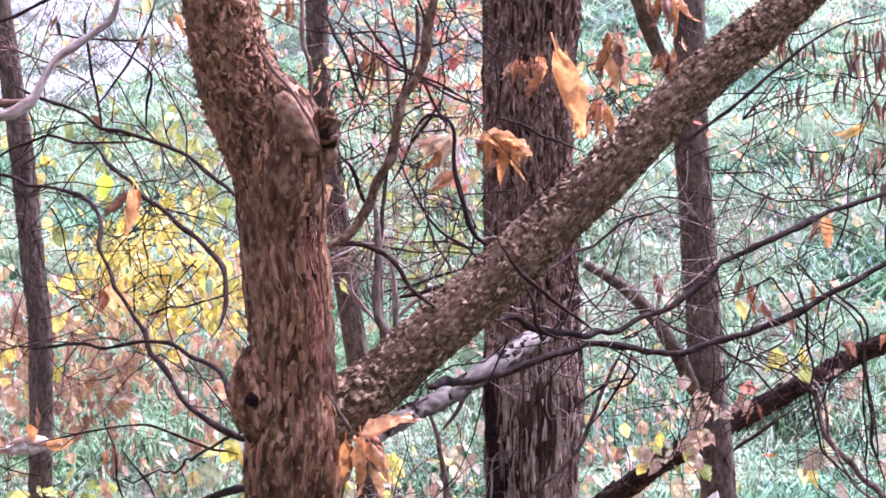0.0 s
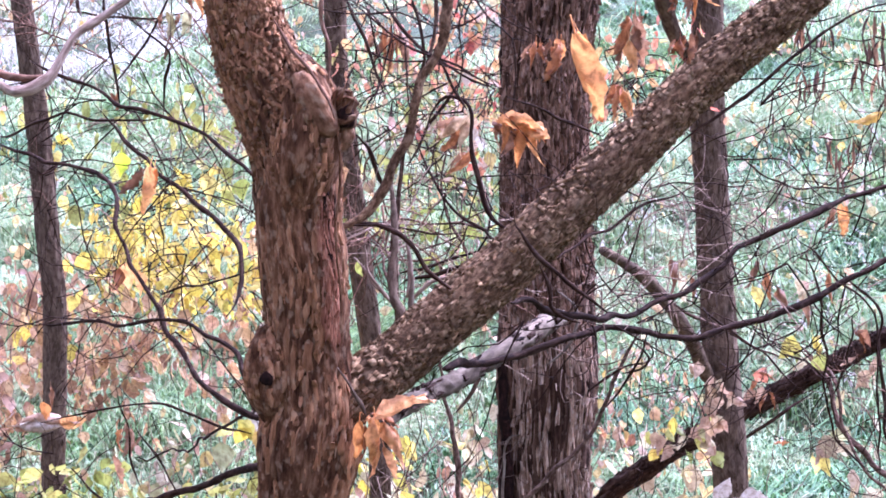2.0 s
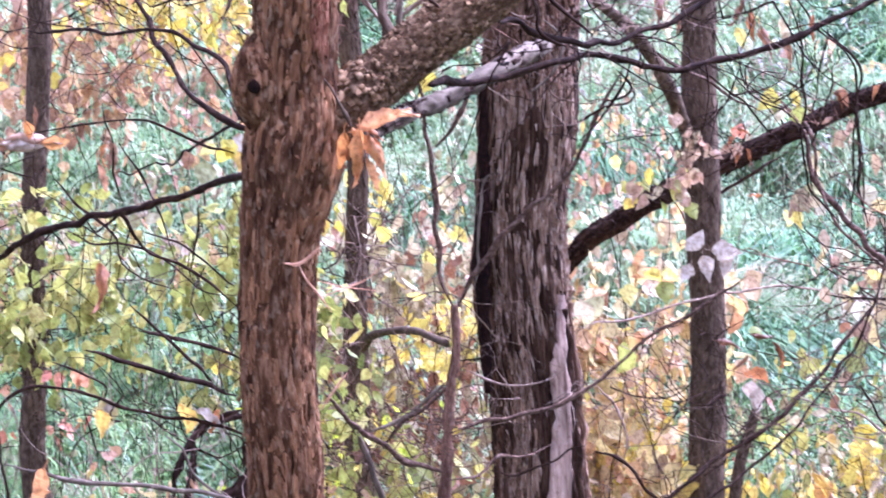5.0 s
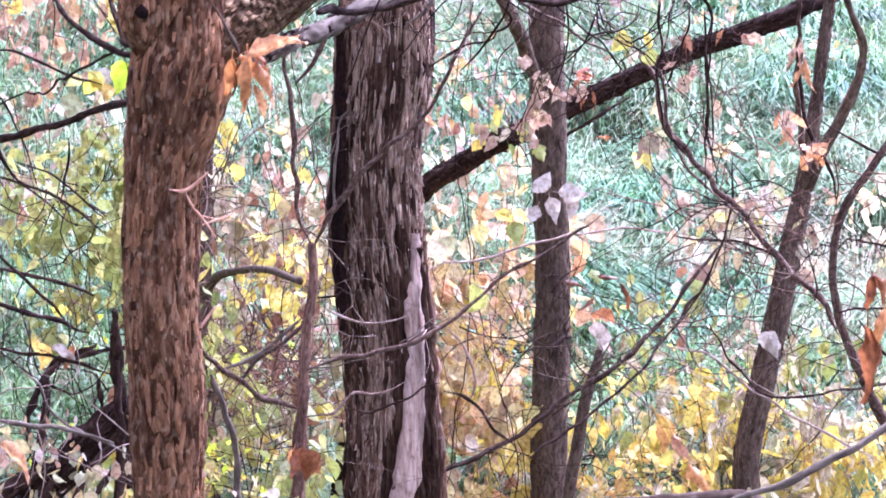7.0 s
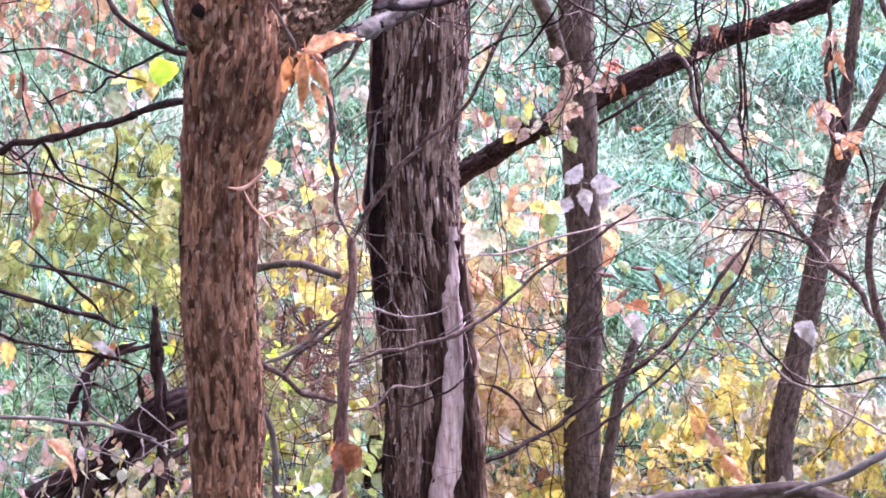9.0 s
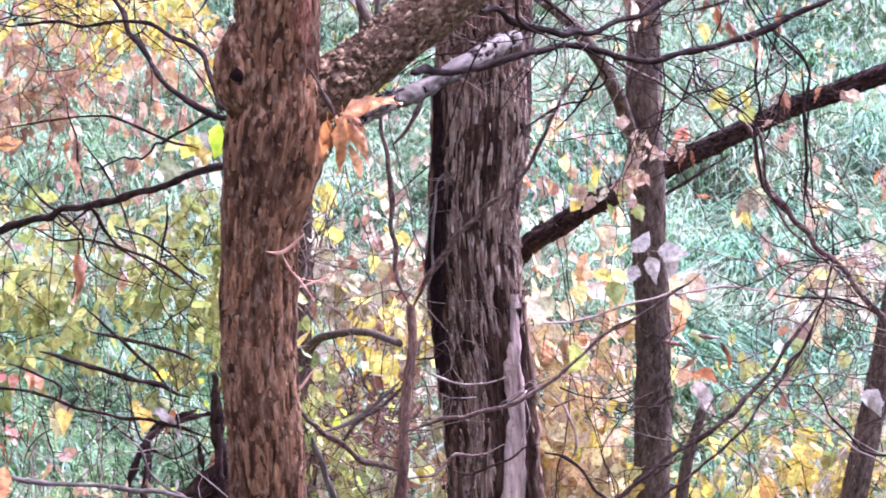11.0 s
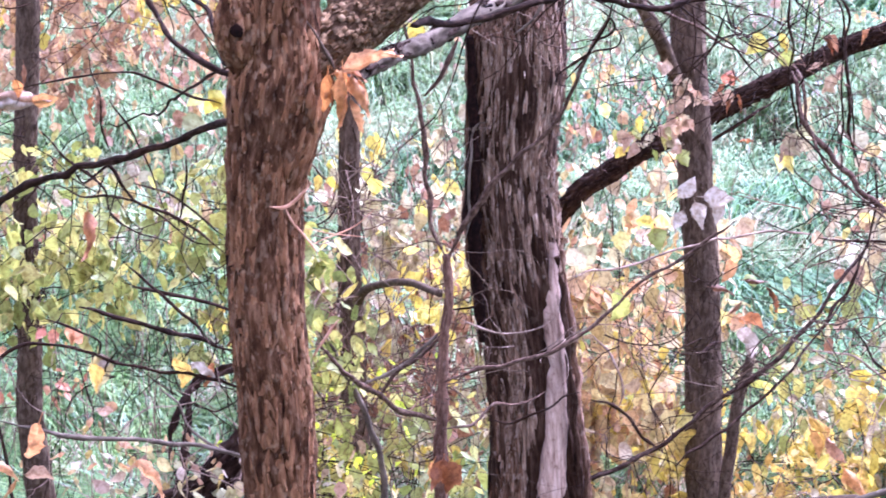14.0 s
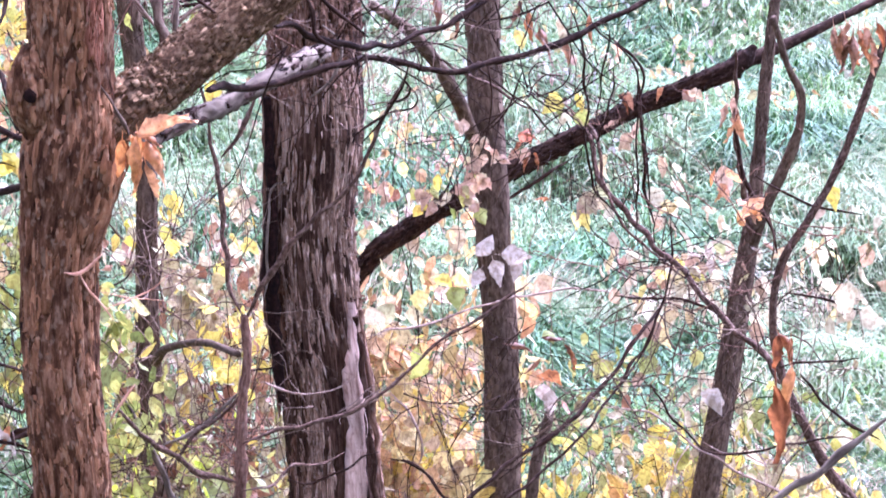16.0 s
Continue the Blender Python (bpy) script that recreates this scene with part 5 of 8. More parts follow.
branch(ground_bough, "bough", BARK_DIM, [(0.002, 5.900, 2.131, 0.0134), (0.151, 5.860, 2.157, 0.0157), (0.298, 5.820, 2.190, 0.0180), (0.544, 5.780, 2.220, 0.0202), (0.724, 5.740, 2.258, 0.0225), (0.903, 5.700, 2.293, 0.0200), (0.981, 5.660, 2.311, 0.0187), (1.042, 5.620, 2.299, 0.0151), (1.115, 5.580, 2.290, 0.0138), (1.240, 5.540, 2.298, 0.0126), (1.426, 5.500, 2.293, 0.0102)], 18, 0.02, 0.14, bark_depth=0.002, bark_scale=(60, 20))
branch(ground_bough, "branch", DEADWOOD, [(0.912, 5.500, 2.357, 0.0147), (0.983, 5.500, 2.375, 0.0125), (1.114, 5.500, 2.436, 0.0113), (1.193, 5.500, 2.479, 0.0113), (1.252, 5.500, 2.520, 0.0113), (1.310, 5.500, 2.546, 0.0102), (1.351, 5.500, 2.584, 0.0102), (1.389, 5.500, 2.614, 0.0091), (1.472, 5.500, 2.684, 0.0079)], 12, 0.02, 0.2)
branch(ground_bough, "branch", BARK_DIM, [(1.424, 6.000, 2.230, 0.0099), (1.486, 6.050, 2.257, 0.0112), (1.534, 6.100, 2.262, 0.0126), (1.641, 6.150, 2.263, 0.0139), (1.761, 6.200, 2.252, 0.0141)])
branch(ground_bough, "branch", BARK_DIM, [(0.780, 5.700, 2.274, 0.0070), (0.803, 5.650, 2.258, 0.0058), (0.815, 5.600, 2.243, 0.0046)])
brush_pile = thing("brush_pile", place_on_ground(-1.000, 8.600), "dark rotting logs and boughs in a heap", "log pile")
PILE_LOG = [(-0.906, 8.700, 1.101, 0.0457), (-0.806, 8.740, 1.233, 0.0492), (-0.696, 8.780, 1.361, 0.0527), (-0.587, 8.820, 1.472, 0.0527), (-0.458, 8.860, 1.563, 0.0492), (-0.347, 8.900, 1.604, 0.0387)]
pile_log = branch(brush_pile, "bough", BARK_LOG, PILE_LOG, 24, 0.012, 0.3, "thick rotting log", bark_depth=0.012, bark_scale=(30, 12))
flakes(pile_log, BARK_LOG, PILE_LOG, 120, (0.012, 0.03), (0.04, 0.14), 0.012, (0.0, 1.0), "torn strips of dark log bark", 44, tilt=0.12)
branch(brush_pile, "bough", BARK_LOG, [(-0.937, 8.650, 1.235, 0.0349), (-0.893, 8.683, 1.320, 0.0384), (-0.831, 8.717, 1.357, 0.0349), (-0.750, 8.750, 1.394, 0.0245)], 14, 0.015, 0.3, bark_depth=0.006, bark_scale=(30, 14))
branch(brush_pile, "bough", BARK_LOG, [(-0.755, 8.650, 1.291, 0.0140), (-0.673, 8.683, 1.453, 0.0157), (-0.592, 8.717, 1.567, 0.0157), (-0.498, 8.750, 1.647, 0.0122)], 14, 0.015, 0.3, bark_depth=0.006, bark_scale=(30, 14))
branch(brush_pile, "bough", BARK_LOG, [(-0.655, 8.650, 1.310, 0.0157), (-0.564, 8.683, 1.434, 0.0175), (-0.464, 8.717, 1.519, 0.0175), (-0.373, 8.750, 1.557, 0.0140)], 14, 0.015, 0.3, bark_depth=0.006, bark_scale=(30, 14))
branch(brush_pile, "bough", BARK_LOG, [(-0.582, 8.650, 1.295, 0.0140), (-0.497, 8.683, 1.414, 0.0157), (-0.428, 8.717, 1.461, 0.0157), (-0.355, 8.750, 1.489, 0.0122)], 14, 0.015, 0.3, bark_depth=0.006, bark_scale=(30, 14))
branch(brush_pile, "bough", BARK_LOG, [(-0.509, 8.650, 1.271, 0.0175), (-0.482, 8.683, 1.414, 0.0210), (-0.486, 8.717, 1.595, 0.0210), (-0.497, 8.750, 1.776, 0.0175)], 14, 0.015, 0.3, bark_depth=0.006, bark_scale=(30, 14))
branch(brush_pile, "bough", BARK_LOG, [(-0.783, 8.700, 1.514, 0.0108), (-0.768, 8.750, 1.652, 0.0144), (-0.698, 8.800, 1.734, 0.0145), (-0.590, 8.850, 1.769, 0.0128), (-0.463, 8.900, 1.766, 0.0128)], 18, 0.015, 0.3, bark_depth=0.008, bark_scale=(30, 14))
branch(brush_pile, "bough", BARK_LOG, [(-0.557, 8.700, 1.762, 0.0072), (-0.541, 8.767, 1.611, 0.0108), (-0.487, 8.833, 1.457, 0.0146), (-0.451, 8.900, 1.299, 0.0147)], 18, 0.015, 0.3, bark_depth=0.008, bark_scale=(30, 14))
branch(brush_pile, "bough", BARK_LOG, [(-0.501, 8.700, 1.950, 0.0108), (-0.496, 8.767, 1.802, 0.0181), (-0.486, 8.833, 1.592, 0.0218), (-0.472, 8.900, 1.299, 0.0238)], 18, 0.015, 0.3, bark_depth=0.008, bark_scale=(30, 14))
branch(brush_pile, "branch", DEADWOOD, [(-1.266, 8.300, 1.766, 0.0068), (-1.148, 8.317, 1.732, 0.0086), (-1.046, 8.333, 1.695, 0.0103), (-0.820, 8.350, 1.681, 0.0103), (-0.647, 8.367, 1.655, 0.0103), (-0.561, 8.383, 1.621, 0.0104), (-0.492, 8.400, 1.593, 0.0087)])
branch(brush_pile, "branch", BARK_LOG, [(-1.085, 8.900, 1.979, 0.0092), (-1.002, 8.975, 1.931, 0.0111), (-0.862, 9.050, 1.873, 0.0112), (-0.719, 9.125, 1.807, 0.0113), (-0.611, 9.200, 1.740, 0.0114)])
branch(brush_pile, "branch", BARK_LOG, [(-0.939, 9.200, 1.974, 0.0095), (-0.835, 9.200, 1.947, 0.0095), (-0.683, 9.200, 1.915, 0.0095), (-0.588, 9.200, 1.878, 0.0095)])
branch(brush_pile, "branch", BARK_DARK, [(-0.942, 9.000, 2.112, 0.0056), (-0.858, 9.067, 2.009, 0.0075), (-0.755, 9.133, 1.884, 0.0094), (-0.686, 9.200, 1.797, 0.0095)])
branch(brush_pile, "bough", BARK_LOG, [(-0.751, 8.900, 1.663, 0.0147), (-0.698, 8.833, 1.734, 0.0164), (-0.618, 8.767, 1.784, 0.0145), (-0.557, 8.700, 1.829, 0.0143)])
branch(brush_pile, "bough", BARK_LOG, [(-0.722, 8.800, 1.709, 0.0163), (-0.731, 8.767, 1.585, 0.0181), (-0.751, 8.733, 1.461, 0.0198), (-0.764, 8.700, 1.375, 0.0197)])
branch(brush_pile, "twig", DEADWOOD, [(-0.778, 8.400, 1.833, 0.0052), (-0.726, 8.400, 1.778, 0.0069), (-0.658, 8.400, 1.668, 0.0069), (-0.501, 8.400, 1.593, 0.0069), (-0.431, 8.400, 1.556, 0.0052)])
sapling = thing("sapling", place_on_ground(0.020, 8.650), "brown sapling with a forked stem and bent twigs", "sapling")
branch(sapling, "trunk", VINE, [(0.126, 8.700, 2.179, 0.0125), (0.134, 8.700, 2.043, 0.0143), (0.121, 8.700, 1.931, 0.0161), (0.108, 8.700, 1.781, 0.0179), (0.104, 8.700, 1.630, 0.0197), (0.097, 8.700, 1.458, 0.0215), (0.097, 8.700, 0.997, 0.0228), (0.097, 8.700, 0.555, 0.0247), (0.097, 8.700, 0.335, 0.0297)], 16, 0.012, 0.3)
branch(sapling, "branch", BARK_TWIG, [(-0.018, 8.700, 3.045, 0.0036), (0.003, 8.700, 2.902, 0.0054), (0.031, 8.700, 2.776, 0.0072), (0.048, 8.700, 2.695, 0.0090), (0.060, 8.700, 2.595, 0.0108), (0.065, 8.700, 2.413, 0.0108), (0.086, 8.700, 2.266, 0.0108), (0.128, 8.700, 2.173, 0.0125)])
branch(sapling, "branch", BARK_TWIG, [(0.640, 8.500, 2.973, 0.0070), (0.546, 8.533, 2.803, 0.0088), (0.495, 8.567, 2.666, 0.0088), (0.426, 8.600, 2.572, 0.0089), (0.320, 8.633, 2.477, 0.0107), (0.212, 8.667, 2.326, 0.0143), (0.128, 8.700, 2.173, 0.0143)])
branch(sapling, "branch", BARK_TWIG, [(0.174, 8.650, 2.889, 0.0071), (0.120, 8.650, 2.783, 0.0089), (0.065, 8.650, 2.703, 0.0089)])
branch(sapling, "branch", BARK_TWIG, [(-0.266, 8.200, 2.028, 0.0101), (-0.200, 8.325, 1.905, 0.0103), (-0.134, 8.450, 1.812, 0.0122), (-0.031, 8.575, 1.705, 0.0124), (0.099, 8.700, 1.620, 0.0143)])
branch(sapling, "branch", BARK_TWIG, [(-0.126, 8.800, 1.643, 0.0073), (-0.012, 8.767, 1.803, 0.0090), (0.081, 8.733, 1.886, 0.0090), (0.125, 8.700, 1.950, 0.0090)])
branch(sapling, "branch", BARK_TWIG, [(0.115, 8.600, 1.786, 0.0106), (0.188, 8.619, 1.811, 0.0107), (0.333, 8.637, 1.832, 0.0107), (0.460, 8.656, 1.862, 0.0107), (0.552, 8.675, 1.912, 0.0089), (0.662, 8.694, 1.999, 0.0072), (0.808, 8.713, 2.113, 0.0072), (0.918, 8.731, 2.172, 0.0072), (1.064, 8.750, 2.277, 0.0054)])
branch(sapling, "branch", BARK_TWIG, [(0.104, 8.600, 1.630, 0.0071), (0.204, 8.675, 1.616, 0.0072), (0.280, 8.750, 1.660, 0.0072), (0.374, 8.825, 1.657, 0.0055), (0.452, 8.900, 1.664, 0.0055)])
branch(sapling, "branch", BARK_DARK, [(0.245, 8.850, 1.594, 0.0036), (0.319, 8.850, 1.564, 0.0055), (0.412, 8.850, 1.601, 0.0055), (0.561, 8.850, 1.676, 0.0055)])
branch(sapling, "branch", BARK_PINK, [(0.174, 8.850, 1.930, 0.0055), (0.229, 8.850, 1.901, 0.0055), (0.303, 8.850, 1.881, 0.0046), (0.414, 8.850, 1.898, 0.0036), (0.488, 8.850, 1.935, 0.0036)])
branch(sapling, "branch", BARK_DARK, [(0.137, 8.800, 1.972, 0.0054), (0.211, 8.800, 1.980, 0.0054), (0.248, 8.800, 2.008, 0.0054)])
branch(sapling, "branch", BARK_DARK, [(0.426, 9.000, 1.261, 0.0111), (0.480, 9.150, 1.237, 0.0113), (0.664, 9.300, 1.254, 0.0115), (0.872, 9.450, 1.309, 0.0117), (1.106, 9.600, 1.439, 0.0119), (1.345, 9.750, 1.562, 0.0121), (1.486, 9.900, 1.670, 0.0102), (1.610, 10.050, 1.781, 0.0104), (1.715, 10.200, 1.853, 0.0084)])
branch(sapling, "branch", BARK_PINK, [(0.595, 10.000, 1.798, 0.0062), (0.714, 10.080, 1.799, 0.0062), (0.888, 10.160, 1.821, 0.0063), (1.127, 10.240, 1.864, 0.0063), (1.370, 10.320, 1.887, 0.0053), (1.743, 10.400, 1.809, 0.0054)])
branch(sapling, "branch", BARK_DARK, [(0.660, 9.900, 1.351, 0.0082), (0.744, 9.900, 1.317, 0.0082), (0.848, 9.900, 1.207, 0.0082), (0.931, 9.900, 1.141, 0.0061)])
branch(sapling, "branch", BARK_PINK, [(0.667, 10.000, 1.572, 0.0062), (0.750, 10.000, 1.462, 0.0062), (0.782, 10.000, 1.353, 0.0062), (0.761, 10.000, 1.289, 0.0062)])
right_sapling = thing("sapling", place_on_ground(2.300, 10.200), "dark sapling with crossing branches beside golden leaves", "sapling")
branch(right_sapling, "trunk", BARK_TWIG, [(2.420, 9.200, 3.324, 0.0095), (2.328, 9.220, 3.040, 0.0114), (2.231, 9.240, 2.733, 0.0133), (2.167, 9.260, 2.537, 0.0134), (2.078, 9.280, 2.359, 0.0134), (1.978, 9.300, 2.179, 0.0144), (1.956, 9.320, 1.996, 0.0144), (1.994, 9.340, 1.788, 0.0154), (2.092, 9.360, 1.577, 0.0174), (2.201, 9.380, 1.383, 0.0193), (2.310, 9.400, 1.249, 0.0213), (2.360, 9.400, 0.819, 0.0226), (2.385, 9.400, 0.410, 0.0245), (2.385, 9.400, 0.190, 0.0294)], 14, 0.03, 0.2)
branch(right_sapling, "branch", BARK_TWIG, [(1.296, 9.900, 2.650, 0.0102), (1.369, 9.829, 2.558, 0.0122), (1.411, 9.757, 2.405, 0.0141), (1.534, 9.686, 2.252, 0.0140), (1.707, 9.614, 2.078, 0.0158), (1.859, 9.543, 1.906, 0.0157), (1.958, 9.471, 1.818, 0.0176), (2.007, 9.400, 1.732, 0.0174)])
branch(right_sapling, "branch", BARK_DARK, [(1.560, 9.900, 2.789, 0.0082), (1.579, 9.900, 2.583, 0.0082), (1.606, 9.900, 2.293, 0.0082), (1.628, 9.900, 2.209, 0.0082)])
branch(right_sapling, "branch", BARK_DARK, [(1.930, 10.000, 2.624, 0.0082), (1.948, 9.975, 2.482, 0.0103), (1.977, 9.950, 2.339, 0.0103), (2.048, 9.925, 2.216, 0.0102), (2.087, 9.900, 2.094, 0.0102)])
branch(right_sapling, "branch", BARK_DARK, [(1.674, 9.800, 2.268, 0.0061), (1.664, 9.725, 2.077, 0.0060), (1.593, 9.650, 1.888, 0.0070), (1.502, 9.575, 1.763, 0.0079), (1.422, 9.500, 1.701, 0.0078)])
branch(right_sapling, "branch", BARK_DARK, [(1.471, 9.800, 1.971, 0.0061), (1.610, 9.767, 1.965, 0.0060), (1.769, 9.733, 1.948, 0.0080), (1.888, 9.700, 1.869, 0.0080)])
branch(right_sapling, "branch", BARK_PINK, [(1.378, 9.400, 1.666, 0.0058), (1.554, 9.375, 1.628, 0.0058), (1.751, 9.350, 1.486, 0.0067), (1.949, 9.325, 1.385, 0.0067), (2.146, 9.300, 1.284, 0.0067)])
branch(right_sapling, "branch", BARK_DARK, [(1.506, 9.200, 1.795, 0.0057), (1.609, 9.220, 1.647, 0.0057), (1.732, 9.240, 1.548, 0.0057), (1.894, 9.260, 1.528, 0.0057), (2.096, 9.280, 1.558, 0.0057), (2.276, 9.300, 1.551, 0.0057)])
branch(right_sapling, "branch", BARK_DARK, [(1.955, 9.200, 1.844, 0.0076), (2.112, 9.200, 1.860, 0.0057), (2.245, 9.200, 1.867, 0.0057)])
branch(right_sapling, "branch", BARK_DARK, [(2.034, 9.200, 1.822, 0.0076), (2.115, 9.200, 1.720, 0.0076), (2.196, 9.200, 1.637, 0.0076), (2.316, 9.200, 1.574, 0.0076)])
branch(right_sapling, "branch", BARK_DARK, [(1.884, 9.300, 2.496, 0.0057), (2.002, 9.300, 2.435, 0.0057), (2.121, 9.300, 2.384, 0.0057), (2.255, 9.300, 2.351, 0.0057)])
branch(right_sapling, "branch", BARK_DARK, [(1.990, 9.300, 2.079, 0.0057), (2.128, 9.300, 2.056, 0.0057), (2.264, 9.300, 2.013, 0.0057)])
snapped_sapling = thing("snapped_sapling", place_on_ground(1.350, 10.400), "short broken stem with pale curled leaves", "sapling")
branch(snapped_sapling, "trunk", BARK_DIM, [(1.304, 10.400, 1.392, 0.0171), (1.283, 10.400, 1.303, 0.0193), (1.247, 10.400, 1.168, 0.0236), (1.227, 10.400, 1.009, 0.0257), (1.206, 10.400, 0.849, 0.0257), (1.206, 10.400, 0.544, 0.0273), (1.206, 10.400, 0.260, 0.0296), (1.206, 10.400, 0.040, 0.0355)], 12, 0.03, 0.1)
branch(forked_tree, "branch", VINE, [(-0.770, 5.220, 4.034, 0.0090), (-0.731, 5.220, 4.006, 0.0110), (-0.696, 5.220, 3.999, 0.0095), (-0.660, 5.225, 4.004, 0.0060)], 8, 0.02, 0.1)
branch(forked_tree, "branch", BARK_PINK, [(-0.757, 5.200, 4.031, 0.0135), (-0.743, 5.200, 3.997, 0.0140), (-0.722, 5.205, 3.977, 0.0145), (-0.696, 5.214, 3.975, 0.0140), (-0.656, 5.229, 3.993, 0.0125), (-0.634, 5.243, 4.029, 0.0108), (-0.602, 5.257, 4.068, 0.0097), (-0.549, 5.271, 4.106, 0.0098), (-0.506, 5.286, 4.151, 0.0087), (-0.472, 5.300, 4.216, 0.0087)], 12, 0.02, 0.1)
branch(forked_tree, "twig", BARK_DARK, [(-0.687, 6.600, 3.846, 0.0041), (-0.701, 6.600, 3.933, 0.0041), (-0.709, 6.600, 4.012, 0.0041), (-0.711, 6.600, 4.091, 0.0041), (-0.688, 6.600, 4.142, 0.0041)])
branch(forked_tree, "twig", BARK_DARK, [(-0.583, 6.600, 3.815, 0.0041), (-0.575, 6.600, 3.900, 0.0041), (-0.564, 6.600, 3.965, 0.0041), (-0.617, 6.600, 4.021, 0.0034), (-0.699, 6.600, 4.064, 0.0027)])
branch(forked_tree, "twig", BARK_DARK, [(-0.709, 6.700, 3.886, 0.0035), (-0.651, 6.700, 3.964, 0.0041), (-0.607, 6.700, 4.028, 0.0041), (-0.554, 6.700, 4.132, 0.0041)])
branch(forked_tree, "twig", BARK_DARK, [(-0.923, 6.700, 4.097, 0.0069), (-0.841, 6.700, 4.120, 0.0055), (-0.772, 6.700, 4.156, 0.0055)])
branch(forked_tree, "twig", BARK_DARK, [(-0.805, 6.700, 4.065, 0.0041), (-0.659, 6.700, 4.047, 0.0035), (-0.525, 6.700, 4.048, 0.0028)])
branch(forked_tree, "twig", BARK_DARK, [(-0.002, 6.800, 4.129, 0.0056), (0.022, 6.800, 3.938, 0.0056), (-0.006, 6.800, 3.790, 0.0056), (-0.040, 6.800, 3.655, 0.0056), (-0.079, 6.800, 3.423, 0.0070)])
branch(forked_tree, "twig", BARK_DARK, [(0.058, 6.800, 4.126, 0.0056), (0.071, 6.800, 3.963, 0.0042), (-0.004, 6.800, 3.831, 0.0042)])
branch(forked_tree, "twig", BARK_DARK, [(-0.128, 6.800, 4.054, 0.0056), (-0.024, 6.800, 3.968, 0.0042), (0.108, 6.800, 3.893, 0.0042), (0.214, 6.800, 3.834, 0.0042)])
branch(forked_tree, "twig", BARK_DARK, [(-0.154, 6.800, 4.069, 0.0056), (-0.118, 6.800, 3.986, 0.0056), (-0.095, 6.800, 3.917, 0.0056), (-0.072, 6.800, 3.834, 0.0042)])
branch(forked_tree, "twig", BARK_DARK, [(-0.188, 6.800, 3.949, 0.0035), (-0.080, 6.800, 3.930, 0.0035), (0.081, 6.800, 3.895, 0.0028), (0.213, 6.800, 3.820, 0.0028)])
branch(forked_tree, "twig", BARK_DARK, [(0.213, 6.800, 3.820, 0.0042), (0.267, 6.800, 3.797, 0.0042), (0.347, 6.800, 3.766, 0.0056), (0.447, 6.800, 3.713, 0.0056)])
branch(forked_tree, "twig", BARK_DARK, [(-0.067, 6.800, 3.395, 0.0042), (0.030, 6.800, 3.418, 0.0042), (0.113, 6.800, 3.441, 0.0042), (0.210, 6.800, 3.450, 0.0042)])
branch(forked_tree, "twig", BARK_DARK, [(-0.033, 6.800, 3.517, 0.0035), (0.076, 6.800, 3.512, 0.0035), (0.184, 6.800, 3.493, 0.0042)])
branch(right_sapling, "branch", BARK_DARK, [(0.945, 8.600, 3.496, 0.0043), (1.037, 8.675, 3.414, 0.0043), (1.150, 8.750, 3.366, 0.0043), (1.319, 8.825, 3.350, 0.0033), (1.506, 8.900, 3.369, 0.0033)])
branch(right_sapling, "branch", BARK_DARK, [(0.664, 8.600, 3.388, 0.0032), (0.833, 8.750, 3.381, 0.0032), (1.078, 8.900, 3.336, 0.0033)])
branch(right_sapling, "branch", BARK_DARK, [(0.578, 8.600, 3.183, 0.0032), (0.655, 8.750, 3.337, 0.0032), (0.760, 8.900, 3.459, 0.0033)])
branch(right_sapling, "branch", BARK_DARK, [(0.528, 8.600, 3.045, 0.0043), (0.607, 8.700, 3.115, 0.0043), (0.655, 8.800, 3.242, 0.0033), (0.757, 8.900, 3.388, 0.0033)])
branch(right_sapling, "branch", BARK_DARK, [(0.806, 8.600, 3.031, 0.0043), (0.900, 8.700, 2.940, 0.0043), (1.049, 8.800, 2.827, 0.0044), (1.182, 8.900, 2.675, 0.0033)])
branch(right_sapling, "branch", BARK_DARK, [(1.009, 8.600, 2.862, 0.0032), (1.072, 8.750, 2.906, 0.0032), (1.190, 8.900, 2.913, 0.0028)])
branch(right_sapling, "branch", BARK_DARK, [(1.151, 8.600, 3.172, 0.0043), (1.198, 8.660, 3.038, 0.0054), (1.226, 8.720, 2.849, 0.0054), (1.237, 8.780, 2.658, 0.0054), (1.277, 8.840, 2.535, 0.0055), (1.391, 8.900, 2.407, 0.0055)])
branch(right_sapling, "branch", BARK_DARK, [(1.292, 8.600, 2.972, 0.0043), (1.291, 8.750, 2.805, 0.0043), (1.272, 8.900, 2.671, 0.0044)])
branch(right_sapling, "branch", BARK_DARK, [(1.126, 8.600, 3.225, 0.0043), (1.271, 8.675, 3.068, 0.0043), (1.384, 8.750, 2.944, 0.0043), (1.406, 8.825, 2.714, 0.0044), (1.418, 8.900, 2.406, 0.0044)])
branch(forked_tree, "branch", BARK_DARK, [(-0.370, 6.200, 3.183, 0.0060), (-0.447, 6.400, 3.119, 0.0054), (-0.519, 6.600, 3.053, 0.0048), (-0.567, 6.800, 2.996, 0.0042), (-0.624, 7.000, 2.941, 0.0036), (-0.713, 7.200, 2.888, 0.0030), (-0.794, 7.400, 2.847, 0.0024)])
branch(forked_tree, "branch", BARK_DARK, [(-0.476, 7.400, 2.899, 0.0065), (-0.550, 7.429, 2.917, 0.0059), (-0.612, 7.457, 2.936, 0.0054), (-0.675, 7.486, 2.959, 0.0048), (-0.738, 7.514, 2.973, 0.0043), (-0.832, 7.543, 2.966, 0.0037), (-0.974, 7.571, 2.936, 0.0032), (-1.070, 7.600, 2.913, 0.0026)])
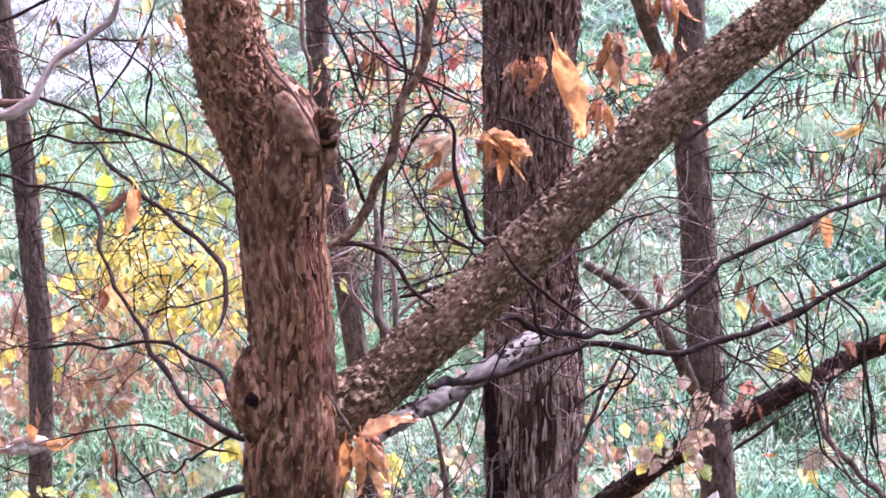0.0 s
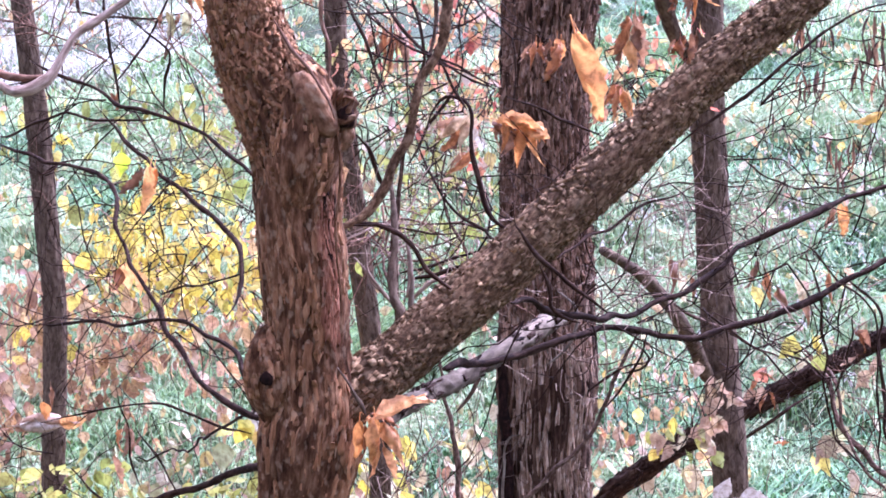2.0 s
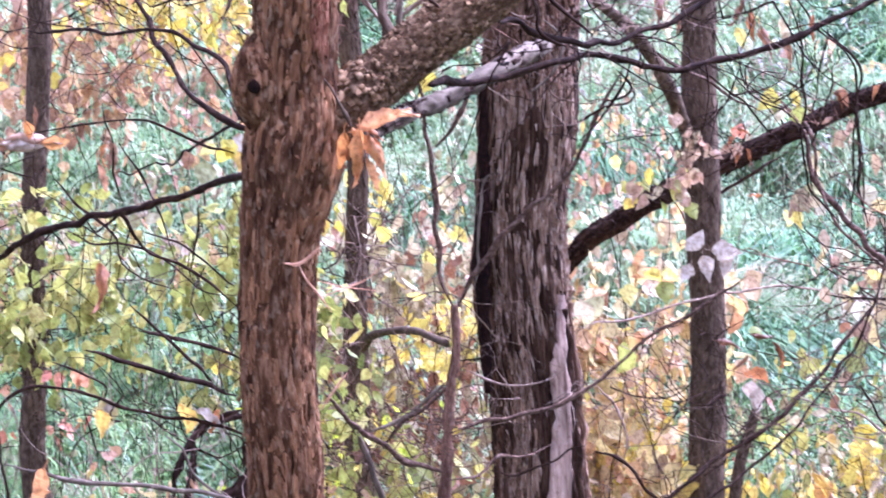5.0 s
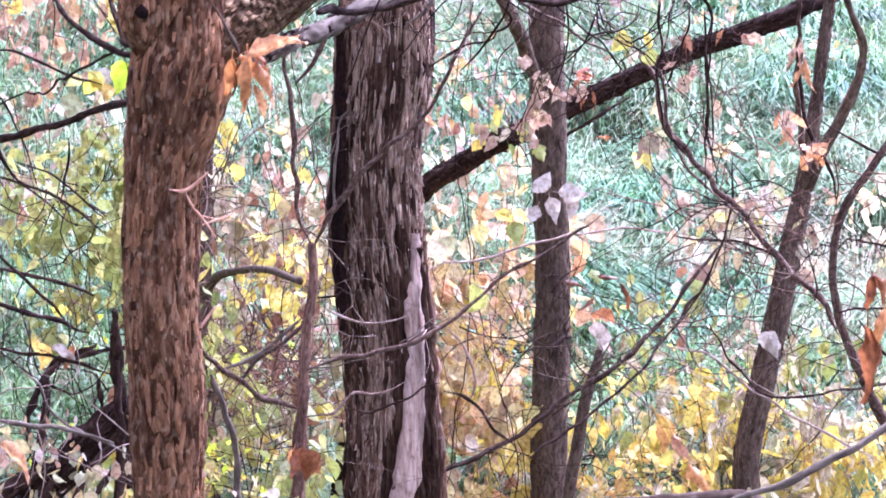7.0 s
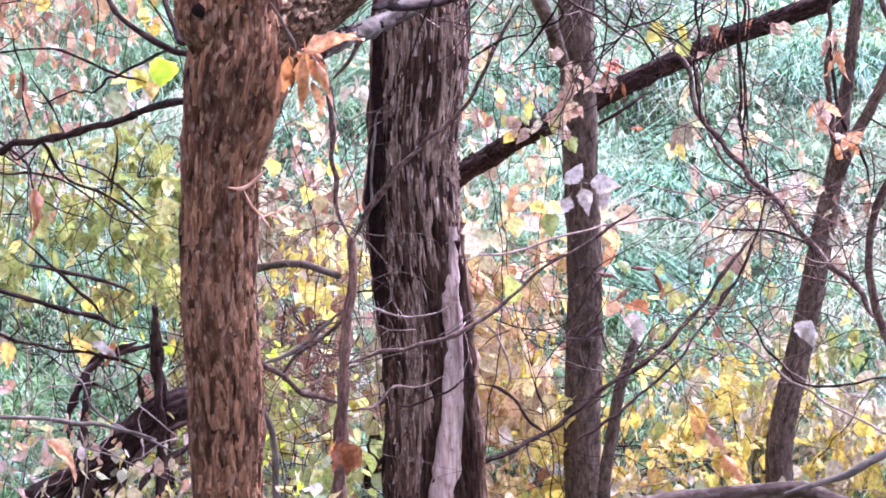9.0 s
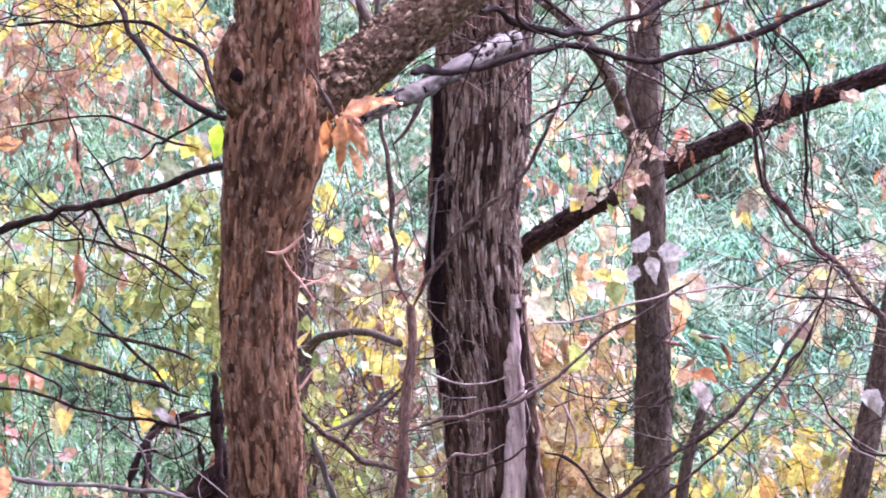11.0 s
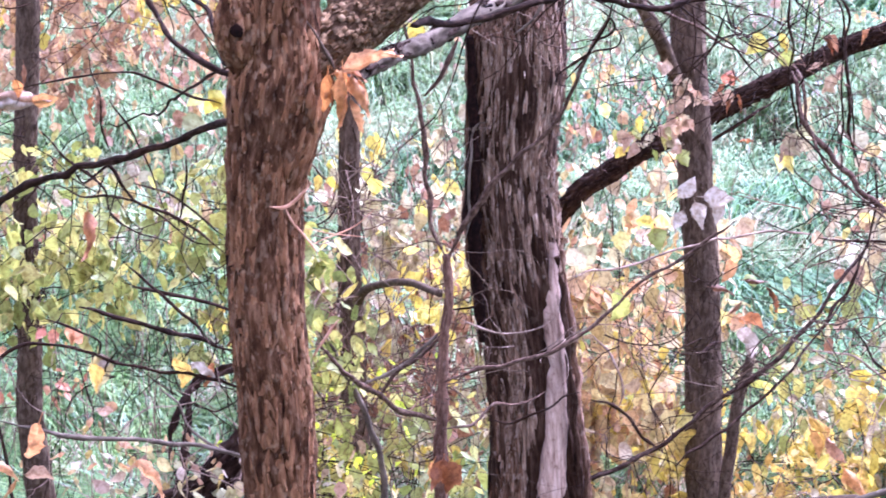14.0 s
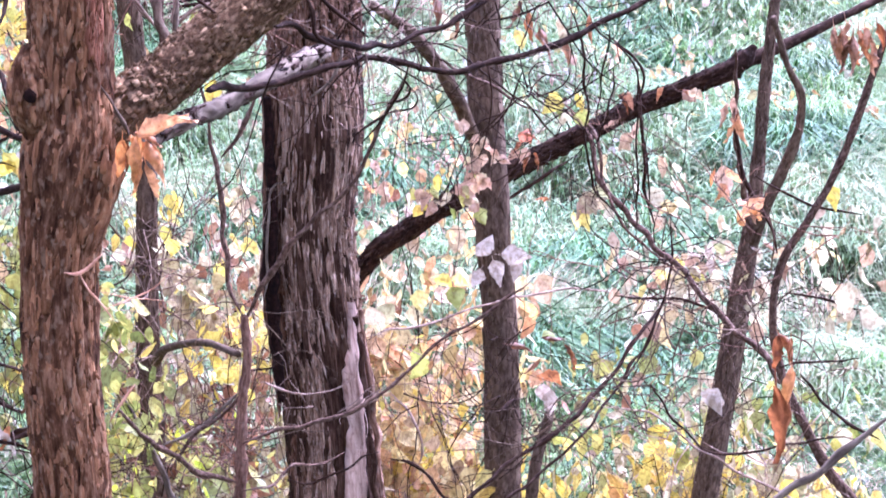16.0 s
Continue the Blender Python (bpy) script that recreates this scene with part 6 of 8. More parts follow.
branch(forked_tree, "branch", BARK_DARK, [(-0.946, 7.300, 2.848, 0.0060), (-0.888, 7.300, 2.787, 0.0055), (-0.822, 7.300, 2.726, 0.0050), (-0.790, 7.300, 2.684, 0.0045), (-0.783, 7.300, 2.657, 0.0039), (-0.765, 7.300, 2.618, 0.0034), (-0.698, 7.300, 2.580, 0.0029), (-0.609, 7.300, 2.533, 0.0024)])
branch(forked_tree, "branch", BARK_DARK, [(-0.931, 7.400, 2.687, 0.0060), (-0.837, 7.360, 2.663, 0.0053), (-0.698, 7.320, 2.649, 0.0046), (-0.621, 7.280, 2.607, 0.0038), (-0.557, 7.240, 2.561, 0.0031), (-0.453, 7.200, 2.554, 0.0024)])
branch(forked_tree, "branch", BARK_DARK, [(-0.790, 7.500, 2.745, 0.0045), (-0.810, 7.500, 2.828, 0.0038), (-0.820, 7.500, 2.913, 0.0031), (-0.839, 7.500, 3.006, 0.0025), (-0.845, 7.500, 3.029, 0.0018)])
branch(forked_tree, "branch", BARK_DARK, [(-0.808, 7.600, 2.889, 0.0050), (-0.764, 7.600, 2.810, 0.0043), (-0.726, 7.600, 2.739, 0.0035), (-0.689, 7.600, 2.659, 0.0028), (-0.637, 7.600, 2.515, 0.0020)])
branch(forked_tree, "branch", BARK_DARK, [(-0.538, 7.000, 2.827, 0.0060), (-0.544, 7.000, 2.768, 0.0048), (-0.560, 7.000, 2.702, 0.0036), (-0.568, 7.000, 2.643, 0.0024)])
branch(sapling, "branch", BARK_DARK, [(0.470, 8.400, 2.800, 0.0060), (0.543, 8.367, 2.856, 0.0054), (0.606, 8.333, 2.891, 0.0048), (0.653, 8.300, 2.917, 0.0042), (0.660, 8.267, 2.947, 0.0036), (0.630, 8.233, 2.977, 0.0030), (0.596, 8.200, 3.002, 0.0024)])
branch(sapling, "branch", BARK_TWIG, [(0.383, 8.300, 3.007, 0.0045), (0.428, 8.325, 2.918, 0.0038), (0.489, 8.350, 2.888, 0.0031), (0.559, 8.375, 2.893, 0.0025), (0.611, 8.400, 2.916, 0.0018)])
branch(slim_tree, "branch", BARK_TWIG, [(0.817, 9.600, 2.877, 0.0110), (0.905, 9.675, 2.817, 0.0093), (1.024, 9.750, 2.746, 0.0077), (1.135, 9.825, 2.675, 0.0060), (1.269, 9.900, 2.592, 0.0044)])
branch(slim_tree, "branch", BARK_DARK, [(1.159, 9.700, 2.713, 0.0050), (1.153, 9.700, 2.794, 0.0040), (1.180, 9.700, 2.834, 0.0030), (1.236, 9.700, 2.838, 0.0020)])
branch(slim_tree, "branch", BARK_DARK, [(1.159, 9.700, 2.713, 0.0050), (1.239, 9.700, 2.738, 0.0040), (1.281, 9.700, 2.784, 0.0030), (1.292, 9.700, 2.844, 0.0020)])
branch(right_sapling, "branch", BARK_TWIG, [(1.284, 9.800, 2.678, 0.0110), (1.350, 9.757, 2.614, 0.0101), (1.390, 9.714, 2.560, 0.0091), (1.408, 9.671, 2.415, 0.0082), (1.451, 9.629, 2.301, 0.0072), (1.558, 9.586, 2.187, 0.0063), (1.653, 9.543, 2.114, 0.0053), (1.748, 9.500, 2.041, 0.0044)])
branch(right_sapling, "branch", BARK_DARK, [(1.433, 9.700, 2.953, 0.0070), (1.425, 9.700, 2.874, 0.0056), (1.402, 9.700, 2.754, 0.0042), (1.387, 9.700, 2.592, 0.0028)])
branch(right_sapling, "branch", BARK_DARK, [(1.413, 9.700, 2.944, 0.0080), (1.492, 9.680, 2.876, 0.0070), (1.540, 9.660, 2.819, 0.0061), (1.531, 9.640, 2.682, 0.0051), (1.555, 9.620, 2.444, 0.0042), (1.569, 9.600, 2.245, 0.0032)])
branch(forked_tree, "branch", BARK_TWIG, [(0.077, 7.200, 3.269, 0.0060), (0.105, 7.200, 3.382, 0.0053), (0.066, 7.200, 3.486, 0.0046), (0.056, 7.200, 3.589, 0.0038), (0.082, 7.200, 3.675, 0.0031), (0.121, 7.200, 3.731, 0.0024)])
branch(sapling, "branch", BARK_DARK, [(0.904, 9.200, 1.312, 0.0095), (1.041, 9.300, 1.383, 0.0087), (1.191, 9.400, 1.445, 0.0079), (1.342, 9.500, 1.571, 0.0071), (1.416, 9.600, 1.628, 0.0062), (1.530, 9.700, 1.727, 0.0054), (1.624, 9.800, 1.871, 0.0046), (1.650, 9.900, 1.912, 0.0038)])
branch(forked_tree, "branch", BARK_DARK, [(-0.130, 6.300, 3.585, 0.0065), (-0.088, 6.325, 3.573, 0.0055), (-0.027, 6.350, 3.556, 0.0045), (0.037, 6.375, 3.544, 0.0036), (0.104, 6.400, 3.542, 0.0026)])
branch(forked_tree, "branch", BARK_DARK, [(0.191, 6.300, 3.522, 0.0065), (0.140, 6.340, 3.551, 0.0057), (0.092, 6.380, 3.581, 0.0049), (0.058, 6.420, 3.643, 0.0042), (0.020, 6.460, 3.725, 0.0034), (-0.004, 6.500, 3.772, 0.0026)])
branch(forked_tree, "branch", BARK_TWIG, [(-0.054, 6.300, 3.296, 0.0100), (-0.050, 6.300, 3.412, 0.0085), (-0.046, 6.300, 3.548, 0.0070), (-0.037, 6.300, 3.641, 0.0055), (-0.030, 6.300, 3.724, 0.0040)])
branch(forked_tree, "branch", BARK_DARK, [(-0.035, 6.500, 3.420, 0.0080), (0.032, 6.450, 3.438, 0.0068), (0.085, 6.400, 3.458, 0.0056), (0.118, 6.350, 3.474, 0.0044), (0.175, 6.300, 3.497, 0.0032)])
branch(forked_tree, "branch", BARK_TWIG, [(-0.060, 6.300, 3.413, 0.0050), (-0.075, 6.367, 3.468, 0.0040), (-0.094, 6.433, 3.512, 0.0030), (-0.120, 6.500, 3.531, 0.0020)])
branch(forked_tree, "branch", BARK_DARK, [(0.106, 7.000, 3.839, 0.0080), (0.049, 7.000, 3.757, 0.0064), (0.008, 7.000, 3.689, 0.0048), (-0.030, 7.000, 3.635, 0.0032)])
branch(forked_tree, "branch", BARK_TWIG, [(0.055, 7.100, 4.075, 0.0090), (0.053, 7.100, 3.962, 0.0072), (0.022, 7.100, 3.850, 0.0054), (-0.004, 7.100, 3.752, 0.0036)])
branch(forked_tree, "branch", BARK_DARK, [(-0.081, 7.100, 4.053, 0.0075), (-0.014, 7.075, 3.967, 0.0064), (0.047, 7.050, 3.909, 0.0052), (0.108, 7.025, 3.865, 0.0041), (0.203, 7.000, 3.820, 0.0030)])
# ---- single leaves ----
leaf(forked_tree, "long", ORANGE, (-0.591, 6.300, 3.726), 0.117, -18, 0)
leaf(forked_tree, "curl", ORANGE, (-0.582, 6.320, 3.720), 0.094, -9, 60)
leaf(forked_tree, "curl", BROWN, (-0.606, 6.330, 3.719), 0.082, -26, 120)
leaf(forked_tree, "long", ORANGE, (0.192, 6.500, 3.787), 0.131, 80, 20)
leaf(forked_tree, "curl", ORANGE, (0.204, 6.520, 3.781), 0.105, 89, 60)
leaf(forked_tree, "curl", BROWN, (0.181, 6.530, 3.780), 0.093, 72, 120)
leaf(forked_tree, "long", ORANGE, (0.256, 6.500, 3.768), 0.118, -8, 0)
leaf(forked_tree, "curl", ORANGE, (0.268, 6.520, 3.762), 0.094, 1, 60)
leaf(forked_tree, "curl", BROWN, (0.245, 6.530, 3.761), 0.083, -16, 120)
leaf(forked_tree, "long", ORANGE, (0.208, 6.500, 3.784), 0.080, -12, 0)
leaf(forked_tree, "curl", ORANGE, (0.220, 6.520, 3.778), 0.064, -3, 60)
leaf(forked_tree, "curl", BROWN, (0.196, 6.530, 3.777), 0.057, -20, 120)
leaf(forked_tree, "ovate", ORANGE, (0.263, 6.500, 3.775), 0.067, 45, 0)
leaf(forked_tree, "curl", ORANGE, (0.218, 6.480, 3.792), 0.100, 60, 0)
leaf(forked_tree, "curl", ORANGE, (0.230, 6.500, 3.785), 0.080, 69, 60)
leaf(forked_tree, "curl", BROWN, (0.207, 6.510, 3.784), 0.070, 52, 120)
leaf(forked_tree, "long", ORANGE, (0.330, 5.450, 4.031), 0.180, 13, 0)
leaf(forked_tree, "curl", ORANGE, (0.340, 5.470, 4.026), 0.144, 22, 60)
leaf(forked_tree, "curl", RUST, (0.301, 5.480, 4.012), 0.080, -4, 120)
leaf(forked_tree, "curl", ORANGE, (0.296, 5.500, 4.021), 0.070, -5, 0)
leaf(forked_tree, "curl", ORANGE, (0.306, 5.520, 4.017), 0.057, 4, 60)
leaf(forked_tree, "curl", BROWN, (0.287, 5.530, 4.016), 0.049, -13, 120)
leaf(forked_tree, "curl", RUST, (0.258, 5.600, 4.012), 0.063, -5, 0)
leaf(forked_tree, "curl", RUST, (0.268, 5.620, 4.007), 0.051, 4, 60)
leaf(forked_tree, "curl", BROWN, (0.249, 5.630, 4.007), 0.044, -13, 120)
leaf(forked_tree, "curl", ORANGE, (0.286, 5.600, 4.005), 0.052, 5, 0)
leaf(forked_tree, "curl", ORANGE, (0.296, 5.620, 4.000), 0.042, 14, 60)
leaf(forked_tree, "curl", BROWN, (0.276, 5.630, 4.000), 0.036, -3, 120)
leaf(forked_tree, "curl", BROWN, (0.481, 6.000, 4.039), 0.136, -4, 0)
leaf(forked_tree, "curl", BROWN, (0.493, 6.020, 4.034), 0.109, 5, 60)
leaf(forked_tree, "curl", RUST, (0.472, 6.030, 4.034), 0.096, -12, 120)
leaf(forked_tree, "long", ORANGE, (0.467, 6.000, 3.986), 0.087, 4, 0)
leaf(forked_tree, "curl", ORANGE, (0.479, 6.020, 3.981), 0.069, 13, 60)
leaf(forked_tree, "curl", BROWN, (0.458, 6.030, 3.980), 0.061, -4, 120)
leaf(forked_tree, "curl", ORANGE, (0.441, 6.000, 3.882), 0.074, -10, 0)
leaf(forked_tree, "curl", ORANGE, (0.453, 6.020, 3.877), 0.060, -1, 60)
leaf(forked_tree, "curl", BROWN, (0.432, 6.030, 3.876), 0.052, -18, 120)
leaf(forked_tree, "curl", ORANGE, (0.451, 6.000, 3.879), 0.068, 12, 0)
leaf(forked_tree, "curl", ORANGE, (0.462, 6.020, 3.874), 0.055, 21, 60)
leaf(forked_tree, "curl", BROWN, (0.441, 6.030, 3.873), 0.047, 4, 120)
leaf(forked_tree, "curl", RUST, (0.433, 6.000, 3.892), 0.056, -25, 0)
leaf(forked_tree, "curl", RUST, (0.445, 6.020, 3.887), 0.045, -16, 60)
leaf(forked_tree, "curl", BROWN, (0.424, 6.030, 3.886), 0.039, -33, 120)
leaf(forked_tree, "curl", BROWN, (0.585, 6.000, 4.106), 0.087, 5, 0)
leaf(forked_tree, "curl", BROWN, (0.597, 6.020, 4.101), 0.069, 14, 60)
leaf(forked_tree, "curl", RUST, (0.577, 6.030, 4.100), 0.061, -3, 120)
leaf(forked_tree, "curl", ORANGE, (0.609, 6.000, 4.104), 0.080, 10, 0)
leaf(forked_tree, "curl", ORANGE, (0.621, 6.020, 4.100), 0.065, 19, 60)
leaf(forked_tree, "curl", BROWN, (0.601, 6.030, 4.099), 0.057, 2, 120)
leaf(forked_tree, "curl", RUST, (0.568, 6.000, 4.112), 0.074, 0, 0)
leaf(forked_tree, "curl", RUST, (0.580, 6.020, 4.108), 0.060, 9, 60)
leaf(forked_tree, "curl", BROWN, (0.559, 6.030, 4.107), 0.052, -8, 120)
leaf(forked_tree, "curl", BROWN, (0.599, 6.000, 3.994), 0.072, -12, 0)
leaf(forked_tree, "curl", BROWN, (0.611, 6.020, 3.989), 0.057, -3, 60)
leaf(forked_tree, "curl", RUST, (0.590, 6.030, 3.988), 0.051, -20, 120)
leaf(forked_tree, "curl", RUST, (0.575, 6.000, 3.987), 0.056, -5, 0)
leaf(forked_tree, "curl", RUST, (0.587, 6.020, 3.982), 0.045, 4, 60)
leaf(forked_tree, "curl", BROWN, (0.566, 6.030, 3.981), 0.039, -13, 120)
leaf(forked_tree, "long", BLUSH, (0.126, 6.240, 3.816), 0.116, -50, 0)
leaf(forked_tree, "curl", BLUSH, (0.137, 6.260, 3.810), 0.093, -41, 60)
leaf(forked_tree, "curl", BROWN, (0.115, 6.270, 3.809), 0.081, -58, 120)
leaf(forked_tree, "long", RUST, (0.129, 6.240, 3.740), 0.084, -55, 0)
leaf(forked_tree, "curl", RUST, (0.140, 6.260, 3.734), 0.067, -46, 60)
leaf(forked_tree, "curl", BROWN, (0.117, 6.270, 3.733), 0.059, -63, 120)
leaf(forked_tree, "curl", RUST, (0.114, 6.260, 3.808), 0.090, -30, 0)
leaf(forked_tree, "curl", BROWN, (0.125, 6.280, 3.802), 0.072, -21, 60)
leaf(forked_tree, "curl", BROWN, (0.102, 6.290, 3.801), 0.064, -38, 120)
leaf(forked_tree, "ovate", BLUSH, (0.139, 6.300, 3.810), 0.052, -20, 0)
leaf(forked_tree, "long", ORANGE, (1.155, 7.800, 3.409), 0.096, 2, 0)
leaf(forked_tree, "curl", ORANGE, (1.171, 7.820, 3.401), 0.077, 11, 60)
leaf(forked_tree, "curl", BROWN, (1.144, 7.830, 3.400), 0.068, -6, 120)
leaf(forked_tree, "long", GOLD, (1.306, 8.000, 3.643), 0.1, -70, 0)
leaf(forked_tree, "pod", RUST, (-0.065, 7.500, 3.959), 0.131, 0, 0)
leaf(forked_tree, "pod", RUST, (-0.052, 7.520, 3.953), 0.105, 9, 60)
leaf(forked_tree, "curl", BROWN, (-0.079, 7.530, 3.953), 0.092, -8, 120)
leaf(forked_tree, "curl", BROWN, (-0.043, 7.500, 3.946), 0.116, 6, 0)
leaf(forked_tree, "curl", BROWN, (-0.030, 7.520, 3.940), 0.093, 15, 60)
leaf(forked_tree, "curl", RUST, (-0.057, 7.530, 3.939), 0.081, -2, 120)
leaf(forked_tree, "pod", RUST, (-0.087, 7.500, 3.956), 0.108, -6, 0)
leaf(forked_tree, "pod", RUST, (-0.075, 7.520, 3.950), 0.087, 3, 60)
leaf(forked_tree, "curl", BROWN, (-0.102, 7.530, 3.949), 0.076, -14, 120)
leaf(forked_tree, "pod", RUST, (-0.242, 7.000, 4.114), 0.087, 4, 0)
leaf(forked_tree, "pod", RUST, (-0.231, 7.020, 4.109), 0.069, 13, 60)
leaf(forked_tree, "curl", BROWN, (-0.257, 7.030, 4.108), 0.061, -4, 120)
leaf(forked_tree, "curl", BROWN, (-0.259, 7.000, 4.108), 0.072, -8, 0)
leaf(forked_tree, "curl", BROWN, (-0.248, 7.020, 4.102), 0.058, 1, 60)
leaf(forked_tree, "curl", RUST, (-0.274, 7.030, 4.102), 0.051, -16, 120)
leaf(forked_tree, "ovate", ORANGE, (-0.732, 7.000, 3.421), 0.079, -12, 0)
leaf(forked_tree, "ovate", ORANGE, (-0.712, 7.000, 3.399), 0.065, 10, 0)
leaf(forked_tree, "ovate", RUST, (-0.754, 7.000, 3.408), 0.058, -20, 0)
leaf(forked_tree, "ovate", YELLOW, (-0.536, 7.000, 3.638), 0.072, 12, 0)
leaf(forked_tree, "ovate", YELLOW, (-0.489, 7.000, 3.594), 0.055, 45, 0)
leaf(forked_tree, "ovate", LIME, (-0.760, 7.200, 3.680), 0.067, -10, 0)
leaf(forked_tree, "long", ORANGE, (-0.491, 6.500, 4.104), 0.064, 15, 0)
leaf(forked_tree, "curl", ORANGE, (-0.481, 6.520, 4.098), 0.051, 24, 60)
leaf(forked_tree, "curl", BROWN, (-0.506, 6.530, 4.098), 0.046, 7, 120)
leaf(forked_tree, "ovate", GOLD, (-0.556, 6.500, 4.145), 0.051, -5, 0)
leaf(forked_tree, "long", TAN, (-0.556, 6.500, 4.062), 0.067, 0, 0)
leaf(forked_tree, "curl", TAN, (-0.546, 6.520, 4.056), 0.054, 9, 60)
leaf(forked_tree, "curl", BROWN, (-0.571, 6.530, 4.056), 0.047, -8, 120)
leaf(forked_tree, "long", TAN, (-0.513, 6.500, 4.059), 0.060, -10, 0)
leaf(forked_tree, "curl", TAN, (-0.504, 6.520, 4.054), 0.048, -1, 60)
leaf(forked_tree, "curl", BROWN, (-0.528, 6.530, 4.054), 0.042, -18, 120)
leaf(forked_tree, "ovate", YELLOW, (-0.170, 6.600, 3.199), 0.079, 78, 0)
leaf(forked_tree, "ovate", YELLOW, (-0.167, 6.600, 3.212), 0.054, 50, 0)
leaf(forked_tree, "curl", BROWN, (-0.820, 7.500, 2.912), 0.096, -4, 0)
leaf(forked_tree, "curl", BROWN, (-0.809, 7.520, 2.903), 0.077, 5, 60)
leaf(forked_tree, "curl", RUST, (-0.838, 7.530, 2.901), 0.067, -12, 120)
leaf(forked_tree, "curl", BROWN, (-0.705, 6.600, 3.874), 0.048, 20, 0)
leaf(forked_tree, "curl", RUST, (-0.692, 6.600, 3.873), 0.041, -20, 0)
leaf(forked_tree, "curl", BROWN, (-0.775, 6.600, 4.107), 0.048, -30, 0)
leaf(forked_tree, "curl", RUST, (-0.688, 6.130, 2.872), 0.116, -2, 0)
leaf(forked_tree, "long", BROWN, (-0.742, 6.600, 3.014), 0.082, 3, 0)
leaf(forked_tree, "round", LIME, (-0.478, 8.600, 2.773), 0.105, -4, 0)
leaf(forked_tree, "round", LIME, (-0.472, 8.600, 2.768), 0.09, 8, 20)
leaf(forked_tree, "round", PALE, (-0.523, 8.650, 2.743), 0.09, -12, 0)
leaf(right_sapling, "pod", UMBER, (1.114, 8.300, 3.715), 0.077, -3, 0)
leaf(right_sapling, "pod", UMBER, (1.132, 8.300, 3.708), 0.077, 6, 0)
leaf(right_sapling, "pod", UMBER, (1.139, 8.300, 3.731), 0.077, 0, 0)
leaf(right_sapling, "pod", UMBER, (1.157, 8.300, 3.723), 0.077, 9, 0)
leaf(right_sapling, "pod", UMBER, (1.215, 8.300, 3.510), 0.094, -7, 0)
leaf(right_sapling, "pod", UMBER, (1.233, 8.300, 3.502), 0.094, 2, 0)
leaf(right_sapling, "pod", UMBER, (1.357, 8.300, 3.886), 0.094, -5, 0)
leaf(right_sapling, "pod", UMBER, (1.375, 8.300, 3.879), 0.094, 4, 0)
leaf(right_sapling, "pod", UMBER, (1.317, 8.300, 3.830), 0.086, 4, 0)
leaf(right_sapling, "pod", UMBER, (1.335, 8.300, 3.823), 0.086, 13, 0)
leaf(right_sapling, "pod", UMBER, (1.339, 8.300, 3.734), 0.068, 7, 0)
leaf(right_sapling, "pod", UMBER, (1.357, 8.300, 3.727), 0.068, 16, 0)
leaf(right_sapling, "pod", UMBER, (1.388, 8.300, 3.827), 0.103, -1, 0)
leaf(right_sapling, "pod", UMBER, (1.406, 8.300, 3.819), 0.103, 8, 0)
leaf(right_sapling, "pod", UMBER, (1.410, 8.300, 3.892), 0.086, -2, 0)
leaf(right_sapling, "pod", UMBER, (1.428, 8.300, 3.884), 0.086, 7, 0)
leaf(right_sapling, "pod", UMBER, (1.216, 8.300, 3.435), 0.060, 7, 0)
leaf(right_sapling, "pod", UMBER, (1.234, 8.300, 3.427), 0.060, 16, 0)
leaf(right_sapling, "pod", UMBER, (1.163, 8.300, 3.854), 0.068, -1, 0)
leaf(right_sapling, "pod", UMBER, (1.181, 8.300, 3.847), 0.068, 8, 0)
leaf(right_sapling, "pod", UMBER, (1.417, 8.300, 3.667), 0.086, 3, 0)
leaf(right_sapling, "pod", UMBER, (1.435, 8.300, 3.660), 0.086, 12, 0)
leaf(right_sapling, "pod", UMBER, (1.362, 8.300, 3.678), 0.068, -7, 0)
leaf(right_sapling, "pod", UMBER, (1.380, 8.300, 3.671), 0.068, 2, 0)
leaf(right_sapling, "pod", UMBER, (1.413, 8.300, 3.534), 0.086, 3, 0)
leaf(right_sapling, "pod", UMBER, (1.431, 8.300, 3.526), 0.086, 12, 0)
leaf(right_sapling, "pod", UMBER, (1.366, 8.300, 3.519), 0.077, -6, 0)
leaf(right_sapling, "pod", UMBER, (1.384, 8.300, 3.512), 0.077, 3, 0)
leaf(right_sapling, "pod", UMBER, (1.397, 8.300, 3.434), 0.103, -2, 0)
leaf(right_sapling, "pod", UMBER, (1.415, 8.300, 3.426), 0.103, 7, 0)
pod_rng = np.random.default_rng(77)
for x, z in ((1.13, 3.73), (1.22, 3.51), (1.30, 3.80), (1.36, 3.88), (1.39, 3.80), (1.42, 3.67), (1.41, 3.53), (1.40, 3.43), (1.33, 3.73), (1.17, 3.86), (1.05, 3.90)):
    branch(right_sapling, "twig", BARK_DARK, [(x - 0.06, 8.3, z + 0.045, 0.0040), (x, 8.3, z + 0.03, 0.0034), (x + 0.07, 8.3, z + 0.05, 0.0020)], 5)
    for k in range(6):
        leaf(right_sapling, "pod", (UMBER, BROWN, UMBER)[k % 3], (x + pod_rng.uniform(-0.05, 0.06), 8.3 + pod_rng.uniform(-0.03, 0.03), z + pod_rng.uniform(0.01, 0.04)), pod_rng.uniform(0.07, 0.12), pod_rng.uniform(-14, 14))
dead_leaf_cluster = thing("dead_leaf_cluster", (-0.094, 5.800, 3.239), "bunch of curled orange dead leaves in the fork", "leaf cluster")
leaf(dead_leaf_cluster, "long", DRYTAN, (-0.092, 5.760, 3.244), 0.125, 112, 0)
leaf(dead_leaf_cluster, "long", ORANGE, (-0.069, 5.760, 3.251), 0.095, 100, 0)
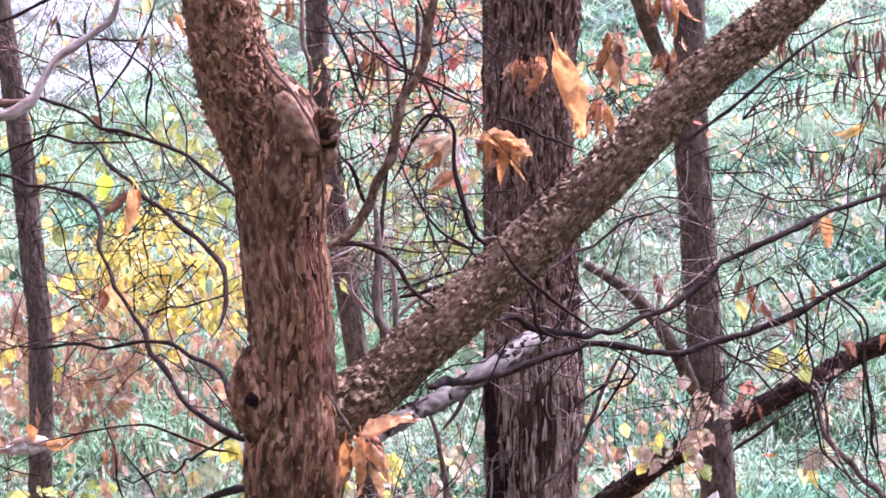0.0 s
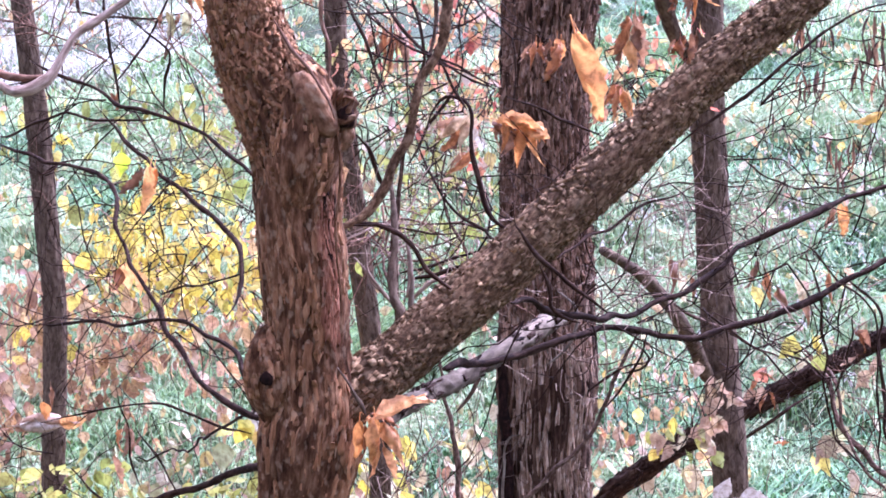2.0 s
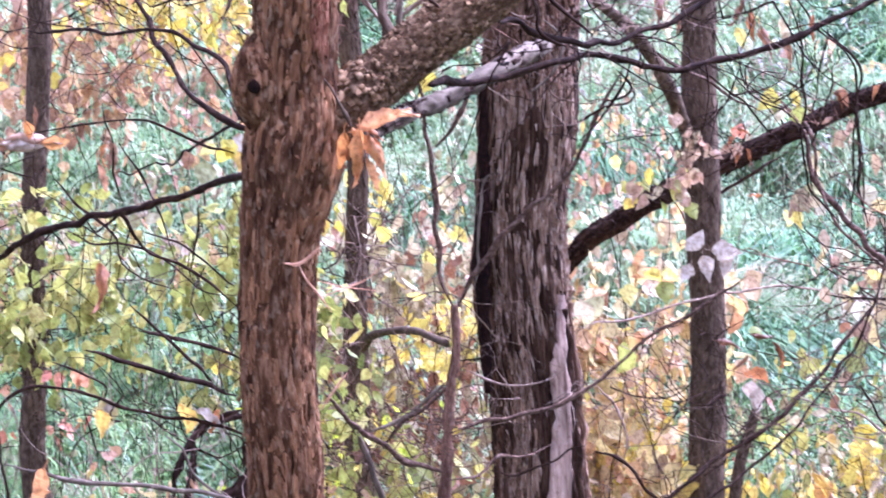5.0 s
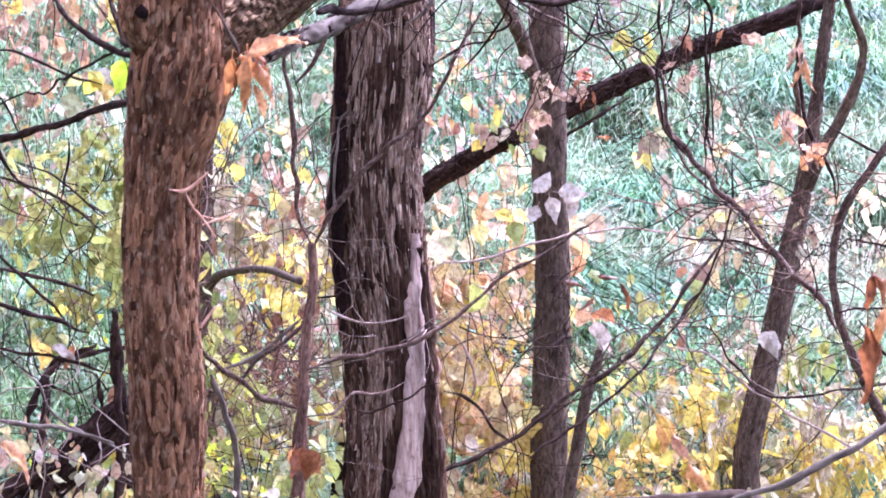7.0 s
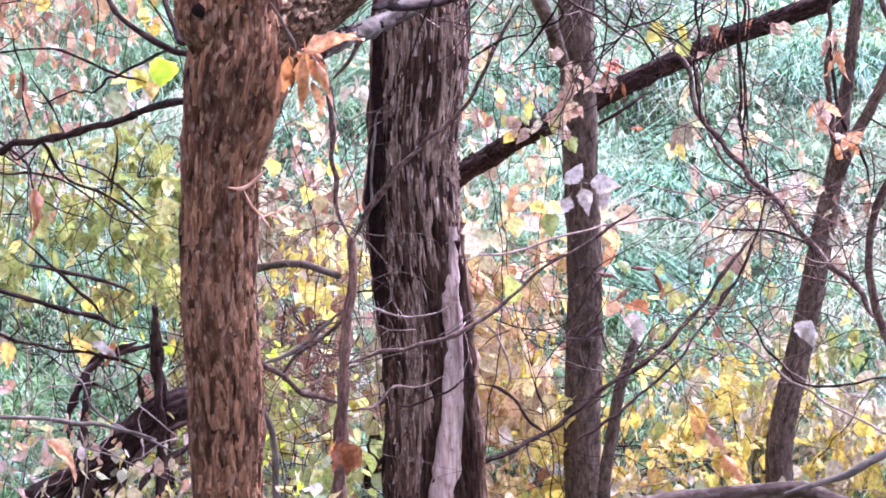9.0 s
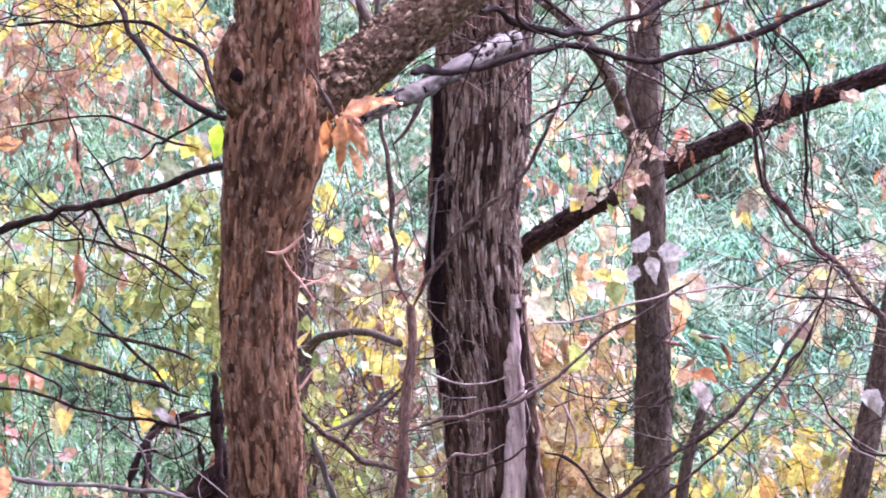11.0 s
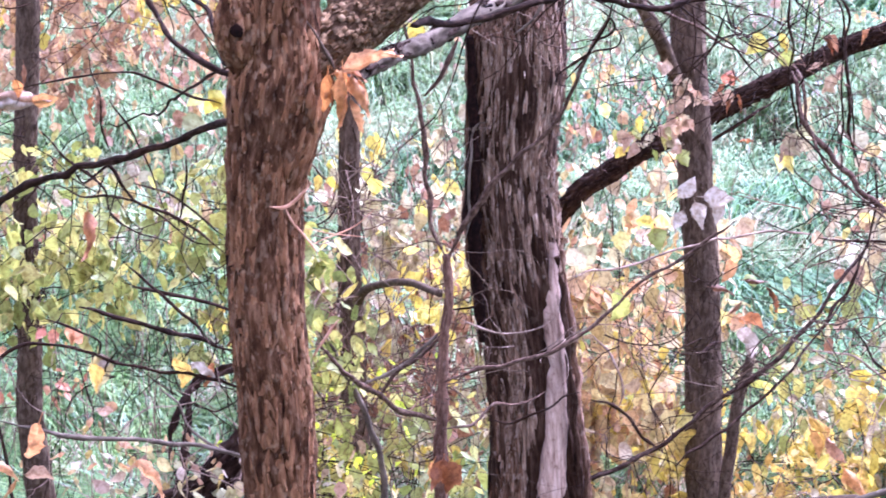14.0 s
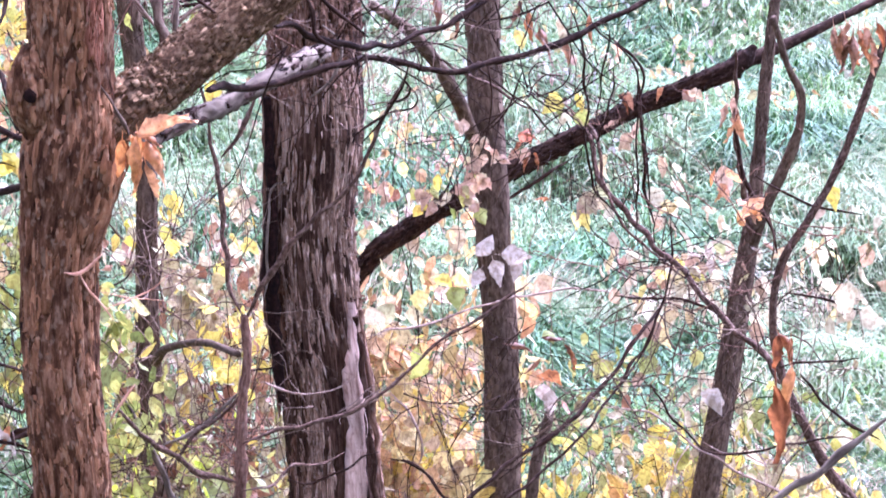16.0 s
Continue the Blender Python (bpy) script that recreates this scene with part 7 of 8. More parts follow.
leaf(dead_leaf_cluster, "curl", DRYTAN, (-0.033, 5.770, 3.268), 0.071, 80, 0)
leaf(dead_leaf_cluster, "long", ORANGE, (-0.093, 5.760, 3.241), 0.113, 6, 0)
leaf(dead_leaf_cluster, "curl", DRYTAN, (-0.076, 5.765, 3.230), 0.109, 16, 0)
leaf(dead_leaf_cluster, "long", ORANGE, (-0.127, 5.790, 3.228), 0.093, -4, 0)
leaf(dead_leaf_cluster, "curl", RUST, (-0.115, 5.780, 3.220), 0.079, -8, 0)
leaf(dead_leaf_cluster, "long", DRYTAN, (-0.061, 5.770, 3.219), 0.078, 20, 0)
leaf(dead_leaf_cluster, "curl", ORANGE, (-0.104, 5.770, 3.210), 0.097, 2, 0)
leaf(dead_leaf_cluster, "long", DRYTAN, (-0.078, 5.765, 3.178), 0.083, 10, 0)
leaf(dead_leaf_cluster, "curl", RUST, (-0.100, 5.790, 3.243), 0.069, 52, 0)
leaf(dead_leaf_cluster, "long", ORANGE, (-0.111, 5.785, 3.237), 0.083, 40, 0)
leaf(sapling, "ovate", PALE, (1.027, 10.500, 1.986), 0.104, 150, 0)
leaf(sapling, "ovate", PALE, (1.127, 10.500, 1.985), 0.125, 82, 0)
leaf(sapling, "ovate", PALE, (1.092, 10.500, 1.963), 0.108, 10, 0)
leaf(sapling, "ovate", PALE, (1.153, 10.500, 1.973), 0.097, 35, 0)
leaf(sapling, "ovate", BLUSH, (1.250, 10.300, 1.926), 0.110, 20, 0)
leaf(sapling, "ovate", PALE, (1.045, 10.500, 1.931), 0.087, -30, 0)
leaf(sapling, "ovate", PALE, (1.175, 10.500, 1.951), 0.076, 0, 0)
leaf(sapling, "ovate", OLIVE, (0.739, 9.600, 1.838), 0.138, -18, 0)
leaf(sapling, "ovate", TAN, (0.654, 9.600, 2.003), 0.129, -40, 0)
leaf(sapling, "round", YELLOW, (0.743, 9.600, 2.052), 0.083, 0, 0)
leaf(sapling, "round", OLIVE, (0.879, 9.800, 2.017), 0.091, 8, 0)
leaf(sapling, "ovate", YELLOW, (0.818, 9.800, 2.049), 0.081, 60, 0)
leaf(sapling, "round", TAN, (0.618, 9.500, 1.985), 0.098, -60, 0)
leaf(sapling, "ovate", YELLOW, (0.887, 9.900, 2.027), 0.078, 70, 0)
leaf(sapling, "curl", BROWN, (1.242, 10.200, 1.643), 0.095, -50, 0)
leaf(sapling, "ovate", RUST, (1.220, 10.100, 1.603), 0.114, 60, 0)
leaf(sapling, "ovate", PALE, (1.234, 10.000, 1.595), 0.124, 10, 0)
leaf(sapling, "ovate", PALE, (1.262, 10.000, 1.573), 0.103, -15, 0)
leaf(sapling, "curl", BROWN, (1.337, 10.200, 1.696), 0.095, 30, 0)
leaf(sapling, "curl", BROWN, (1.252, 10.200, 1.726), 0.105, 85, 0)
leaf(sapling, "curl", BROWN, (1.125, 10.200, 1.700), 0.095, 70, 0)
leaf(sapling, "curl", RUST, (1.358, 10.200, 1.674), 0.084, 10, 0)
leaf(sapling, "ovate", TAN, (1.398, 10.000, 2.307), 0.113, -30, 0)
leaf(sapling, "ovate", YELLOW, (1.343, 10.000, 2.241), 0.072, 5, 0)
leaf(sapling, "ovate", TAN, (1.408, 10.000, 2.292), 0.103, 55, 0)
leaf(sapling, "curl", RUST, (1.203, 10.000, 2.295), 0.072, 70, 0)
leaf(sapling, "ovate", RUST, (0.102, 8.600, 1.523), 0.106, -30, 0)
leaf(sapling, "ovate", RUST, (0.111, 8.600, 1.523), 0.124, 5, 0)
leaf(sapling, "ovate", RUST, (0.129, 8.600, 1.517), 0.115, 25, 0)
leaf(sapling, "curl", ORANGE, (0.075, 8.600, 1.518), 0.106, -20, 0)
leaf(sapling, "ovate", GOLD, (0.040, 9.200, 2.217), 0.076, -10, 0)
leaf(sapling, "round", YELLOW, (-0.123, 9.400, 2.297), 0.070, 0, 0)
leaf(sapling, "ovate", YELLOW, (0.713, 9.900, 2.459), 0.069, 0, 0)
leaf(sapling, "ovate", YELLOW, (0.040, 9.300, 2.854), 0.105, -15, 0)


def leaf_spray(parent, mats, kinds, at, reach, count, size, seed, tilt=60):
    """A loose bunch of leaves round a forked twig."""
    rng = np.random.default_rng(500 + seed)
    for k in range(3):
        end = np.array(at) + rng.normal(0, 0.6, 3) * reach
        branch(parent, "twig", BARK_TWIG, [(*(np.array(at) + (0, 0, reach[2] * 0.3)), 0.0030), (*((np.array(at) + end) / 2 + rng.normal(0, 0.01, 3)), 0.0024), (*end, 0.0014)], 5)
    for k in range(count):
        leaf(parent, kinds[k % len(kinds)], mats[k % len(mats)], tuple(np.array(at) + rng.uniform(-1, 1, 3) * reach), rng.uniform(*size), rng.uniform(-tilt, tilt), rng.uniform(-60, 60))


for k, (x, z) in enumerate(((0.837, 3.368), (0.857, 3.339), (0.884, 3.302), (0.934, 3.321), (0.947, 3.270), (1.012, 3.332), (0.620, 3.381), (0.640, 3.351), (0.669, 3.335))):
    leaf(broken_bough, ("curl", "long", "curl")[k % 3], (BROWN, RUST, BROWN, TAN)[k % 4], (x, 7.0, z), 0.075 + 0.008 * (k % 4), (k * 37) % 40 - 20)
leaf(broken_bough, "ovate", YELLOW, (0.866, 7.4, 3.246), 0.060, 20)
leaf_spray(sapling, (YELLOW, OLIVE, TAN), ("ovate", "round"), (1.265, 9.5, 2.735), (0.05, 0.04, 0.05), 5, (0.06, 0.09), 1)
leaf_spray(slim_tree, (TAN, YELLOW, OLIVE, BLUSH), ("ovate", "ovate", "round"), (0.905, 10.5, 2.232), (0.14, 0.08, 0.08), 24, (0.045, 0.08), 2)
leaf_spray(slim_tree, (BLUSH, TAN, PINK, GOLD, BLUSH), ("ovate", "curl"), (0.658, 10.3, 2.283), (0.09, 0.06, 0.06), 13, (0.05, 0.08), 3)
leaf_spray(fallen_log, (RUST, BLUSH), ("curl", "ovate"), (1.274, 11.1, 2.292), (0.05, 0.03, 0.03), 4, (0.06, 0.09), 4)
leaf_spray(fallen_log, (RUST, BROWN), ("curl", "ovate"), (1.671, 11.1, 2.508), (0.03, 0.03, 0.03), 3, (0.06, 0.09), 5)
leaf_spray(fallen_log, (BLUSH, RUST), ("ovate", "curl"), (1.889, 11.1, 2.526), (0.06, 0.03, 0.02), 4, (0.06, 0.09), 6)
leaf_spray(fallen_log, (RUST, PINK), ("curl", "lobed"), (1.286, 11.1, 2.335), (0.03, 0.03, 0.03), 3, (0.06, 0.085), 7)
leaf_spray(fallen_log, (BLUSH,), ("ovate", "long"), (1.698, 11.1, 2.381), (0.05, 0.03, 0.04), 4, (0.06, 0.1), 8)
leaf_spray(right_sapling, (ORANGE, DRYTAN), ("curl", "ovate"), (1.800, 9.5, 2.450), (0.03, 0.03, 0.04), 4, (0.06, 0.095), 9)
leaf_spray(right_sapling, (DRYTAN, BLUSH), ("long", "curl"), (1.843, 9.5, 2.680), (0.02, 0.03, 0.06), 4, (0.08, 0.12), 10, 20)
leaf_spray(right_sapling, (ORANGE, DRYTAN, BLUSH), ("curl", "ovate"), (1.900, 9.5, 2.372), (0.05, 0.04, 0.05), 5, (0.06, 0.09), 11)
leaf_spray(right_sapling, (BLUSH, PALE, TAN), ("ovate", "curl"), (1.860, 10.0, 2.060), (0.22, 0.1, 0.07), 16, (0.045, 0.08), 12)
leaf_spray(right_sapling, (BLUSH, TAN, YELLOW), ("ovate", "round"), (1.600, 10.0, 2.000), (0.18, 0.1, 0.06), 14, (0.045, 0.075), 13)
branch(sapling, "stalk", STALK, [(-0.240, 7.0, 2.588, 0.0022), (-0.124, 7.0, 2.639, 0.0026), (-0.051, 7.0, 2.693, 0.0014)], 6)
branch(sapling, "stalk", STALK, [(-0.255, 7.0, 2.640, 0.0016), (-0.160, 7.0, 2.628, 0.0020), (-0.080, 7.0, 2.612, 0.0012)], 6)
branch(sapling, "stalk", STALK, [(-0.225, 7.0, 2.295, 0.0040), (-0.192, 7.0, 2.352, 0.0058), (-0.160, 7.0, 2.398, 0.0022)], 6)
branch(sapling, "branch", DEADWOOD, [(-0.155, 9.2, 1.614, 0.0120), (-0.069, 9.2, 1.660, 0.0110), (0.027, 9.2, 1.721, 0.0095), (0.123, 9.2, 1.810, 0.0070)], 10)
branch(sapling, "branch", DEADWOOD, [(-0.290, 9.4, 1.740, 0.0130), (-0.235, 9.4, 1.620, 0.0150), (-0.180, 9.4, 1.500, 0.0160), (-0.130, 9.4, 1.370, 0.0170), (-0.100, 9.4, 1.100, 0.0180), (-0.090, 9.4, 0.500, 0.0200)], 10)
left_twig_shrub = thing("shrub", place_on_ground(-1.600, 8.700), "thin shrub with a few orange and pale leaves", "shrub", "shrubs of the hollow")
branch(left_twig_shrub, "stem", BARK_DARK, [(-0.505, 8.700, 1.734, 0.0054), (-0.614, 8.700, 1.777, 0.0072), (-0.777, 8.700, 1.804, 0.0072), (-0.921, 8.700, 1.834, 0.0072), (-1.047, 8.700, 1.878, 0.0072), (-1.154, 8.700, 1.913, 0.0072), (-1.264, 8.700, 1.896, 0.0072), (-1.264, 8.700, 1.216, 0.0076), (-1.264, 8.700, 0.555, 0.0082), (-1.264, 8.700, 0.335, 0.0091)], 6)
branch(left_twig_shrub, "stem", BARK_DARK, [(-0.994, 8.700, 1.836, 0.0054), (-1.009, 8.700, 1.911, 0.0054), (-1.169, 8.700, 1.988, 0.0054)], 6)
leaf(left_twig_shrub, "ovate", GOLD, (-1.002, 8.700, 1.864), 0.134, -2, 0)
leaf(left_twig_shrub, "round", PALE, (-0.989, 8.700, 1.869), 0.063, -10, 0)
leaf(left_twig_shrub, "ovate", GOLD, (-0.753, 8.700, 1.851), 0.118, 4, 0)
leaf(left_twig_shrub, "long", PALE, (-0.699, 8.700, 1.831), 0.129, 52, 0)
leaf(left_twig_shrub, "curl", RUST, (-0.634, 8.700, 1.834), 0.090, -10, 0)
leaf(left_twig_shrub, "ovate", PINK, (-1.158, 8.800, 1.929), 0.063, -10, 0)
leaf(left_twig_shrub, "ovate", PINK, (-1.111, 8.800, 1.934), 0.069, 10, 0)
leaf(left_twig_shrub, "ovate", PINK, (-1.079, 8.800, 1.928), 0.073, 12, 0)
leaf(left_twig_shrub, "ovate", PINK, (-1.185, 8.800, 1.935), 0.054, -40, 0)
leaf(left_twig_shrub, "long", BLUSH, (-1.382, 9.070, 2.623), 0.221, 90, 0)
leaf(left_twig_shrub, "long", PALE, (-1.359, 9.050, 2.635), 0.186, 86, 0)
leaf(left_twig_shrub, "ovate", ORANGE, (-1.229, 9.070, 2.643), 0.097, 78, 0)
leaf(left_twig_shrub, "ovate", ORANGE, (-1.284, 9.070, 2.708), 0.078, 10, 0)
leaf(left_twig_shrub, "curl", BROWN, (-1.257, 9.100, 2.752), 0.084, 0, 0)
leaf(left_twig_shrub, "long", DRYTAN, (-1.197, 7.600, 1.991), 0.180, 10, 0)
leaf(left_twig_shrub, "long", DRYTAN, (-1.176, 7.600, 1.841), 0.094, 55, 0)
leaf(left_twig_shrub, "long", DRYTAN, (-1.039, 7.600, 1.956), 0.175, -22, 0)
leaf(left_twig_shrub, "curl", DRYTAN, (-1.111, 7.600, 1.790), 0.078, -40, 0)
leaf(left_twig_shrub, "ovate", BLUSH, (-1.084, 7.600, 1.805), 0.086, 75, 0)
leaf(left_twig_shrub, "long", DRYTAN, (-0.768, 7.600, 1.840), 0.138, 42, 0)
leaf(left_twig_shrub, "ovate", GOLD, (-0.905, 7.800, 2.075), 0.088, 10, 0)
leaf(left_twig_shrub, "round", TAN, (-0.564, 7.500, 2.860), 0.085, -10, 0)
leaf(left_twig_shrub, "ovate", YELLOW, (-0.515, 7.500, 2.920), 0.070, 30, 0)
leaf(left_twig_shrub, "ovate", YELLOW, (-0.486, 7.500, 2.895), 0.070, -40, 0)
leaf(left_twig_shrub, "ovate", YELLOW, (-0.538, 7.500, 2.906), 0.054, -60, 0)
leaf(left_twig_shrub, "ovate", GOLD, (-0.471, 7.500, 2.887), 0.059, 0, 0)
leaf(right_sapling, "curl", BROWN, (1.643, 7.000, 3.290), 0.101, 8, 0)
leaf(right_sapling, "long", RUST, (1.660, 7.000, 3.269), 0.084, -10, 50)
leaf(right_sapling, "curl", BROWN, (1.675, 7.000, 3.301), 0.118, 16, 100)
leaf(right_sapling, "curl", BROWN, (1.692, 7.000, 3.260), 0.092, -4, 150)
leaf(right_sapling, "long", RUST, (1.707, 7.000, 3.283), 0.101, 2, 200)
leaf(right_sapling, "curl", BROWN, (1.723, 7.000, 3.289), 0.084, 8, 250)
leaf(right_sapling, "curl", BROWN, (1.740, 7.000, 3.268), 0.118, -10, 300)
leaf(right_sapling, "long", RUST, (1.755, 7.000, 3.300), 0.092, 16, 350)
leaf(right_sapling, "curl", RUST, (1.333, 5.950, 2.730), 0.071, 0, 0)
leaf(right_sapling, "long", RUST, (1.303, 5.950, 2.735), 0.085, -8, 0, variant=1)
leaf(right_sapling, "long", RUST, (1.303, 5.960, 2.615), 0.205, 4, 20, variant=2)
leaf(right_sapling, "curl", RUST, (1.304, 5.950, 2.739), 0.1, 20, 0)
leaf(right_sapling, "ovate", ORANGE, (1.336, 5.950, 2.662), 0.085, 12, 20, variant=0)
leaf(right_sapling, "ovate", DRYTAN, (1.953, 9.500, 2.376), 0.106, -35, 0)
leaf(right_sapling, "ovate", BLUSH, (1.820, 9.600, 2.475), 0.119, 5, 0)
leaf(right_sapling, "ovate", YELLOW, (2.142, 9.300, 2.452), 0.092, 10, 0)
leaf(right_sapling, "curl", BROWN, (1.662, 7.000, 3.275), 0.101, 10, 0)
leaf(right_sapling, "curl", BROWN, (1.692, 7.000, 3.268), 0.108, -5, 0)
leaf(right_sapling, "curl", RUST, (1.682, 7.000, 3.253), 0.079, 20, 0)
leaf(right_sapling, "ovate", PALE, (1.727, 9.400, 1.709), 0.112, 42, 0)
leaf(right_sapling, "ovate", PALE, (1.757, 9.400, 1.698), 0.087, 20, 0)
leaf(right_sapling, "ovate", BROWN, (1.501, 9.700, 1.627), 0.070, 20, 0)
leaf(right_sapling, "ovate", TAN, (1.356, 9.800, 2.357), 0.101, 20, 0)
leaf(right_sapling, "ovate", YELLOW, (1.346, 9.800, 2.275), 0.071, 20, 0)
leaf(right_sapling, "ovate", TAN, (1.386, 9.800, 2.367), 0.101, 60, 0)
leaf(right_sapling, "ovate", TAN, (2.148, 9.000, 2.180), 0.121, 5, 0)
leaf(slim_tree, "ovate", BLUSH, (1.031, 10.400, 2.355), 0.056, -47, -32)
leaf(slim_tree, "ovate", BLUSH, (1.099, 10.400, 2.382), 0.058, 63, 28)
leaf(slim_tree, "ovate", BLUSH, (0.968, 10.400, 2.278), 0.058, -64, -7)
leaf(slim_tree, "ovate", BLUSH, (1.039, 10.400, 2.454), 0.073, 25, -29)
leaf(slim_tree, "ovate", TAN, (1.056, 10.400, 2.466), 0.058, -25, -9)
leaf(slim_tree, "ovate", BLUSH, (1.005, 10.400, 2.392), 0.060, 9, 25)
leaf(slim_tree, "ovate", BLUSH, (1.049, 10.400, 2.307), 0.066, -29, -11)
leaf(slim_tree, "ovate", BLUSH, (0.995, 10.400, 2.243), 0.051, 48, 40)
leaf(slim_tree, "ovate", BLUSH, (1.095, 10.400, 2.399), 0.056, -20, -32)
leaf(slim_tree, "ovate", BLUSH, (0.997, 10.400, 2.366), 0.056, 21, 15)
leaf(slim_tree, "ovate", BLUSH, (1.028, 10.400, 2.477), 0.054, -55, -11)
leaf(slim_tree, "ovate", BLUSH, (1.017, 10.400, 2.279), 0.062, -25, -3)
leaf(slim_tree, "ovate", BLUSH, (1.014, 10.400, 2.392), 0.075, 13, -38)
leaf(slim_tree, "ovate", BLUSH, (1.008, 10.400, 2.327), 0.071, -51, -3)
leaf(slim_tree, "ovate", BLUSH, (0.941, 10.400, 2.528), 0.060, 27, 36)
leaf(slim_tree, "ovate", BLUSH, (1.078, 10.400, 2.416), 0.051, 46, -19)
leaf(slim_tree, "ovate", TAN, (0.963, 10.400, 2.276), 0.054, 42, -14)
leaf(slim_tree, "ovate", BLUSH, (0.995, 10.400, 2.370), 0.051, -27, 36)
leaf(slim_tree, "ovate", TAN, (1.014, 10.400, 2.443), 0.066, -7, 1)
leaf(slim_tree, "ovate", BLUSH, (1.057, 10.400, 2.397), 0.073, -19, 21)
leaf(slim_tree, "ovate", BLUSH, (1.046, 10.400, 2.305), 0.058, 37, 16)
leaf(slim_tree, "ovate", BLUSH, (1.030, 10.400, 2.207), 0.058, -62, -36)
leaf(slim_tree, "ovate", BLUSH, (1.027, 10.400, 2.331), 0.064, -4, -22)
leaf(slim_tree, "ovate", TAN, (0.976, 10.400, 2.228), 0.054, 33, -35)
leaf(slim_tree, "ovate", TAN, (1.005, 10.400, 2.396), 0.056, 16, -3)
leaf(slim_tree, "ovate", BLUSH, (0.973, 10.400, 2.534), 0.069, -15, -6)
# ---- shrubs and weeds: leaf clouds over thin stems ----
shrub("shrub", "yellow leaved shrub in the grass", "shrub", YELLOW, (-1.44, -0.67), (10.6, 11.8), (2.77, 3.17), 420, (0.051, 0.098), ("ovate", "round", "curl"), 1, BARK_DARK, 8, 0.8)
shrub("dry_weeds", "brown dried weeds with hanging seed heads", "weeds", WEED, (-1.98, -0.68), (10.5, 12.4), (2.33, 2.88), 950, (0.049, 0.094), ("ovate", "curl", "round"), 2, BARK_PINK, 16, 0.6)
shrub("shrub", "olive and yellow leaved shrub over the logs", "shrub", OLIVE, (-1.62, -0.46), (9.2, 10.2), (1.78, 2.30), 980, (0.055, 0.105), ("ovate", "round", "curl"), 3, BARK_DARK, 9, 0.8)
shrub("shrub", "shrub with orange and pink autumn leaves", "shrub", AUTUMN, (0.60, 1.24), (10.9, 12.2), (0.60, 1.88), 900, (0.075, 0.145), ("ovate", "round", "curl"), 4, BARK_PINK, 9, 0.8)
shrub("shrub", "leafy shrub with yellow leaves", "shrub", YELLOW, (0.62, 1.26), (10.8, 11.8), (0.55, 1.45), 260, (0.075, 0.14), ("ovate", "round", "curl"), 26, BARK_PINK, 6, 0.8)
shrub("shrub", "thin shrub with cream and tan leaves", "shrub", CREAM, (1.87, 3.0), (10.9, 11.8), (1.62, 1.98), 140, (0.07, 0.13), ("ovate", "curl", "round"), 27, BARK_DARK, 6, 0.8)
shrub("shrub", "sparse shrub with yellow green leaves", "shrub", OLIVE, (1.3, 2.8), (11.2, 12.2), (0.75, 1.3), 120, (0.06, 0.12), ("ovate", "round", "curl"), 28, BARK_DARK, 5, 0.8)
shrub("shrub", "low shrub with golden yellow leaves", "shrub", YELLOW, (1.26, 2.74), (10.9, 12.0), (0.39, 1.02), 520, (0.071, 0.136), ("ovate", "round", "curl"), 5, BARK_PINK, 10, 0.8)
shrub("shrub", "low shrub with faded tan leaves", "shrub", TAN, (1.17, 2.77), (11.0, 12.2), (0.34, 1.08), 187, (0.053, 0.102), ("ovate", "round", "curl"), 20, BARK_PINK, 6, 0.8)
shrub("shrub", "low shrub with golden yellow leaves", "shrub", GOLD, (0.88, 1.89), (11.0, 11.8), (0.26, 0.98), 180, (0.046, 0.088), ("ovate", "round", "curl"), 15, BARK_DARK, 6, 0.8)
shrub("shrub", "tangled yellow and tan undergrowth", "shrub", TAN, (-0.46, 0.32), (11.0, 12.4), (0.49, 1.97), 1150, (0.066, 0.125), ("ovate", "round", "curl"), 6, BARK_PINK, 10, 0.8)
shrub("shrub", "tangled yellow leaved undergrowth beside trunks", "shrub", YELLOW, (-0.44, 0.31), (10.7, 12.0), (0.59, 2.04), 330, (0.06, 0.115), ("ovate", "round", "curl"), 16, BARK_PINK, 5, 0.8)
shrub("shrub", "thin bush with red and pink leaves", "shrub", PINK, (-0.29, 0.32), (9.4, 11.2), (3.58, 4.08), 240, (0.036, 0.066), ("ovate", "curl", "lobed"), 7, BARK_DARK, 6, 0.8)
shrub("shrub", "thin bush with pale yellow leaves", "shrub", MIXED, (-0.29, 0.32), (9.8, 11.4), (3.40, 3.95), 150, (0.045, 0.085), ("ovate", "curl", "round"), 25, BARK_PINK, 5, 0.8)
shrub("shrub", "thin bush with red and pink leaves", "shrub", PINK, (0.56, 1.02), (9.8, 11), (3.41, 3.83), 120, (0.035, 0.067), ("ovate", "curl", "lobed"), 8, BARK_DARK, 6, 0.8)
shrub("shrub", "scattered yellow green leaves on thin stems", "shrub", OLIVE, (-0.38, 0.33), (11, 13), (2.75, 3.56), 110, (0.061, 0.117), ("ovate", "round", "curl"), 9, BARK_PINK, 9, 0.8)
shrub("shrub", "scattered yellow green leaves on thin stems", "shrub", OLIVE, (-1.65, -0.75), (11, 13), (3.05, 3.55), 90, (0.061, 0.117), ("ovate", "round", "curl"), 10, BARK_PINK, 9, 0.8)
shrub("shrub", "small shrub with red and orange leaves", "shrub", PINK, (-2.00, -1.47), (10.5, 11), (1.11, 1.79), 90, (0.043, 0.083), ("ovate", "round", "curl"), 11, BARK_DARK, 5, 0.8)
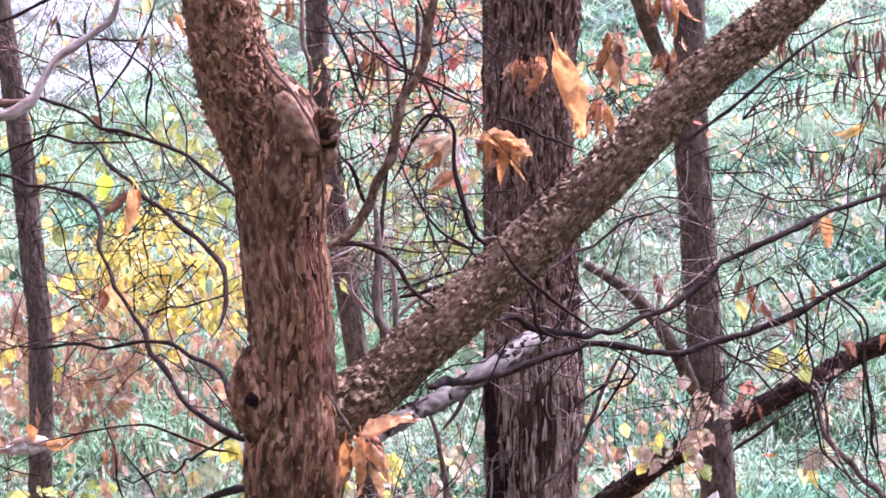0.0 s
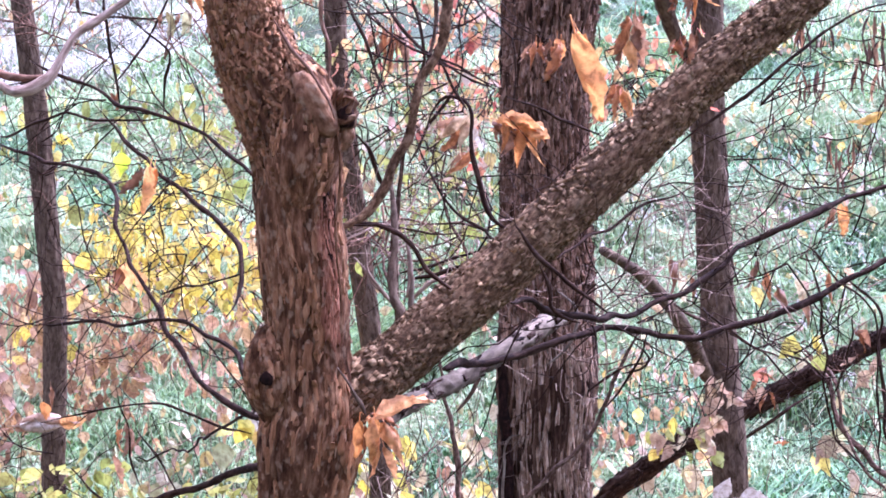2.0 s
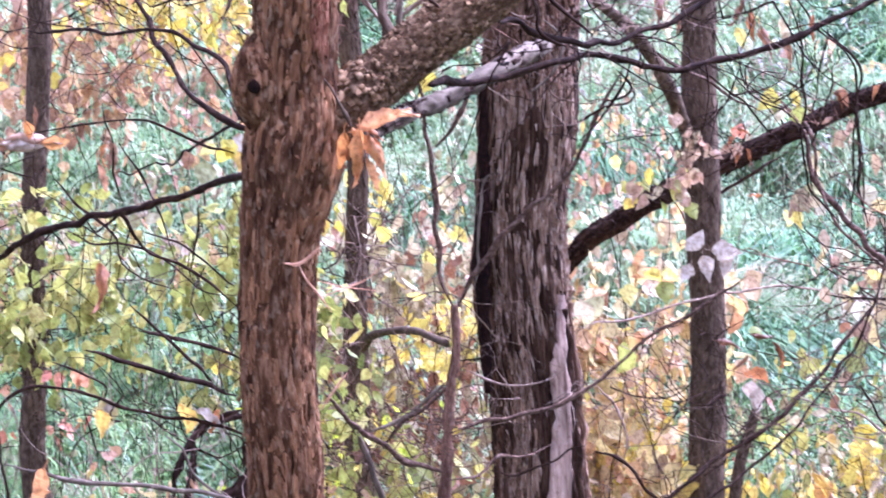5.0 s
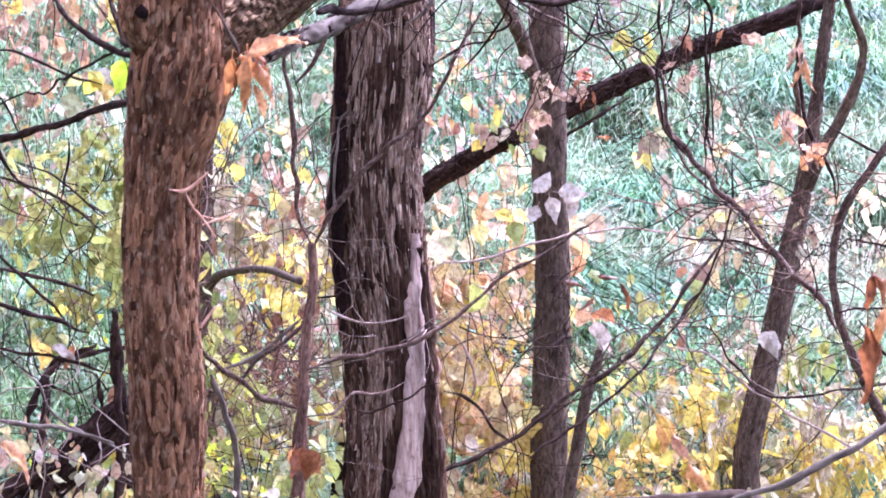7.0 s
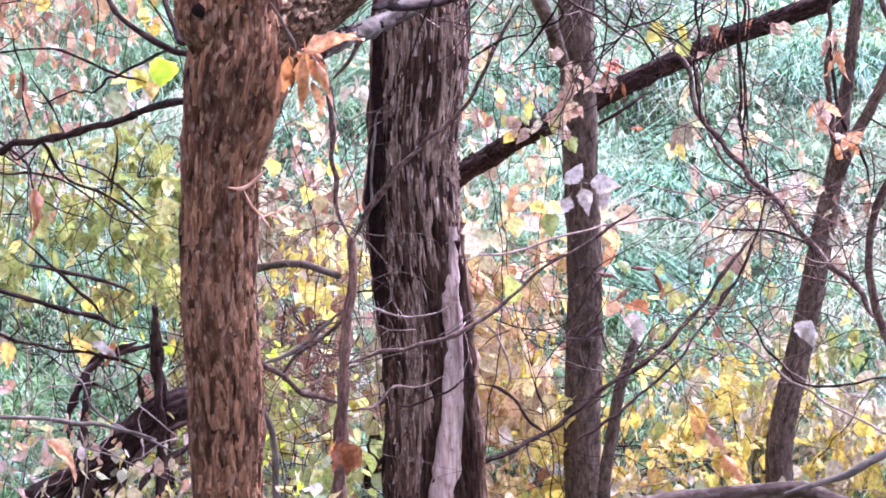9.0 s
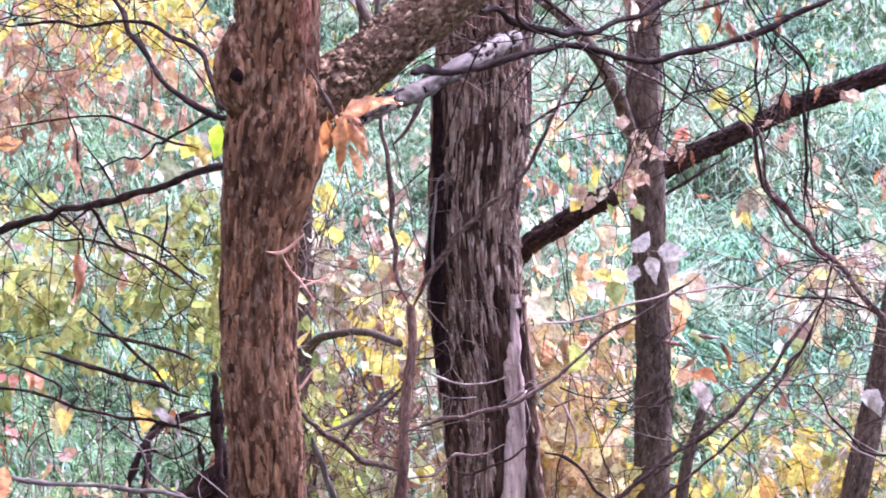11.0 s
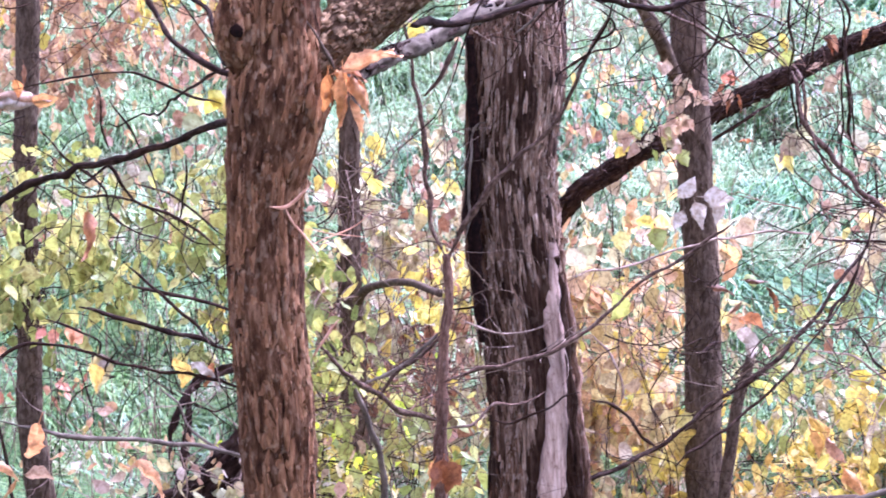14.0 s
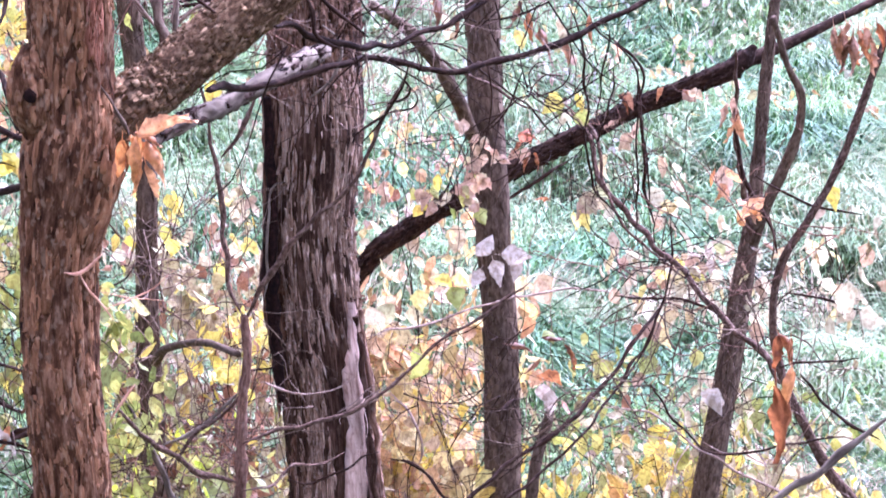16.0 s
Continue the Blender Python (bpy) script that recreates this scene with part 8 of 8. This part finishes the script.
shrub("shrub", "tan and yellow leaves on thin stems", "shrub", TAN, (1.54, 2.97), (11.1, 12.3), (0.45, 1.25), 260, (0.063, 0.121), ("ovate", "round", "curl"), 12, BARK_PINK, 9, 0.8)
shrub("shrub", "thin shrub with yellow and tan leaves", "shrub", MIXED, (-2.14, -0.74), (10.6, 12), (1.60, 2.12), 347, (0.050, 0.096), ("ovate", "round", "curl"), 13, BARK_PINK, 8, 0.8)
shrub("shrub", "low yellow green undergrowth between trunks", "shrub", OLIVE, (-0.45, 0.30), (9.6, 11), (0.80, 1.29), 360, (0.058, 0.11), ("ovate", "round", "curl"), 14, BARK_DARK, 6, 0.8)
shrub("shrub", "tangled low shrub with yellow leaves", "shrub", MIXED, (-1.14, -0.16), (8.2, 9.0), (1.14, 1.62), 520, (0.039, 0.075), ("ovate", "round", "curl"), 17, BARK_PINK, 6, 0.8)
shrub("dry_weeds", "faded tan weeds on the slope", "weeds", FADED, (0.34, 2.32), (12.6, 15.5), (1.92, 3.28), 110, (0.047, 0.090), ("curl", "long"), 18, BARK_PINK, 14, 0.6)
shrub("shrub", "faded leaves on a thin bush", "shrub", MIXED, (0.61, 1.08), (11.6, 12.4), (1.72, 2.32), 160, (0.040, 0.077), ("ovate", "round", "curl"), 19, BARK_PINK, 5, 0.8)
shrub("shrub", "dry brown leaves in tangled undergrowth", "shrub", BROWN, (-0.45, 0.34), (11.2, 12.6), (0.50, 1.94), 300, (0.06, 0.11), ("ovate", "round", "curl"), 21, BARK_DARK, 8, 0.8)
shrub("shrub", "dry brown and rust leaves in undergrowth", "shrub", BROWN, (0.65, 2.34), (11.4, 12.4), (0.25, 1.32), 60, (0.046, 0.089), ("ovate", "round", "curl"), 22, BARK_DARK, 8, 0.8)
shrub("shrub", "small fresh shrub with lime green leaves", "shrub", LIME, (-0.36, -0.07), (10.0, 10.6), (0.85, 1.18), 34, (0.036, 0.069), ("round", "ovate"), 23, BARK_DARK, 4, 0.8)
shrub("shrub", "small fresh shrub with lime green leaves", "shrub", LIME, (-0.53, -0.37), (9.4, 9.8), (1.24, 1.58), 26, (0.033, 0.064), ("round", "ovate"), 24, BARK_DARK, 3, 0.8)
leaf(snapped_sapling, "long", GOLD, (1.532, 10.400, 1.125), 0.175, 22, 0)
leaf(snapped_sapling, "long", BROWN, (1.599, 10.400, 1.037), 0.182, 26, 0)
leaf(snapped_sapling, "long", ORANGE, (1.666, 10.400, 0.922), 0.171, 30, 0)
leaf(snapped_sapling, "curl", GOLD, (1.732, 10.400, 0.909), 0.160, 10, 0)
leaf(snapped_sapling, "ovate", GOLD, (1.572, 10.450, 1.091), 0.140, -5, 0)
leaf(forked_tree, "curl", UMBER, (-0.747, 6.400, 4.104), 0.055, 10, 0)
leaf(forked_tree, "curl", DRYTAN, (-0.713, 6.400, 4.060), 0.050, -12, 40)
# ---- fine twigs ----
twigs(broken_bough, BARK_DARK, [(0.225, 6.000, 3.394, 0.0012), (0.485, 6.300, 3.334, 0.0013), (0.774, 6.600, 3.381, 0.0014), (1.183, 6.900, 3.487, 0.0014)], 52, (0.12, 0.4), (0.0012, 0.0024), 1)
twigs(broken_bough, BARK_PINK, [(0.356, 6.200, 3.407, 0.0013), (0.639, 6.550, 3.448, 0.0013), (0.949, 6.900, 3.471, 0.0014)], 32, (0.12, 0.35), (0.001, 0.002), 2)
twigs(forked_tree, BARK_DARK, [(-0.088, 6.300, 4.048, 0.0013), (0.080, 6.450, 3.878, 0.0013), (0.171, 6.600, 3.571, 0.0014)], 36, (0.15, 0.45), (0.0012, 0.0024), 3)
twigs(forked_tree, BARK_DARK, [(-0.852, 6.500, 3.921, 0.0013), (-0.659, 6.367, 3.863, 0.0013), (-0.461, 6.233, 3.795, 0.0013), (-0.368, 6.100, 3.729, 0.0013)], 24, (0.12, 0.4), (0.001, 0.002), 4)
twigs(forked_tree, BARK_DARK, [(-0.778, 7.000, 3.798, 0.0014), (-0.538, 6.550, 3.612, 0.0013), (-0.393, 6.100, 3.508, 0.0013)], 18, (0.12, 0.4), (0.001, 0.002), 5)
twigs(forked_tree, BARK_DARK, [(-0.974, 6.700, 3.344, 0.0014), (-0.669, 6.400, 3.360, 0.0013), (-0.451, 6.100, 3.362, 0.0013)], 20, (0.12, 0.35), (0.001, 0.002), 6)
twigs(forked_tree, BARK_PINK, [(-0.087, 6.300, 3.580, 0.0013), (0.061, 6.400, 3.496, 0.0013), (0.189, 6.500, 3.450, 0.0013)], 44, (0.1, 0.3), (0.001, 0.002), 7)
twigs(forked_tree, BARK_DARK, [(0.363, 6.200, 3.570, 0.0013), (0.630, 6.350, 3.680, 0.0013), (0.912, 6.500, 3.912, 0.0013)], 32, (0.12, 0.4), (0.001, 0.002), 8)
twigs(right_sapling, BARK_DARK, [(0.910, 8.600, 3.480, 0.0018), (1.185, 8.750, 3.364, 0.0018), (1.492, 8.900, 3.369, 0.0018)], 18, (0.2, 0.6), (0.0014, 0.0028), 9)
twigs(right_sapling, BARK_PINK, [(0.658, 8.800, 3.331, 0.0018), (0.995, 9.000, 3.220, 0.0019), (1.412, 9.200, 2.837, 0.0019)], 20, (0.2, 0.5), (0.0012, 0.0024), 10)
twigs(right_sapling, BARK_DARK, [(1.380, 9.600, 2.433, 0.0020), (1.770, 9.500, 2.000, 0.0020), (2.058, 9.400, 1.670, 0.0019)], 26, (0.2, 0.6), (0.0014, 0.0028), 11)
twigs(right_sapling, BARK_PINK, [(1.259, 9.400, 1.710, 0.0019), (1.760, 9.400, 1.492, 0.0019), (2.283, 9.400, 1.520, 0.0019)], 28, (0.2, 0.5), (0.0012, 0.0026), 12)
twigs(sapling, BARK_DIM, [(0.072, 8.800, 2.522, 0.0018), (0.128, 8.750, 2.162, 0.0018), (0.106, 8.700, 1.705, 0.0018)], 28, (0.15, 0.45), (0.0012, 0.0028), 13)
twigs(sapling, BARK_PINK, [(0.191, 8.700, 1.967, 0.0018), (0.455, 8.950, 1.785, 0.0018), (0.811, 9.200, 1.991, 0.0019)], 10, (0.15, 0.45), (0.0012, 0.0024), 14)
twigs(sapling, BARK_DARK, [(0.446, 8.800, 1.364, 0.0018), (0.864, 9.350, 1.328, 0.0019), (1.364, 9.900, 1.522, 0.0020)], 28, (0.15, 0.5), (0.0012, 0.0026), 15)
twigs(forked_tree, BARK_DARK, [(-0.932, 6.800, 2.798, 0.0014), (-0.709, 6.950, 2.790, 0.0014), (-0.552, 7.100, 2.625, 0.0015)], 28, (0.15, 0.45), (0.001, 0.0022), 16)
twigs(back_tree, BARK_PINK, [(-0.261, 10.800, 2.137, 0.0022), (-0.236, 10.700, 1.613, 0.0022), (-0.232, 10.600, 1.180, 0.0022)], 32, (0.3, 0.7), (0.0016, 0.003), 17)
twigs(left_tree, BARK_DARK, [(-1.421, 10.200, 2.394, 0.0021), (-1.451, 10.200, 1.750, 0.0021), (-1.418, 10.200, 1.310, 0.0021)], 28, (0.3, 0.7), (0.0016, 0.003), 18)
twigs(slim_tree, BARK_DARK, [(1.062, 10.500, 2.630, 0.0022), (1.104, 10.550, 1.852, 0.0022), (1.140, 10.600, 1.159, 0.0022)], 14, (0.3, 0.7), (0.0016, 0.003), 19)
twigs(brush_pile, BARK_DARK, [(-1.090, 8.600, 1.864, 0.0018), (-0.838, 8.750, 1.744, 0.0018), (-0.577, 8.900, 1.582, 0.0018)], 28, (0.2, 0.5), (0.0014, 0.003), 20)
twigs(brush_pile, BARK_PINK, [(-1.160, 8.400, 1.699, 0.0017), (-0.819, 8.500, 1.627, 0.0018), (-0.541, 8.600, 1.555, 0.0018)], 20, (0.2, 0.5), (0.0014, 0.003), 21)
twigs(brush_pile, BARK_DARK, [(-0.901, 8.800, 1.289, 0.0018), (-0.664, 8.850, 1.508, 0.0018), (-0.463, 8.900, 1.689, 0.0018)], 16, (0.2, 0.5), (0.0015, 0.003), 23)
twigs(left_tree, BARK_DARK, [(-1.408, 10.200, 3.547, 0.0021), (-1.394, 10.200, 3.133, 0.0021), (-1.377, 10.200, 2.610, 0.0021)], 16, (0.3, 0.8), (0.0014, 0.0028), 24)
twigs(forked_tree, VINE, [(-1.061, 7.400, 4.046, 0.0015), (-0.788, 7.500, 3.893, 0.0015), (-0.431, 7.600, 3.960, 0.0016)], 34, (0.2, 0.55), (0.0012, 0.0026), 31)
twigs(forked_tree, BARK_DARK, [(-1.028, 7.200, 3.664, 0.0015), (-0.772, 7.400, 3.497, 0.0015), (-0.503, 7.600, 3.243, 0.0016)], 26, (0.2, 0.5), (0.0012, 0.0026), 32)
twigs(forked_tree, VINE, [(-0.142, 6.600, 3.680, 0.0014), (-0.021, 6.750, 3.482, 0.0014), (0.191, 6.900, 3.312, 0.0014)], 40, (0.12, 0.4), (0.0012, 0.0028), 33)
twigs(forked_tree, BARK_DARK, [(-0.189, 7.000, 4.077, 0.0014), (-0.001, 7.200, 3.974, 0.0015), (0.263, 7.400, 3.981, 0.0015)], 30, (0.2, 0.5), (0.0012, 0.0024), 34)
twigs(right_sapling, BARK_DARK, [(0.790, 8.400, 3.061, 0.0017), (1.114, 8.600, 2.857, 0.0018), (1.417, 8.800, 2.609, 0.0018)], 34, (0.2, 0.6), (0.0014, 0.003), 35)
twigs(right_sapling, BARK_TWIG, [(0.990, 8.400, 3.900, 0.0017), (1.211, 8.600, 3.673, 0.0018), (1.485, 8.800, 3.681, 0.0018)], 14, (0.2, 0.5), (0.0014, 0.003), 36)
twigs(left_tree, BARK_DARK, [(-1.467, 9.600, 1.994, 0.0020), (-1.126, 9.700, 1.822, 0.0020), (-0.667, 9.800, 1.895, 0.0020)], 26, (0.2, 0.5), (0.0016, 0.003), 37)
twigs(back_tree, VINE, [(-0.339, 9.400, 1.352, 0.0019), (-0.123, 9.600, 1.457, 0.0020), (0.245, 9.800, 1.523, 0.0020)], 30, (0.2, 0.6), (0.0016, 0.0034), 38)
twigs(slim_tree, BARK_DARK, [(0.614, 9.800, 1.687, 0.0020), (0.918, 10.000, 1.460, 0.0021), (1.359, 10.200, 1.576, 0.0021)], 12, (0.2, 0.6), (0.0014, 0.003), 39)
twigs(right_tree, BARK_TWIG, [(1.540, 10.000, 2.021, 0.0021), (2.003, 10.200, 1.663, 0.0021), (2.501, 10.400, 1.782, 0.0021)], 34, (0.25, 0.7), (0.0014, 0.0032), 40)
twigs(back_tree, BARK_TWIG, [(-0.360, 11.000, 2.010, 0.0023), (-0.102, 11.300, 1.421, 0.0023), (0.224, 11.600, 0.741, 0.0024)], 44, (0.3, 0.8), (0.0018, 0.004), 41)
twigs(back_tree, BARK_DARK, [(-0.263, 10.600, 3.734, 0.0022), (-0.032, 11.000, 3.301, 0.0023), (0.267, 11.400, 2.878, 0.0023)], 40, (0.3, 0.8), (0.0018, 0.004), 42)
twigs(right_sapling, BARK_DIM, [(1.050, 9.300, 1.560, 0.0020), (1.520, 9.400, 1.820, 0.0020), (2.150, 9.500, 1.950, 0.0020)], 34, (0.25, 0.65), (0.0016, 0.0032), 43)
twigs(right_sapling, VINE, [(1.300, 9.000, 2.250, 0.0020), (1.700, 9.100, 2.420, 0.0020), (2.150, 9.200, 2.300, 0.0020)], 26, (0.25, 0.65), (0.0014, 0.0030), 44)
twigs(back_tree, BARK_DIM, [(-0.360, 9.800, 1.150, 0.0020), (-0.050, 9.900, 1.300, 0.0020), (0.240, 10.000, 1.750, 0.0020)], 26, (0.25, 0.6), (0.0016, 0.0034), 45)
twigs(fallen_log, BARK_DARK, [(0.896, 11.200, 2.019, 0.0023), (1.605, 11.300, 2.364, 0.0023), (2.323, 11.400, 2.667, 0.0023)], 12, (0.2, 0.6), (0.0016, 0.003), 22)


# ---- grass of the slope and straw in the hollow ----
HOLLOWS = ((1.95, 13.3, 0.42, 0.28), (2.35, 13.4, 0.35, 0.28), (1.93, 14.18, 0.3, 0.16), (2.25, 14.2, 0.25, 0.14), (2.18, 18.5, 0.4, 0.35), (1.46, 15.5, 0.3, 0.2), (-0.46, 16.7, 0.35, 0.4), (-2.45, 18.7, 0.45, 0.4), (-2.97, 19.6, 0.4, 0.4),
           (3.1, 16.3, 0.4, 0.3), (1.6, 13.4, 0.2, 0.15), (-1.62, 13.5, 0.4, 0.3), (-1.43, 13.05, 0.35, 0.25), (1.1, 15.0, 0.25, 0.2), (1.53, 22.7, 0.5, 0.5), (2.7, 20.6, 0.5, 0.4), (2.5, 17.0, 0.35, 0.3), (2.44, 14.8, 0.25, 0.18), (3.25, 15.3, 0.35, 0.25), (0.3, 14.6, 0.4, 0.3))


def grass(name, label, mat, xs, ys, count, height, width, seed, bend=1.0, clump=0.12, gaps=-9, cuts=(0, 0.4, 0.75, 1.0), holes=()):
    """Tussocks of arching blades that flop outwards and mostly one way; holes are (x, y, rx, ry) left bare."""
    rng = np.random.default_rng(seed)
    tufts = max(1, count // 110)
    ty = ys[0] + (ys[1] - ys[0]) * rng.random(tufts) ** 1.25
    tx = rng.uniform(*xs, tufts)
    keep = vnoise(np.stack([tx * 0.9, ty * 0.75, 0 * tx + 4], 1)) + 0.5 * vnoise(np.stack([tx * 2.3, ty * 2, 0 * tx + 8], 1)) > gaps
    for hx, hy, rx, ry in holes:
        keep &= ((tx - hx) / rx) ** 2 + ((ty - hy) / ry) ** 2 > rng.uniform(0.6, 1.5, tufts)
    tx, ty = tx[keep], ty[keep]
    tufts = len(tx)
    swirl = vnoise(np.stack([tx * 0.8, ty * 0.8, 0 * tx], 1)) * 3.0 - 1.6
    tall = 0.85 + 0.4 * vnoise(np.stack([tx * 0.7, ty * 0.7, 0 * tx + 9], 1)) + rng.uniform(-0.25, 0.3, tufts)
    pick = rng.integers(0, tufts, count)
    ox, oy = rng.normal(0, clump, count), rng.normal(0, clump, count)
    x, y = tx[pick] + ox * 0.7, ty[pick] + oy * 0.7
    z = ground_z(x, y) - 0.02
    h = rng.uniform(*height, count) * tall[pick]
    a = np.arctan2(oy + 0.9 * clump * np.sin(swirl[pick]), ox + 0.9 * clump * np.cos(swirl[pick])) + rng.normal(0, 0.4, count)
    lean = rng.uniform(0.75, 1.35, count) * bend
    w = rng.uniform(*width, count)
    dirx, diry = np.cos(a), 0.6 * np.sin(a)
    b = a + np.pi / 2 + rng.normal(0, 0.5, count)
    sx, sy = np.cos(b), np.sin(b)
    rows = []
    for c in cuts:
        out = h * lean * c * c * 0.8
        up = h * (c - 0.72 * lean * c ** 3)
        half = w / 2 * (0.55 + 1.2 * c - 1.66 * c * c)
        for side in (-1, 1):
            rows.append(np.stack([x + dirx * out + side * sx * half, y + diry * out + side * sy * half, z + up], 1))
    V = np.stack(rows, 1).reshape(-1, 3)
    k = len(cuts)
    one = np.array([[2 * r, 2 * r + 1, 2 * r + 3, 2 * r + 2] for r in range(k - 1)])
    F = (one[None] + (np.arange(count) * 2 * k)[:, None, None]).reshape(-1, 4)
    return tagged(new(name, mesh_of(name, V, F, mat)), label, "grass", kind="stuff")


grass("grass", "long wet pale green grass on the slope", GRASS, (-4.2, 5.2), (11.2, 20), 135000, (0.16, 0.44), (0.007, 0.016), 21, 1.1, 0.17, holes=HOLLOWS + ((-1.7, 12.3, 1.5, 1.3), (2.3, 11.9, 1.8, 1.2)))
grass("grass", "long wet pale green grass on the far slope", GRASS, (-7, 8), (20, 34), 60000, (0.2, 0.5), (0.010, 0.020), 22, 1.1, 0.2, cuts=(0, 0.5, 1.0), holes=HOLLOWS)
grass("fresh_grass", "patches of fresh green grass on the slope", FRESH, (-4.2, 5.4), (12.6, 22), 66000, (0.16, 0.44), (0.008, 0.016), 29, 1.2, 0.17, -0.05, holes=HOLLOWS)
grass("low_herbs", "low dark green herbs between the tufts", HERB, (-4.5, 6), (10.8, 22), 60000, (0.08, 0.22), (0.009, 0.02), 25, 1.1, 0.15, cuts=(0, 0.5, 1.0))
grass("fresh_grass", "fresh green grass by the brush pile", FRESH, (-2.9, -0.3), (10.2, 13.7), 34000, (0.25, 0.6), (0.006, 0.014), 26, 1.3, 0.14, -0.6)
grass("fresh_grass", "fresh green grass under the golden shrubs", FRESH, (0.5, 4.2), (10.9, 13.3), 30000, (0.2, 0.5), (0.006, 0.014), 27, 1.2, 0.12, holes=HOLLOWS)
for k, (hx, hy, rx, ry) in enumerate(HOLLOWS):
    grass("tall_herbs", "dark green hollow of tall herbs in the grass", DEEP, (hx - rx, hx + rx), (hy - ry, hy + ry), 1700, (0.18, 0.38), (0.009, 0.018), 40 + k, 1.2, 0.1, cuts=(0, 0.5, 1.0))
grass("dry_grass", "faded pale straw on the upper slope", FADED, (-7.5, -1.5), (21.6, 33), 40000, (0.2, 0.5), (0.008, 0.018), 24, 1.0, 0.16, cuts=(0, 0.5, 1.0))
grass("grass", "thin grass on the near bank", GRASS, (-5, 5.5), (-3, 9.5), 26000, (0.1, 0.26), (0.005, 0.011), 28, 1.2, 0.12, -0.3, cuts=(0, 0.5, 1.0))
grass("dry_grass", "dry straw between the shrubs", STRAW, (-4, 5), (9.0, 14.0), 12000, (0.2, 0.55), (0.003, 0.008), 23, 0.7)
rng = np.random.default_rng(31)
litter = thing("leaf_litter", (0, 9, 0.4), "fallen yellow and brown leaves on the ground", "leaf litter", kind="stuff")
lx, ly = rng.uniform(-6, 6.5, 11000), rng.uniform(-4, 12.6, 11000)
foliage(litter, "foliage", MIXED, np.stack([lx, ly, ground_z(lx, ly) + 0.03], 1), (0.04, 0.08), ("ovate", "round"), 32, 1.4)
slope_litter = thing("leaf_litter", (0, 17, 2.0), "fallen yellow and tan leaves caught in the slope's grass", "leaf litter", kind="stuff")
lx, ly = rng.uniform(-4.5, 5.5, 6000), rng.uniform(15.2, 25, 6000)
keep = vnoise(np.stack([lx * 0.9, ly * 0.6, 0 * lx + 2], 1)) > -0.15
lx, ly = lx[keep], ly[keep]
foliage(slope_litter, "foliage", MIXED, np.stack([lx, ly, ground_z(lx, ly) + rng.uniform(0.08, 0.26, len(lx))], 1), (0.04, 0.09), ("ovate", "round", "curl"), 33, 1.2)
